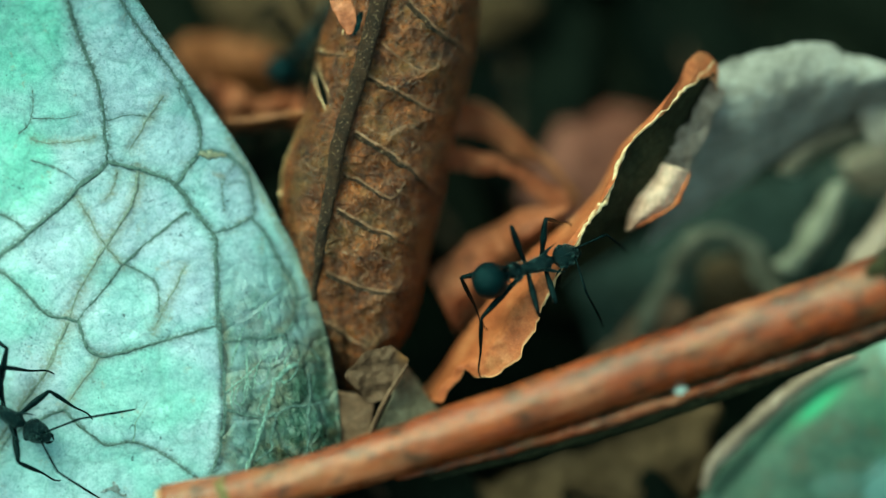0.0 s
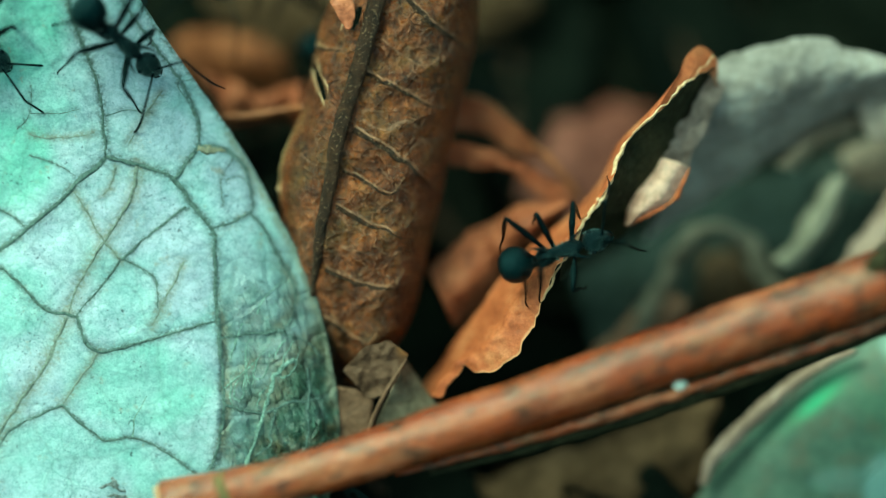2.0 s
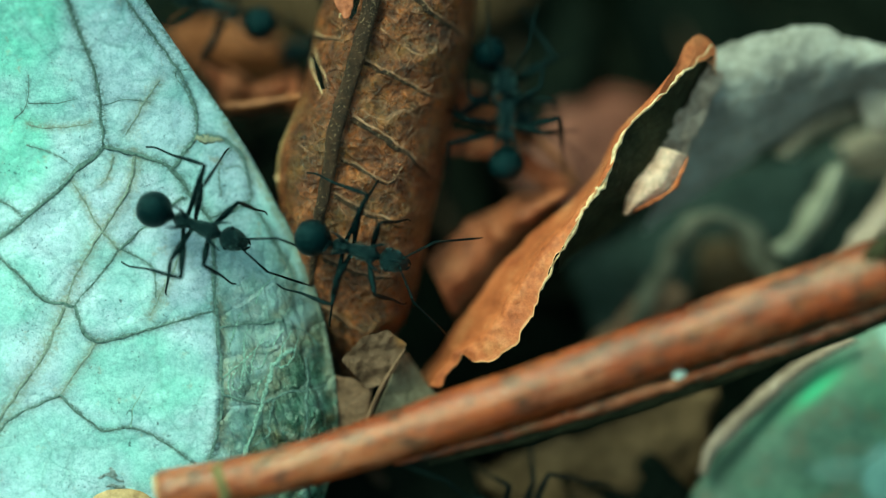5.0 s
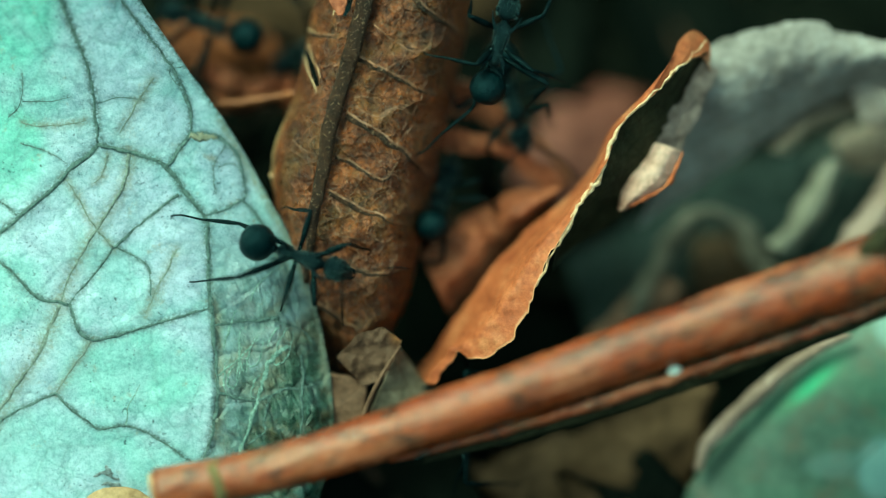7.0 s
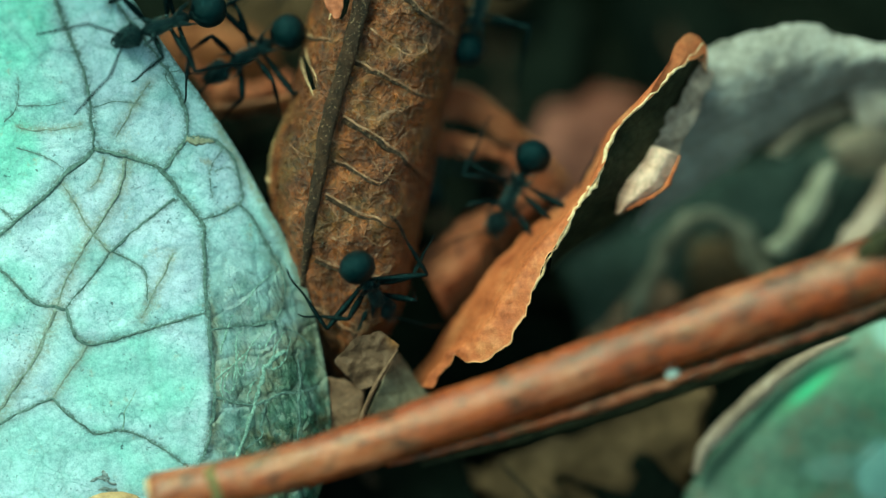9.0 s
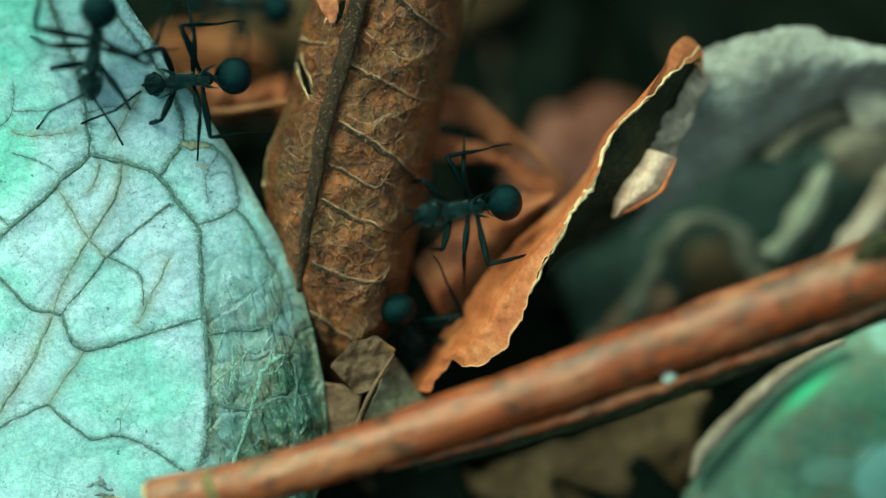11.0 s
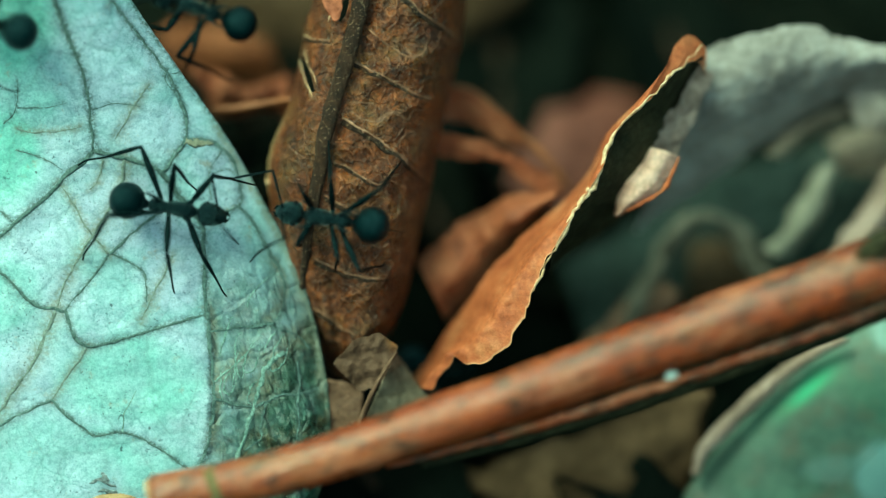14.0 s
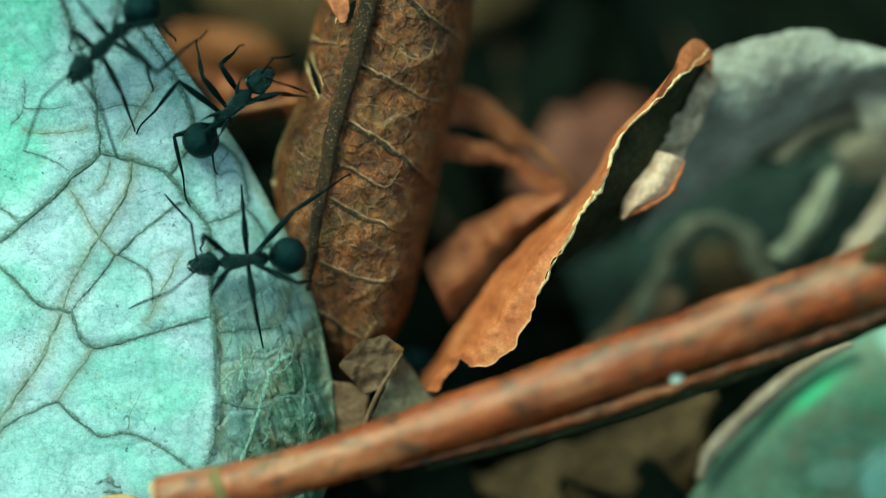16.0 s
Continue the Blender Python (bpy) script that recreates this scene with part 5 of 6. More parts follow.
def tread(x, y, h):
    """The height of the topmost leaf under (x, y), within a leg's reach of a body at height h."""
    best = h - 3.2
    for tree in TREADS:
        hit = tree.ray_cast(Vector((x, y, 30)) * MM, Vector((0, 0, -1)))[0]
        if hit and hit.z / MM < h + 0.3:
            best = max(best, hit.z / MM)
    return best + 0.08


def set_foot(rows, keys, t, foot, pole, hip, upper):
    """The foot and the knee's side at time t, in the ant's own axes: from the rows set by hand where there are any, else the stride's own."""
    if not keys or t < keys[0][0] - 0.3 or t > keys[-1][0] + 0.3:
        return foot, pole
    back = frame_of(rows, t).inverted()

    def side(key):
        if len(key) < 5:
            return pole
        h = between(rows, key[0])[2]
        knee = frame_of(rows, key[0]).inverted() @ Vector((key[3], key[4], h + 0.8)) - hip
        flat = math.hypot(knee.x, knee.y)
        knee.z = math.sqrt(max(0.05, upper * upper - flat * flat))
        return knee

    def place(key):
        return Vector((key[1], key[2], tread(key[1], key[2], between(rows, key[0])[2])))

    for a, b in zip(keys, keys[1:]):
        if a[0] <= t <= b[0] and b[0] - a[0] < 1.2:
            f = (t - a[0]) / (b[0] - a[0])
            g = smooth(0.3, 1.0, f)
            p, q = place(a), place(b)
            spot = p.lerp(q, g)
            spot.z += min(0.8, 0.4 * (q - p).length) * math.sin(math.pi * g)
            return back @ spot, side(a).lerp(side(b), f)
    k = min(keys, key=lambda key: abs(t - key[0]))
    share = max(0.0, 1 - abs(t - k[0]) / 0.3)
    return foot.lerp(back @ place(k), share), pole.lerp(side(k), share)


def point_feeler(rows, keys, t, root, scape, tip):
    """Directions of scape and feeler at time t, in the ant's own axes: from the rows set by hand, else as they sway."""
    def aimed(key):
        h = between(rows, key[0])[2]
        back = frame_of(rows, key[0]).inverted()
        e = back @ Vector((key[1], key[2], h + 0.8)) - root
        e.z = math.sqrt(max(0.02, 2.7 ** 2 - e.x ** 2 - e.y ** 2)) if e.x ** 2 + e.y ** 2 < 7.2 else 0.15
        e = e.normalized() * 2.7
        p = back @ Vector((key[3], key[4], h - 0.5)) - root - e
        p.z = -min(math.sqrt(max(0.02, 3.9 ** 2 - p.x ** 2 - p.y ** 2)), e.z + 2.0) if p.x ** 2 + p.y ** 2 < 15 else -0.3
        return e.normalized(), p.normalized()

    if not keys:
        return scape, tip
    for a, b in zip(keys, keys[1:]):
        if a[0] <= t <= b[0] and b[0] - a[0] < 1.2:
            f = smooth(0, 1, (t - a[0]) / (b[0] - a[0]))
            p, q = aimed(a), aimed(b)
            return p[0].lerp(q[0], f).normalized(), p[1].lerp(q[1], f).normalized()
    k = min(keys, key=lambda key: abs(t - key[0]))
    share = smooth(0.6, 0.0, abs(t - k[0]))
    p = aimed(k)
    return scape.lerp(p[0], share).normalized(), tip.lerp(p[1], share).normalized()


def along_x(way, up=Vector((0, 0, 1))):
    """A turn whose x axis points along way."""
    y = up.cross(way)
    y = y.normalized() if y.length > 1e-4 else Vector((0, 1, 0))
    return Matrix((way, y, way.cross(y))).transposed()


def on_leaf(x, y):
    """How far the curled end of the green leaf lifts what walks on it."""
    return leaf_rise(y) * smooth(1.0, -1.0, x - (-13.5 - 0.62 * (y - 5.8)))


def march(body, rows, seed, busy, feet, feelers):
    """Key one ant: rows of seconds, x, y, h, heading and nose-down angle; busy: the spans in which its legs are seen."""
    path, heading = [], rows[0][4]
    rows = [(t, x * (1 - on_leaf(x, y) / 161), y * (1 - on_leaf(x, y) / 161), h + on_leaf(x, y), aim, nose) for t, x, y, h, aim, nose in rows]
    for t, x, y, h, aim, nose in rows:
        heading += (aim - heading + 180) % 360 - 180
        path.append((t, BANK @ pose(x * MM, y * MM, h * MM, 0, 0, heading) @ pose(0, 0, 0, 0, nose, 0)))
    walk(body, path)
    times = [0.0]
    t = 0.0
    while t < 16.0 - 1e-6:
        t = round(t + 0.1, 1)
        if any(a <= t <= b for a, b in busy) or t >= 16.0:
            times.append(t)
    run, last, gone = {}, None, 0.0
    for k in range(161):
        t = k / 10
        now = between(rows, t)
        if last:
            ahead = math.cos(radians(now[3])) * (now[0] - last[0]) + math.sin(radians(now[3])) * (now[1] - last[1])
            turn = abs((now[3] - last[3] + 180) % 360 - 180)
            gone += max(ahead, -0.3) + 0.03 * turn
        run[t] = gone
        last = now
    legs = [c for c in body.children if c.name.startswith("leg")]
    scapes = [c for c in body.children if c.name.startswith("antenna")]
    stride = 4.6
    for i, leg in enumerate(legs):
        hip_x, fx, fy, upper, lower, bend = LEGS[i // 2]
        side = 1 if i % 2 == 0 else -1
        offset = 0.5 * ((i // 2 + i) % 2) + 0.05 * (i // 2) + seed * 0.37
        hip = Vector((hip_x, 0.4 * side, -0.3))
        uppers, lowers = [], []
        for t in times:
            phase = (run[t] / stride + offset) % 1.0
            if phase < 0.62:
                sway, lift = 0.5 - phase / 0.62, 0.0
            else:
                f = (phase - 0.62) / 0.38
                sway, lift = -0.5 + f, math.sin(math.pi * f)
            foot = Vector((fx + sway * stride * 0.62 + 0.25 * math.sin(seed + i), side * (fy + 0.3 * math.sin(2 * seed + i * 1.7)), -1.95 + 0.9 * lift))
            foot, pole = set_foot(rows, feet.get(i, ()), t, foot, Vector((bend[0], bend[1] * side, bend[2])) * upper, hip, upper)
            a, b = bend_leg(hip, foot, upper, lower, pole)
            uppers.append((t, a))
            lowers.append((t, b))
        walk(leg, uppers)
        walk(leg.children[0], lowers)
    for i, scape in enumerate(scapes):
        side = 1 if i == 0 else -1
        root = Vector((3.1, 0.26 * side, 0.30))
        stalks, tips = [], []
        for t in times:
            rise, spread = radians(12 - 14 * math.sin(3.1 * t + seed + 2 * i)), side * radians(36 + 16 * math.sin(2.3 * t + seed * 2 + i))
            way = Vector((math.cos(spread) * math.cos(rise), math.sin(spread) * math.cos(rise), math.sin(rise)))
            ahead = Vector((math.cos(spread - 0.4 * side), math.sin(spread - 0.4 * side), -0.45)).normalized()
            way, ahead = point_feeler(rows, feelers.get(i, ()), t, root, way, ahead)
            turn = along_x(way)
            m = turn.to_4x4()
            m.translation = root * MM
            stalks.append((t, m))
            tips.append((t, Matrix.Translation((2.7 * MM, 0, 0)) @ along_x(turn.transposed() @ ahead).to_4x4()))
        walk(scape, stalks)
        walk(scape.children[0], tips)


def motions():
    tracks = []
    rows = [
        (0, 6.17, -1.03, 2.0, 18, 15), (0.3, 6.84, -1.40, 2.0, 9, 24), (0.5, 7.44, -1.86, 2.0, 1, 21), (1, 8.65, -2.60, 2.0, -17, 20),
        (1.2, 9.14, -2.56, 2.0, -18, 9), (1.5, 10.03, -2.52, 2.0, -25, 0), (1.8, 8.74, -0.62, 2.0, 6, 0), (2, 8.19, -0.31, 2.0, 17, 0),
        (2.5, 4.14, 0.12, 0.7, 75, 0), (2.7, 4.80, 0.78, 0.0, 68, 0), (3, 5.98, 2.94, -1.0, 63, 0), (3.3, 5.30, 3.29, -1.0, 76, 0),
        (3.5, 5.19, 3.43, -1.0, 86, 0), (4, 5.41, 4.24, -2.3, 92, 0), (4.2, 5.20, 4.62, -3.0, 97, 0), (5.2, 4.60, 9.65, -4.0, 88, 0),
        (6.3, 4.27, 14.04, -0.6, 78, 0), (7, 4.54, 13.40, -0.4, 75, 0), (7.5, 4.65, 14.94, -0.4, 76, 0), (8.1, 4.86, 14.75, -1.2, 77, 0),
        (8.6, 4.28, 16.34, -4.0, 75, 0), (9.2, 3.03, 16.88, -6.0, 74, 0), (10.3, 1.18, 19.85, -8.0, 67, 0), (16, -1.21, 23.15, -8.0, 55, 0)]
    feet = {0: ((0, 9.04, 1.87, 6.26, 1.72), (0.5, 9.73, 0.47, 8.51, -0.17), (1, 11.23, -0.78, 9.59, -1.44), (1.5, 11.81, -0.88, 10.43, -1.53), (2, 10.01, 1.36, 8.39, 1.96), (3.5, 3.56, 4.23, 3.34, 5.83), (4, 1.85, 7.29, 3.43, 5.88), (6.5, 2.90, 14.45, 4.58, 13.03),),
            1: ((0, 7.44, -3.16, 6.93, -1.42), (1, 8.48, -5.92, 8.03, -4.06), (1.5, 8.62, -5.63, 9.06, -3.30), (2, 10.21, -2.79, 8.47, -1.68), (2.5, 9.20, 0.78, 6.00, 1.60), (3, 9.31, 0.86, 7.68, 3.91), (3.5, 10.30, 4.51, 8.53, 4.84), (4, 10.31, 4.55, 8.73, 5.08),),
            2: ((0, 5.17, 1.03, 4.81, 2.11), (0.5, 6.39, 0.15, 6.63, 1.91), (1, 8.16, 0.25, 8.89, 1.62), (1.5, 8.74, 0.44, 9.77, 1.73), (2, 6.42, 1.56, 5.92, 2.94), (3.5, 3.28, 2.08), (4, -0.12, 6.55, 2.70, 4.87), (6.5, 0.33, 12.41, 4.66, 10.72), (7, -0.82, 12.72, 4.76, 11.67), (7.5, 0.99, 10.06), (8, 1.31, 10.13),),
            3: ((0, 7.04, -4.88, 5.87, -3.50), (0.5, 6.82, -4.83, 6.24, -3.57), (1, 6.97, -3.93, 6.66, -3.08), (1.5, 8.94, -5.71), (2, 6.82, -3.91, 6.51, -2.27), (2.5, 6.98, -4.23), (3, 9.31, 0.77, 7.68, 2.92), (3.5, 9.28, 0.37, 6.82, 2.36), (4, 10.03, -0.44, 7.25, 4.87),),
            4: ((0, 3.09, -5.56, 0.45, -0.16), (0.5, 5.03, -0.13, 4.16, 3.00), (1, 5.38, -0.15, 5.40, 2.48), (1.5, 5.75, -1.16, 6.32, 2.39), (2, 4.15, -0.52, 2.71, 1.84), (2.5, 5.59, -4.43, -0.82, -1.28), (3, 4.16, -1.70, 0.70, 1.72), (3.5, 5.92, -4.09, 0.95, 0.69), (4, 5.94, -2.36, 3.71, 0.05), (6.5, -1.30, 5.50, 4.90, 7.69), (7, -1.39, 5.56, 5.41, 7.63), (7.5, 0.99, 10.96, 7.25, 11.82), (8, 1.11, 11.03, 7.30, 12.50),),
            5: ((0, 2.57, -8.87, 1.94, -4.37), (0.5, 2.36, -8.73, 2.91, -4.63), (1, 2.39, -8.82, 3.92, -5.11), (1.5, 5.82, -4.43, 6.00, -3.41), (2, 5.94, -4.19, 5.14, -2.66), (2.5, 6.87, -4.23, 4.70, -2.78), (3, 5.90, -3.93, 2.89, 1.32), (6.5, 5.50, 11.89, 8.22, 11.81), (7, 5.61, 8.08, 7.96, 10.62), (8, 6.81, 7.16, 7.05, 10.96),)}
    feelers = {0: ((0, 12.15, 1.48, 13.91, 0.23), (0.5, 13.48, -2.13, 16.95, -2.06), (1, 12.72, -3.86, 15.59, -4.21), (1.5, 14.16, -3.41, 16.45, -3.01), (2, 11.21, 3.22, 11.82, 4.82), (3, 5.69, 8.70, 5.53, 10.58), (3.5, 3.34, 5.83, 0.84, 8.21),),
               1: ((0, 10.30, -2.91, 11.97, -5.11), (0.5, 11.21, -5.14, 12.13, -6.68), (1, 11.67, -4.84, 11.96, -6.46), (1.5, 14.55, -4.08, 16.57, -4.79), (2, 12.39, 0.35, 13.99, -0.39), (3, 10.28, 7.71, 12.37, 9.06),)}
    tracks.append((rows, [(0, 9.4)], feet, feelers))
    rows = [
        (0, -30.69, -11.30, 2.0, -30, 0), (0.2, -25.64, -11.38, 2.0, -24, 0), (0.5, -19.48, -10.30, 2.0, -12, 0), (0.8, -14.98, -10.49, 2.0, -17, -3),
        (1, -12.98, -11.98, 1.5, -34, 9), (1.2, -11.84, -13.66, 0.5, -54, 38), (1.4, -11.03, -16.56, -2.0, -51, 47), (1.7, -8.98, -19.77, -4.0, -45, 48),
        (2.6, -4.61, -23.66, -5.0, -8, 0), (4.4, 6.40, -22.82, -5.0, 162, 0), (5.4, 3.38, -18.05, -4.0, 163, 0), (6.3, -0.51, -13.71, -2.0, 174, 0),
        (6.7, 0.26, -13.54, -2.0, 176, 0), (7.1, 1.55, -14.07, -4.0, 174, 0), (7.5, 1.94, -18.07, -7.0, 173, 0), (7.9, 2.88, -21.80, -7.0, 166, 0),
        (8.6, 9.71, -22.49, -5.0, 151, 0), (10, 11.43, -25.46, -5.0, 148, 0), (16, 12.60, -26.15, -5.0, 148, 0)]
    feet = {0: ((0, -24.78, -11.83, -27.11, -10.10), (0.5, -15.67, -10.48, -17.29, -8.27), (1, -10.95, -12.57),),
            1: ((0.5, -17.54, -13.59, -18.30, -12.07),),
            2: ((0, -27.50, -8.63, -29.27, -7.55), (0.5, -19.49, -7.62, -19.40, -6.71), (1, -10.98, -12.41, -10.09, -10.86), (1.5, -11.73, -11.21), (1.8, -11.65, -11.38),),
            3: ((0.5, -22.28, -17.25, -20.97, -13.36), (1, -15.29, -15.80, -13.94, -13.69),),
            4: ((0.5, -24.91, -5.94, -21.67, -5.65), (1, -17.29, -6.74, -13.27, -6.74),),
            5: ((0.5, -28.89, -11.80, -22.73, -11.09), (1, -22.84, -14.00, -17.67, -12.39), (1.5, -18.79, -13.44), (1.8, -18.66, -13.61),)}
    feelers = {0: ((0, -24.37, -11.28, -20.49, -10.85), (0.5, -13.92, -8.94, -12.46, -7.55), (1, -8.24, -13.38, -6.93, -12.81),),
               1: ((0.5, -14.90, -12.38, -13.64, -13.86),)}
    tracks.append((rows, [(0, 2.0), (6, 8)], feet, feelers))
    rows = [
        (0, -41.97, 21.85, 5.2, -45, 11), (1.5, -34.58, 15.35, 3.3, -42, 29), (2.1, -32.37, 14.03, 3.0, -36, 33), (2.5, -30.10, 12.41, 2.6, -32, 31),
        (2.7, -28.68, 11.16, 2.5, -36, 29), (3, -26.90, 9.33, 2.3, -32, 16), (3.3, -25.88, 7.29, 2.1, -40, 3), (3.5, -24.81, 6.04, 2.0, -41, 0),
        (4, -21.09, 3.47, 2.0, -37, 3), (4.2, -20.05, 2.02, 2.0, -36, 8), (5.2, -16.20, 0.63, 2.0, -17, 6), (6.3, -11.82, -0.30, 2.0, -5, 0),
        (6.5, -11.01, -0.46, 2.0, -7, 0), (7, -9.35, -1.67, 2.0, -19, 0), (7.5, -7.41, -2.02, 1.5, -25, 2), (7.8, -5.83, -3.23, 1.0, -30, 13),
        (8, -5.20, -3.62, 1.0, -33, 17), (8.4, -4.64, -3.79, 0.5, -37, 34), (8.6, -4.47, -4.02, 0.0, -56, 44), (9, -4.26, -3.90, -0.5, -60, 50),
        (9.2, -3.77, -4.21, -1.0, -62, 50), (10.4, -2.01, -6.24, -4.0, -63, 50), (11.4, -1.07, -7.52, -6.0, -68, 50), (12.2, -0.82, -9.71, -9.0, -69, 50),
        (16, -0.97, -11.14, -12.0, -69, 50)]
    feet = {0: ((2.5, -28.69, 12.74, -28.95, 13.73), (3, -25.07, 9.39, -25.19, 10.79), (3.5, -20.87, 4.94, -22.75, 7.02), (4, -19.31, 3.23, -18.98, 4.43), (6.5, -8.95, 0.60, -10.25, 0.98), (7, -4.67, -1.29, -7.52, -0.76),),
            1: ((2.5, -27.50, 7.83, -29.26, 9.92), (3, -24.55, 4.70, -26.99, 7.55), (3.5, -23.46, 3.15, -25.22, 4.08), (4, -17.63, -1.74, -20.66, 0.83), (6.5, -9.03, -2.87, -10.05, -2.03), (7, -8.37, -4.28, -8.62, -3.42),),
            2: ((2.5, -28.17, 14.57, -29.06, 15.37), (3, -26.82, 11.65, -26.25, 12.55), (3.5, -23.98, 8.53, -23.46, 9.36), (4, -19.78, 6.14, -20.23, 5.72), (6.5, -11.14, 1.39, -10.64, 2.43), (7, -10.96, 1.77, -9.01, 1.86), (7.5, -8.48, 1.81, -6.69, 0.48), (8, -6.32, 1.43, -3.93, -2.73),),
            3: ((3, -29.92, 3.90, -29.30, 7.86), (3.5, -27.84, 2.44, -26.98, 5.45), (4, -27.31, -0.15, -23.80, 2.28), (6.5, -13.41, -7.16, -11.74, -3.05), (7, -11.03, -5.47, -10.26, -3.81), (7.5, -10.68, -5.22, -8.66, -4.23), (8, -10.33, -5.66, -7.79, -5.60),),
            4: ((3, -31.11, 12.85, -28.55, 14.19), (3.5, -28.52, 11.91, -25.61, 10.85), (4, -25.92, 8.53, -22.62, 8.58), (6.5, -19.58, 1.51, -14.63, 3.13), (7, -19.00, 1.37, -13.47, 2.25), (7.5, -12.99, 1.57, -9.36, 1.86), (8, -13.13, 1.91, -8.38, 0.74),),
            5: ((3, -32.30, 10.26, -30.39, 9.50), (3.5, -30.91, 6.02, -29.41, 7.33), (4, -26.87, 2.72, -24.78, 4.08), (6.5, -17.79, -3.46, -13.18, -1.37), (7, -17.40, -3.36, -11.51, -2.72), (7.5, -16.87, -2.98, -10.42, -3.56), (8, -12.13, -2.65, -6.81, -5.41),)}
    feelers = {0: ((2.5, -26.33, 12.18, -25.37, 13.34), (3, -22.96, 8.92, -21.38, 10.17), (4, -16.63, 3.18, -15.70, 4.11), (6.5, -5.83, 0.71, -3.43, 0.59), (7, -4.78, -2.64, -2.06, -2.27), (8, -1.88, -4.90, -0.31, -4.14),),
               1: ((2.5, -26.53, 9.53, -24.59, 6.27), (3, -23.32, 5.40, -21.06, 2.21), (3.5, -22.75, 1.14, -22.78, -2.91), (4, -16.75, -1.13, -14.12, -3.62), (6.5, -6.92, -2.15, -6.39, -4.14), (7, -6.47, -4.21, -6.60, -6.21),)}
    tracks.append((rows, [(1.8, 12.3)], feet, feelers))
    rows = [
        (0, -35.83, 24.42, 5.2, -35, 0), (1.2, -27.51, 17.35, 3.8, -38, 19), (1.5, -25.83, 16.70, 3.6, -40, 26), (1.8, -23.19, 15.22, 3.2, -37, 25),
        (2, -22.21, 14.17, 2.9, -42, 30), (2.5, -20.10, 9.08, 2.3, -74, 24), (2.7, -19.43, 7.97, 2.2, -72, 22), (3, -17.03, 6.24, 2.1, -58, 1),
        (3.3, -15.35, 4.68, 2.0, -55, 5), (3.5, -14.73, 3.83, 2.0, -56, 2), (4, -12.12, 2.00, 2.0, -49, 0), (4.2, -11.10, 0.59, 2.0, -52, 0),
        (5, -5.87, -1.00, 1.5, -16, 3), (5.6, -1.86, -0.53, 0.0, 13, 23), (6.3, 0.50, 0.68, -3.0, 32, 36), (6.5, 0.76, 0.97, -3.7, 43, 32),
        (7, 0.46, 2.90, -6.0, 73, 40), (7.5, 1.05, 2.59, -9.0, 80, 50), (8.1, 0.38, 3.82, -12.0, 84, 50), (9.2, -0.26, 5.49, -15.0, 84, 45),
        (16, -2.23, 8.50, -17.0, 84, 30)]
    feet = {0: ((2, -20.69, 14.15, -19.95, 15.16), (2.5, -18.18, 8.04, -17.60, 8.88), (3, -14.75, 5.10, -14.50, 6.38), (3.5, -13.11, 3.87, -12.77, 4.35), (4, -8.40, 1.24, -10.09, 2.40),),
            1: ((2, -21.17, 9.40, -22.45, 11.77), (2.5, -21.67, 3.95, -21.62, 6.81), (3, -17.61, 2.71, -17.91, 5.21), (3.5, -15.18, -1.03, -15.51, 1.34), (4, -11.06, -2.74, -12.44, -0.54),),
            3: ((2, -27.00, 12.09, -25.29, 13.91), (2.5, -24.38, 8.44, -22.87, 9.94), (3, -21.71, 4.10, -19.86, 5.99), (3.5, -20.56, 4.55, -17.79, 3.96), (4, -17.04, -2.14, -14.40, 0.63),),
            4: ((2, -22.56, 18.91, -22.18, 17.03), (2.5, -19.29, 16.46, -19.08, 14.42), (3, -16.02, 12.54, -16.22, 11.28), (3.5, -14.11, 8.81, -14.34, 8.00), (4, -12.58, 8.01, -12.52, 6.43), (6.5, -8.11, 2.80, -5.55, 1.83), (7, -8.87, 3.11, -6.05, 2.28), (7.5, -4.91, 2.95, -1.70, 2.19),),
            5: ((2, -27.19, 15.34, -26.35, 16.37), (2.5, -23.14, 11.30, -22.56, 12.08), (3, -22.71, 11.47, -21.43, 9.91), (3.5, -20.16, 6.42, -18.26, 6.31), (4, -20.10, 6.22, -17.53, 4.24), (6.5, -4.82, -2.68, 2.24, -2.76), (7, -3.44, -2.32, 2.37, -2.16), (7.5, -1.94, -3.09, 1.86, -2.41),)}
    feelers = {0: ((2, -17.69, 12.67, -14.50, 10.10), (2.5, -16.43, 5.84, -14.01, 4.11), (3, -13.13, 5.60, -10.28, 3.20), (3.5, -11.13, 1.61, -9.32, 1.55),),
               1: ((2, -20.23, 9.24, -20.51, 6.64), (2.5, -20.72, 3.10, -21.68, -0.41), (3, -14.97, 0.83, -13.83, -2.92), (3.5, -12.62, -1.60, -11.22, -4.18),)}
    tracks.append((rows, [(1.0, 8.2)], feet, feelers))
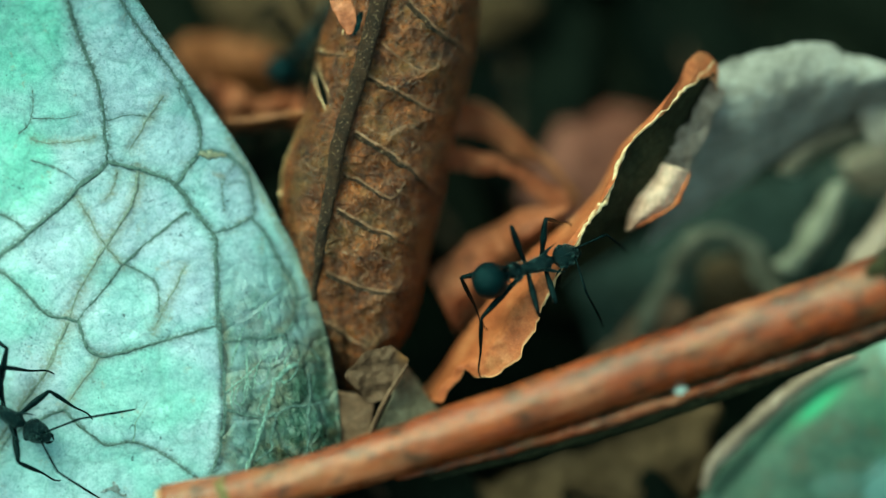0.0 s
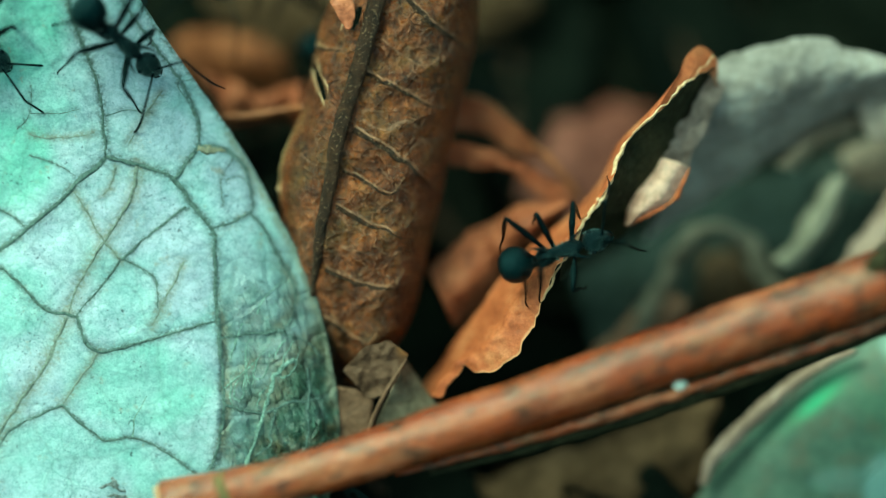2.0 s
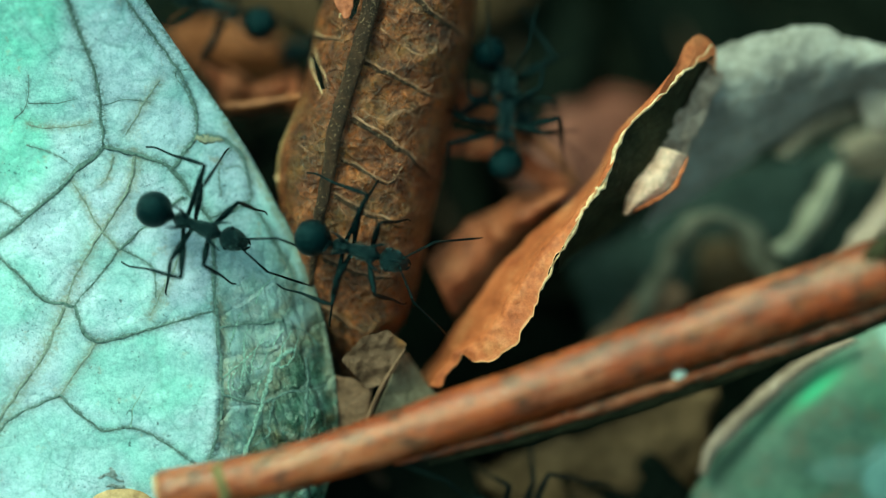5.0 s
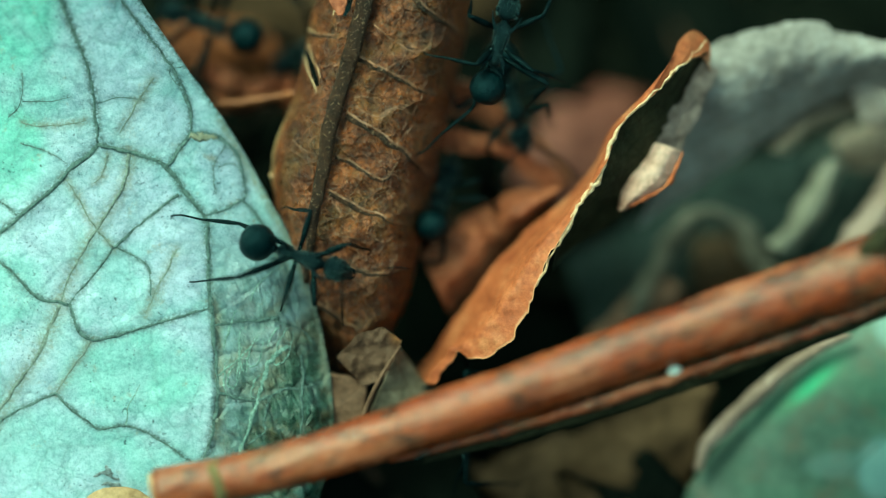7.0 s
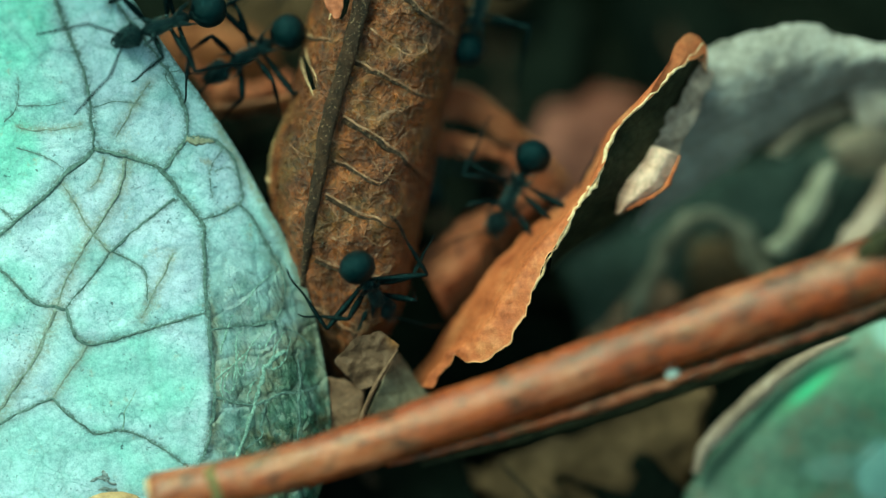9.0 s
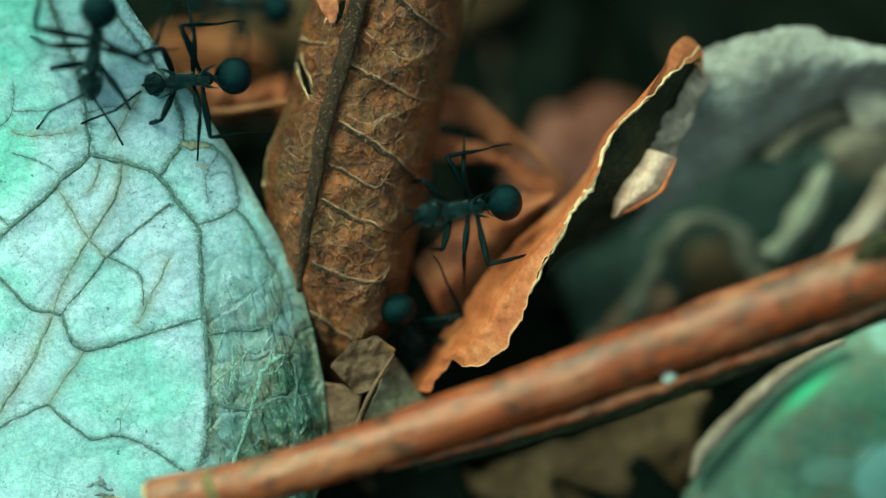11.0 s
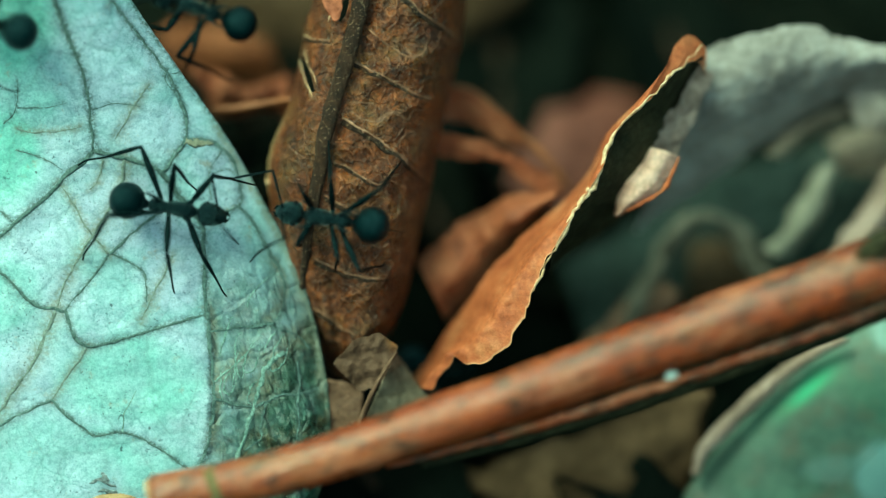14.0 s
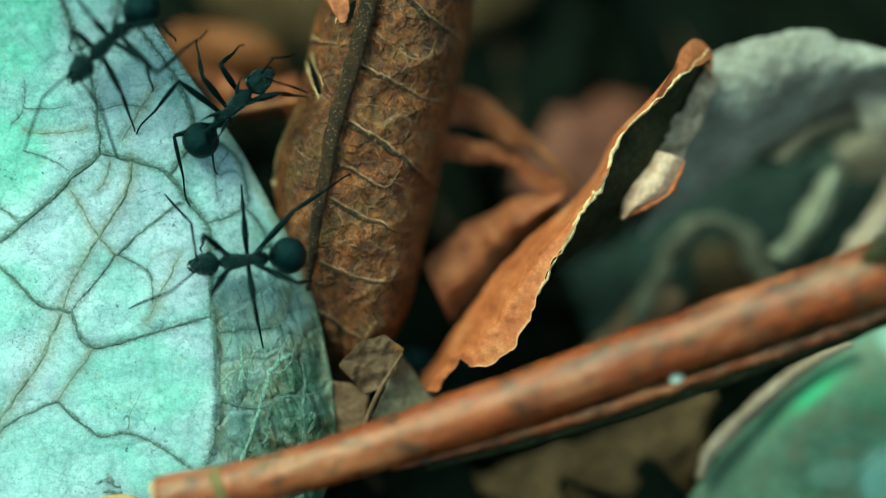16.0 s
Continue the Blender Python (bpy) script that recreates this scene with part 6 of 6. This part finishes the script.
    rows = [
        (0, -3.07, 15.40, -9.0, -16, 0), (2.5, -1.39, 14.45, -9.0, -16, 0), (3.6, 2.60, 12.58, -8.0, -40, 0), (4, 4.37, 10.64, -6.8, -55, 25),
        (4.2, 4.68, 10.25, -6.8, -58, 25), (6.3, 5.22, 11.17, -6.5, -63, 0), (7, 5.61, 9.43, -6.0, -75, 0), (7.5, 4.78, 7.24, -5.5, -85, 0),
        (8, 6.01, 6.40, -5.2, -78, 0), (8.5, 5.79, 4.64, -4.8, -96, 15), (9, 5.74, 3.01, -4.5, -119, 20), (9.2, 5.47, 2.96, -4.5, -122, 20),
        (10.3, 2.81, 2.21, -3.0, -157, 15), (11.3, 1.85, 2.02, -1.0, -173, 21), (11.6, 0.86, 1.74, -0.5, -160, 24), (12, -0.82, 1.71, 0.2, -152, 32),
        (12.2, -1.54, 1.03, 0.5, -147, 22), (12.5, -2.52, 0.02, 1.0, -151, 12), (12.8, -4.25, -0.64, 1.5, -153, -2), (13, -5.02, -0.53, 1.8, -161, 2),
        (13.5, -6.75, 0.72, 2.0, 177, 9), (13.7, -7.24, 0.87, 2.0, 174, -3), (14, -7.36, 1.45, 2.0, 171, 9), (14.5, -7.45, 1.52, 2.0, 173, 13),
        (14.8, -8.40, 1.13, 2.0, 179, 5), (15, -8.87, 0.57, 2.0, -174, 0), (15.2, -9.56, -0.40, 2.0, -160, 0), (15.5, -10.87, -1.39, 2.0, -159, 0),
        (15.8, -12.71, -1.67, 2.0, -163, 0), (16, -13.65, -1.32, 2.0, -174, 0)]
    feet = {0: ((12, -4.29, -2.67, -2.44, -1.13), (12.5, -3.78, -1.81, -3.25, -2.49), (13, -6.53, -2.33, -5.16, -2.60), (13.5, -8.74, -1.12, -9.07, -1.29), (14, -9.16, -0.32, -9.40, -0.62), (14.5, -9.30, -0.23, -9.53, -0.62), (15, -10.89, -2.05, -10.32, -1.89), (15.5, -14.35, -6.11, -11.96, -3.85), (16, -15.95, -3.72, -15.29, -3.07),),
            1: ((12.5, -7.59, 1.39, -5.69, 0.98), (13, -7.52, 1.34, -7.00, 0.80), (13.5, -7.35, 1.66, -7.82, 2.10), (14, -9.36, 3.86, -9.01, 3.60), (14.5, -9.77, 3.55, -8.94, 3.29), (15, -11.88, 1.06, -11.29, 2.02), (15.5, -17.73, -2.53, -14.11, -0.84), (16, -16.66, -0.74, -15.95, 0.45),),
            2: ((12, -0.47, -1.02, 1.12, -1.92), (12.5, -0.78, -2.69, -0.25, -2.76), (13, -3.82, -3.64, -3.79, -2.99), (13.5, -5.37, -3.10, -5.79, -3.05), (14, -6.97, -2.22, -6.66, -2.46), (14.5, -7.11, -1.82, -6.79, -2.38), (15, -8.90, -3.24, -8.63, -1.70), (15.5, -9.58, -4.83, -9.81, -3.27), (16, -12.37, -7.50, -12.74, -4.25),),
            3: ((12, -3.60, 3.08, -2.44, 2.55), (12.5, -2.50, 6.40, -2.34, 4.13), (13, -2.94, 4.92, -4.07, 1.70), (13.5, -7.24, 7.22, -6.57, 2.81), (14, -7.25, 7.04, -6.58, 2.82), (14.5, -7.31, 7.33, -6.60, 3.10), (15, -7.31, 7.02, -8.17, 2.41), (15.5, -7.51, 5.83, -9.81, 2.21), (16, -13.96, 4.04, -13.45, 1.82),),
            4: ((12, 6.57, 0.67, 3.89, 0.46), (12.5, 1.10, -1.81, 1.99, -2.29), (13, -0.95, -1.25, -0.43, -3.26), (13.5, -3.26, -1.91, -3.72, -3.36), (14, -3.40, -1.71, -4.12, -2.85), (14.5, -3.45, -1.82, -4.06, -2.84), (15, -3.53, -1.33, -4.14, -2.68), (15.5, -3.81, -1.13, -4.92, -2.29), (16, -8.98, -2.73, -10.79, -2.56),),
            5: ((12, 2.15, 4.37, 2.71, 4.89), (12.5, 1.02, 3.60, 1.87, 4.01), (13, -2.07, 5.71, -2.50, 3.27), (13.5, -2.27, 5.44, -3.91, 1.64), (14, -2.20, 5.45, -4.32, 2.11), (14.5, -2.14, 5.54, -4.45, 2.51), (15, -2.26, 5.43, -5.43, 2.80), (15.5, -7.39, 3.44, -8.24, 2.02), (16, -6.20, 4.71, -11.38, 1.93),)}
    feelers = {0: ((12.5, -5.10, -2.96, -5.65, -5.96), (13.5, -11.92, -1.49, -14.06, -2.48), (14, -9.98, 0.08, -12.90, -1.38), (14.5, -12.66, -0.81, -14.93, -3.26), (15, -13.64, -2.87, -15.33, -5.26), (15.5, -14.11, -4.24, -14.31, -5.74),),
               1: ((12, -5.32, 2.24, -8.44, 1.78), (12.5, -8.05, -0.28, -8.59, -0.13), (13.5, -13.09, 1.95, -14.57, 0.86), (14, -11.27, 5.08, -14.60, 4.34), (14.5, -11.88, 3.68, -11.34, 4.90), (15.5, -16.93, -0.80, -20.14, -2.43), (16, -17.24, 2.01, -19.24, 3.33),)}
    tracks.append((rows, [(3.4, 16)], feet, feelers))
    rows = [
        (0, -13.23, 25.89, -9.0, -45, 0), (6.3, -16.78, 15.77, -8.0, 152, 0), (6.6, -16.82, 15.63, -8.0, 153, 0), (7.5, -17.32, 15.37, -7.0, 176, 10),
        (8.5, -17.88, 15.12, -0.5, -169, -10), (9.1, -18.92, 14.87, 1.5, -159, -10), (10.2, -22.84, 14.50, 3.1, -145, 59), (11.3, -23.07, 12.80, 2.8, -95, 24),
        (11.5, -24.28, 12.54, 2.8, -96, 29), (12, -27.03, 9.42, 2.3, -100, 16), (12.2, -27.75, 7.88, 2.2, -90, 9), (12.5, -27.74, 4.61, 2.0, -74, 11),
        (12.8, -26.53, 2.86, 2.0, -59, 24), (13, -24.87, 2.39, 2.0, -50, 27), (13.5, -18.58, 0.90, 2.0, -26, 0), (13.7, -17.37, 1.39, 2.0, -17, 0),
        (14, -17.93, 2.22, 2.0, -10, 0), (14.3, -17.68, 3.34, 2.0, -0, 0), (14.5, -16.64, 4.03, 2.0, 5, 0), (14.8, -16.96, 4.60, 2.0, 11, 0),
        (15, -17.49, 5.01, 2.0, 12, 0), (15.2, -17.39, 5.74, 2.0, 17, 0), (15.5, -16.43, 7.10, 1.8, 31, 4), (15.8, -14.94, 8.79, 1.0, 36, 10),
        (16, -14.33, 9.43, 0.5, 45, 0)]
    feet = {0: ((11.5, -22.09, 10.15, -22.57, 12.23), (12, -25.79, 7.60, -25.62, 9.04), (12.5, -25.76, 2.66, -25.49, 3.91), (13, -22.62, 2.33, -23.41, 3.77), (13.5, -17.20, 1.27, -16.48, 2.34), (14, -14.05, 4.22, -15.96, 4.07), (14.5, -14.86, 5.06, -15.28, 6.03), (15, -14.79, 4.16), (15.5, -13.16, 9.01),),
            1: ((11.5, -26.55, 9.16, -26.68, 11.53), (12, -29.36, 7.72, -28.86, 9.62), (12.5, -29.82, 3.06, -29.52, 3.63), (13, -24.49, -3.24, -25.36, -0.25), (13.5, -14.38, -4.09, -16.99, -1.29), (14, -14.53, -3.97, -16.43, -0.70), (14.5, -11.28, 2.47, -15.00, 3.49), (15, -15.54, 2.37, -15.28, 3.50), (15.5, -14.21, 6.55, -14.52, 6.91), (16, -9.27, 10.22, -11.29, 10.32),),
            2: ((11.5, -21.22, 12.13, -21.91, 14.06), (12, -25.15, 10.90, -25.62, 10.48), (12.5, -25.25, 8.35, -25.29, 7.82), (13, -22.82, 3.24, -23.33, 5.02), (13.5, -16.49, 3.77, -17.69, 3.78), (14, -16.44, 3.06, -17.41, 5.36), (14.5, -17.72, 6.05, -17.35, 7.12), (15, -17.45, 7.22, -18.41, 7.88), (15.5, -18.04, 8.83, -18.24, 9.66),),
            3: ((11.5, -29.00, 11.02, -27.27, 13.55), (12, -31.03, 9.39, -29.72, 10.72), (12.5, -31.02, 3.77, -29.83, 4.73), (13, -28.98, 2.13, -27.82, 2.68), (13.5, -25.15, -3.10, -22.07, -1.10), (14, -18.18, -3.70, -18.39, 0.08), (14.5, -18.12, -3.73, -17.27, 0.95), (15, -18.13, -3.72, -18.06, 1.43), (15.5, -15.65, 1.37, -16.48, 3.58), (16, -15.61, 4.76, -15.71, 6.18),),
            4: ((11.5, -21.38, 15.21, -21.71, 15.49), (12, -24.48, 13.56, -25.12, 13.60), (12.5, -27.04, 9.34, -26.97, 8.33), (13, -26.87, 8.41, -25.09, 7.64), (13.5, -24.63, 5.32, -20.90, 5.85), (14, -24.86, 5.33, -20.54, 6.41), (14.5, -24.48, 5.34, -20.08, 7.40), (15, -24.01, 5.91, -20.40, 8.00), (15.5, -23.61, 6.55, -19.81, 9.15), (16, -21.19, 7.57, -18.00, 11.11),),
            5: ((11.5, -27.22, 17.85, -26.49, 16.46), (12, -27.77, 15.42, -29.02, 13.06), (12.5, -31.41, 6.96, -29.91, 7.04), (13, -30.57, 3.32, -29.15, 4.71), (13.5, -21.45, -0.12, -21.60, 1.17), (14, -24.54, -1.31, -22.22, 1.84), (14.5, -20.63, 1.16, -18.91, 3.10), (15, -21.03, -0.46, -20.29, 2.02), (15.5, -20.94, -0.34, -19.93, 3.78), (16, -17.50, 2.47, -18.31, 6.89),)}
    feelers = {0: ((12, -24.45, 7.20, -24.18, 3.88), (12.5, -24.43, 2.81, -23.53, 2.48), (13, -20.09, 1.58, -18.28, 2.58), (14, -15.34, 5.04, -12.43, 3.82), (15, -14.34, 8.08, -14.62, 9.72), (15.5, -13.54, 11.81, -10.89, 12.42), (16, -11.29, 12.69, -9.98, 13.11),),
               1: ((11.5, -27.27, 10.29, -26.20, 6.93), (12, -28.55, 6.42, -30.16, 5.88), (13, -22.04, -2.21, -21.83, -5.85), (13.5, -14.14, -2.46, -11.74, -5.44), (14, -13.97, 0.47, -13.77, -0.12), (14.5, -12.27, 3.10, -11.50, 4.90), (15.5, -11.78, 7.78, -9.11, 7.44), (16, -10.89, 10.92, -9.39, 10.61),)}
    tracks.append((rows, [(6.2, 16)], feet, feelers))
    rows = [
        (0, -10.09, 16.13, -11.0, 50, 0), (1.2, -7.62, 18.04, -12.0, 45, 0), (6, -8.96, 14.23, -12.0, -146, 0), (8.5, -11.55, 13.80, -6.0, -150, 0),
        (9.1, -13.40, 12.95, -3.0, -151, 0), (10.4, -15.10, 12.09, -2.0, -170, 0), (11.3, -17.23, 10.90, 1.5, -175, 0), (11.5, -17.21, 10.70, 2.2, -172, 0),
        (12, -19.56, 11.14, 2.5, 172, 0), (12.2, -19.92, 11.68, 2.6, 170, 0), (12.5, -20.66, 11.68, 2.6, 169, 0), (12.8, -22.23, 13.30, 2.8, 159, -1),
        (13, -23.09, 14.21, 2.9, 154, 9), (13.4, -26.30, 15.29, 3.2, 153, 17), (13.7, -28.68, 15.36, 3.3, 157, 13), (14.2, -32.91, 15.47, 3.3, 164, 6),
        (16, -40.64, 17.17, 3.7, 172, 0)]
    feet = {0: ((11.5, -21.98, 7.50, -19.27, 9.16), (12, -26.04, 9.38, -21.89, 9.81), (12.5, -25.63, 9.51, -23.36, 10.52), (13, -27.03, 13.38, -25.41, 13.93),),
            1: ((11.5, -19.20, 11.38, -18.68, 12.36), (12, -21.08, 12.35, -19.75, 13.12), (12.5, -23.76, 13.08, -21.80, 13.91),),
            2: ((11.5, -15.75, 3.37, -16.15, 8.07), (12, -15.53, 3.43, -18.00, 7.86), (12.5, -21.66, 7.41, -21.22, 10.13), (13, -24.34, 8.44, -24.24, 12.10),),
            3: ((11.5, -18.09, 12.77, -17.32, 13.53), (12, -19.18, 12.16, -18.97, 13.32), (12.5, -19.40, 13.99, -19.74, 14.41), (13, -22.68, 17.53, -22.38, 16.07),),
            4: ((12, -16.32, 7.79, -16.83, 9.61), (12.5, -16.43, 7.41, -18.10, 9.74), (13, -15.17, 6.07, -20.94, 10.82),),
            5: ((11.5, -11.00, 11.38, -12.53, 13.72), (12, -11.17, 10.49, -13.90, 12.54), (12.5, -14.84, 12.68, -18.69, 14.30), (13, -18.14, 14.17, -19.66, 16.07),)}
    feelers = {0: ((11.5, -21.41, 9.16, -23.75, 8.33), (12, -24.04, 10.86, -26.01, 10.28), (12.5, -26.68, 9.35, -27.17, 8.25),),
               1: ((11.5, -19.54, 13.14, -21.98, 12.15), (12, -21.70, 14.76, -22.94, 15.19), (13, -27.54, 15.02, -29.93, 14.63),)}
    tracks.append((rows, [(0, 1.4), (8, 14.4)], feet, feelers))
    rows = [
        (0, -8.88, 25.19, -11.0, -166, 0), (8.4, -8.88, 21.49, -11.0, -157, 0), (11.3, -14.66, 17.16, -10.0, 171, 0), (12, -13.62, 15.73, -9.0, 173, 0),
        (13, -14.68, 16.12, -8.0, 160, 0), (14, -16.82, 16.69, -4.0, 160, 0), (14.6, -19.21, 16.51, 1.0, 177, 0), (15, -19.48, 16.05, 3.5, -170, 20),
        (15.2, -19.90, 15.68, 3.4, -162, 0), (15.5, -21.63, 14.78, 3.2, -151, 0), (15.8, -22.61, 14.18, 3.1, -149, 0), (16, -22.79, 13.78, 3.0, -136, 0)]
    feet = {0: ((15.5, -21.16, 11.51, -21.30, 14.15), (16, -21.30, 7.77, -22.19, 12.30),),
            1: ((15.5, -25.11, 14.55, -24.60, 15.59), (16, -25.53, 13.30, -25.57, 14.44),),
            2: ((16, -20.00, 10.53, -20.24, 12.88),),
            3: ((16, -25.53, 17.65, -24.44, 16.38),),
            5: ((16, -18.42, 14.09, -18.30, 14.63),)}
    feelers = {0: ((15.5, -23.01, 10.35, -22.61, 8.08), (16, -22.96, 9.00, -22.17, 5.66),),
               1: ((15.5, -27.01, 12.48, -29.70, 10.24), (16, -27.35, 9.77, -28.52, 6.33),)}
    tracks.append((rows, [(11, 16)], feet, feelers))
    first = ant()
    bodies = [first] + [copy_thing(first, Matrix.Identity(4)) for _ in tracks[1:]]
    for i, (body, (rows, busy, feet, feelers)) in enumerate(zip(bodies, tracks)):
        march(body, rows, 1.3 * i, busy, feet, feelers)


motions()
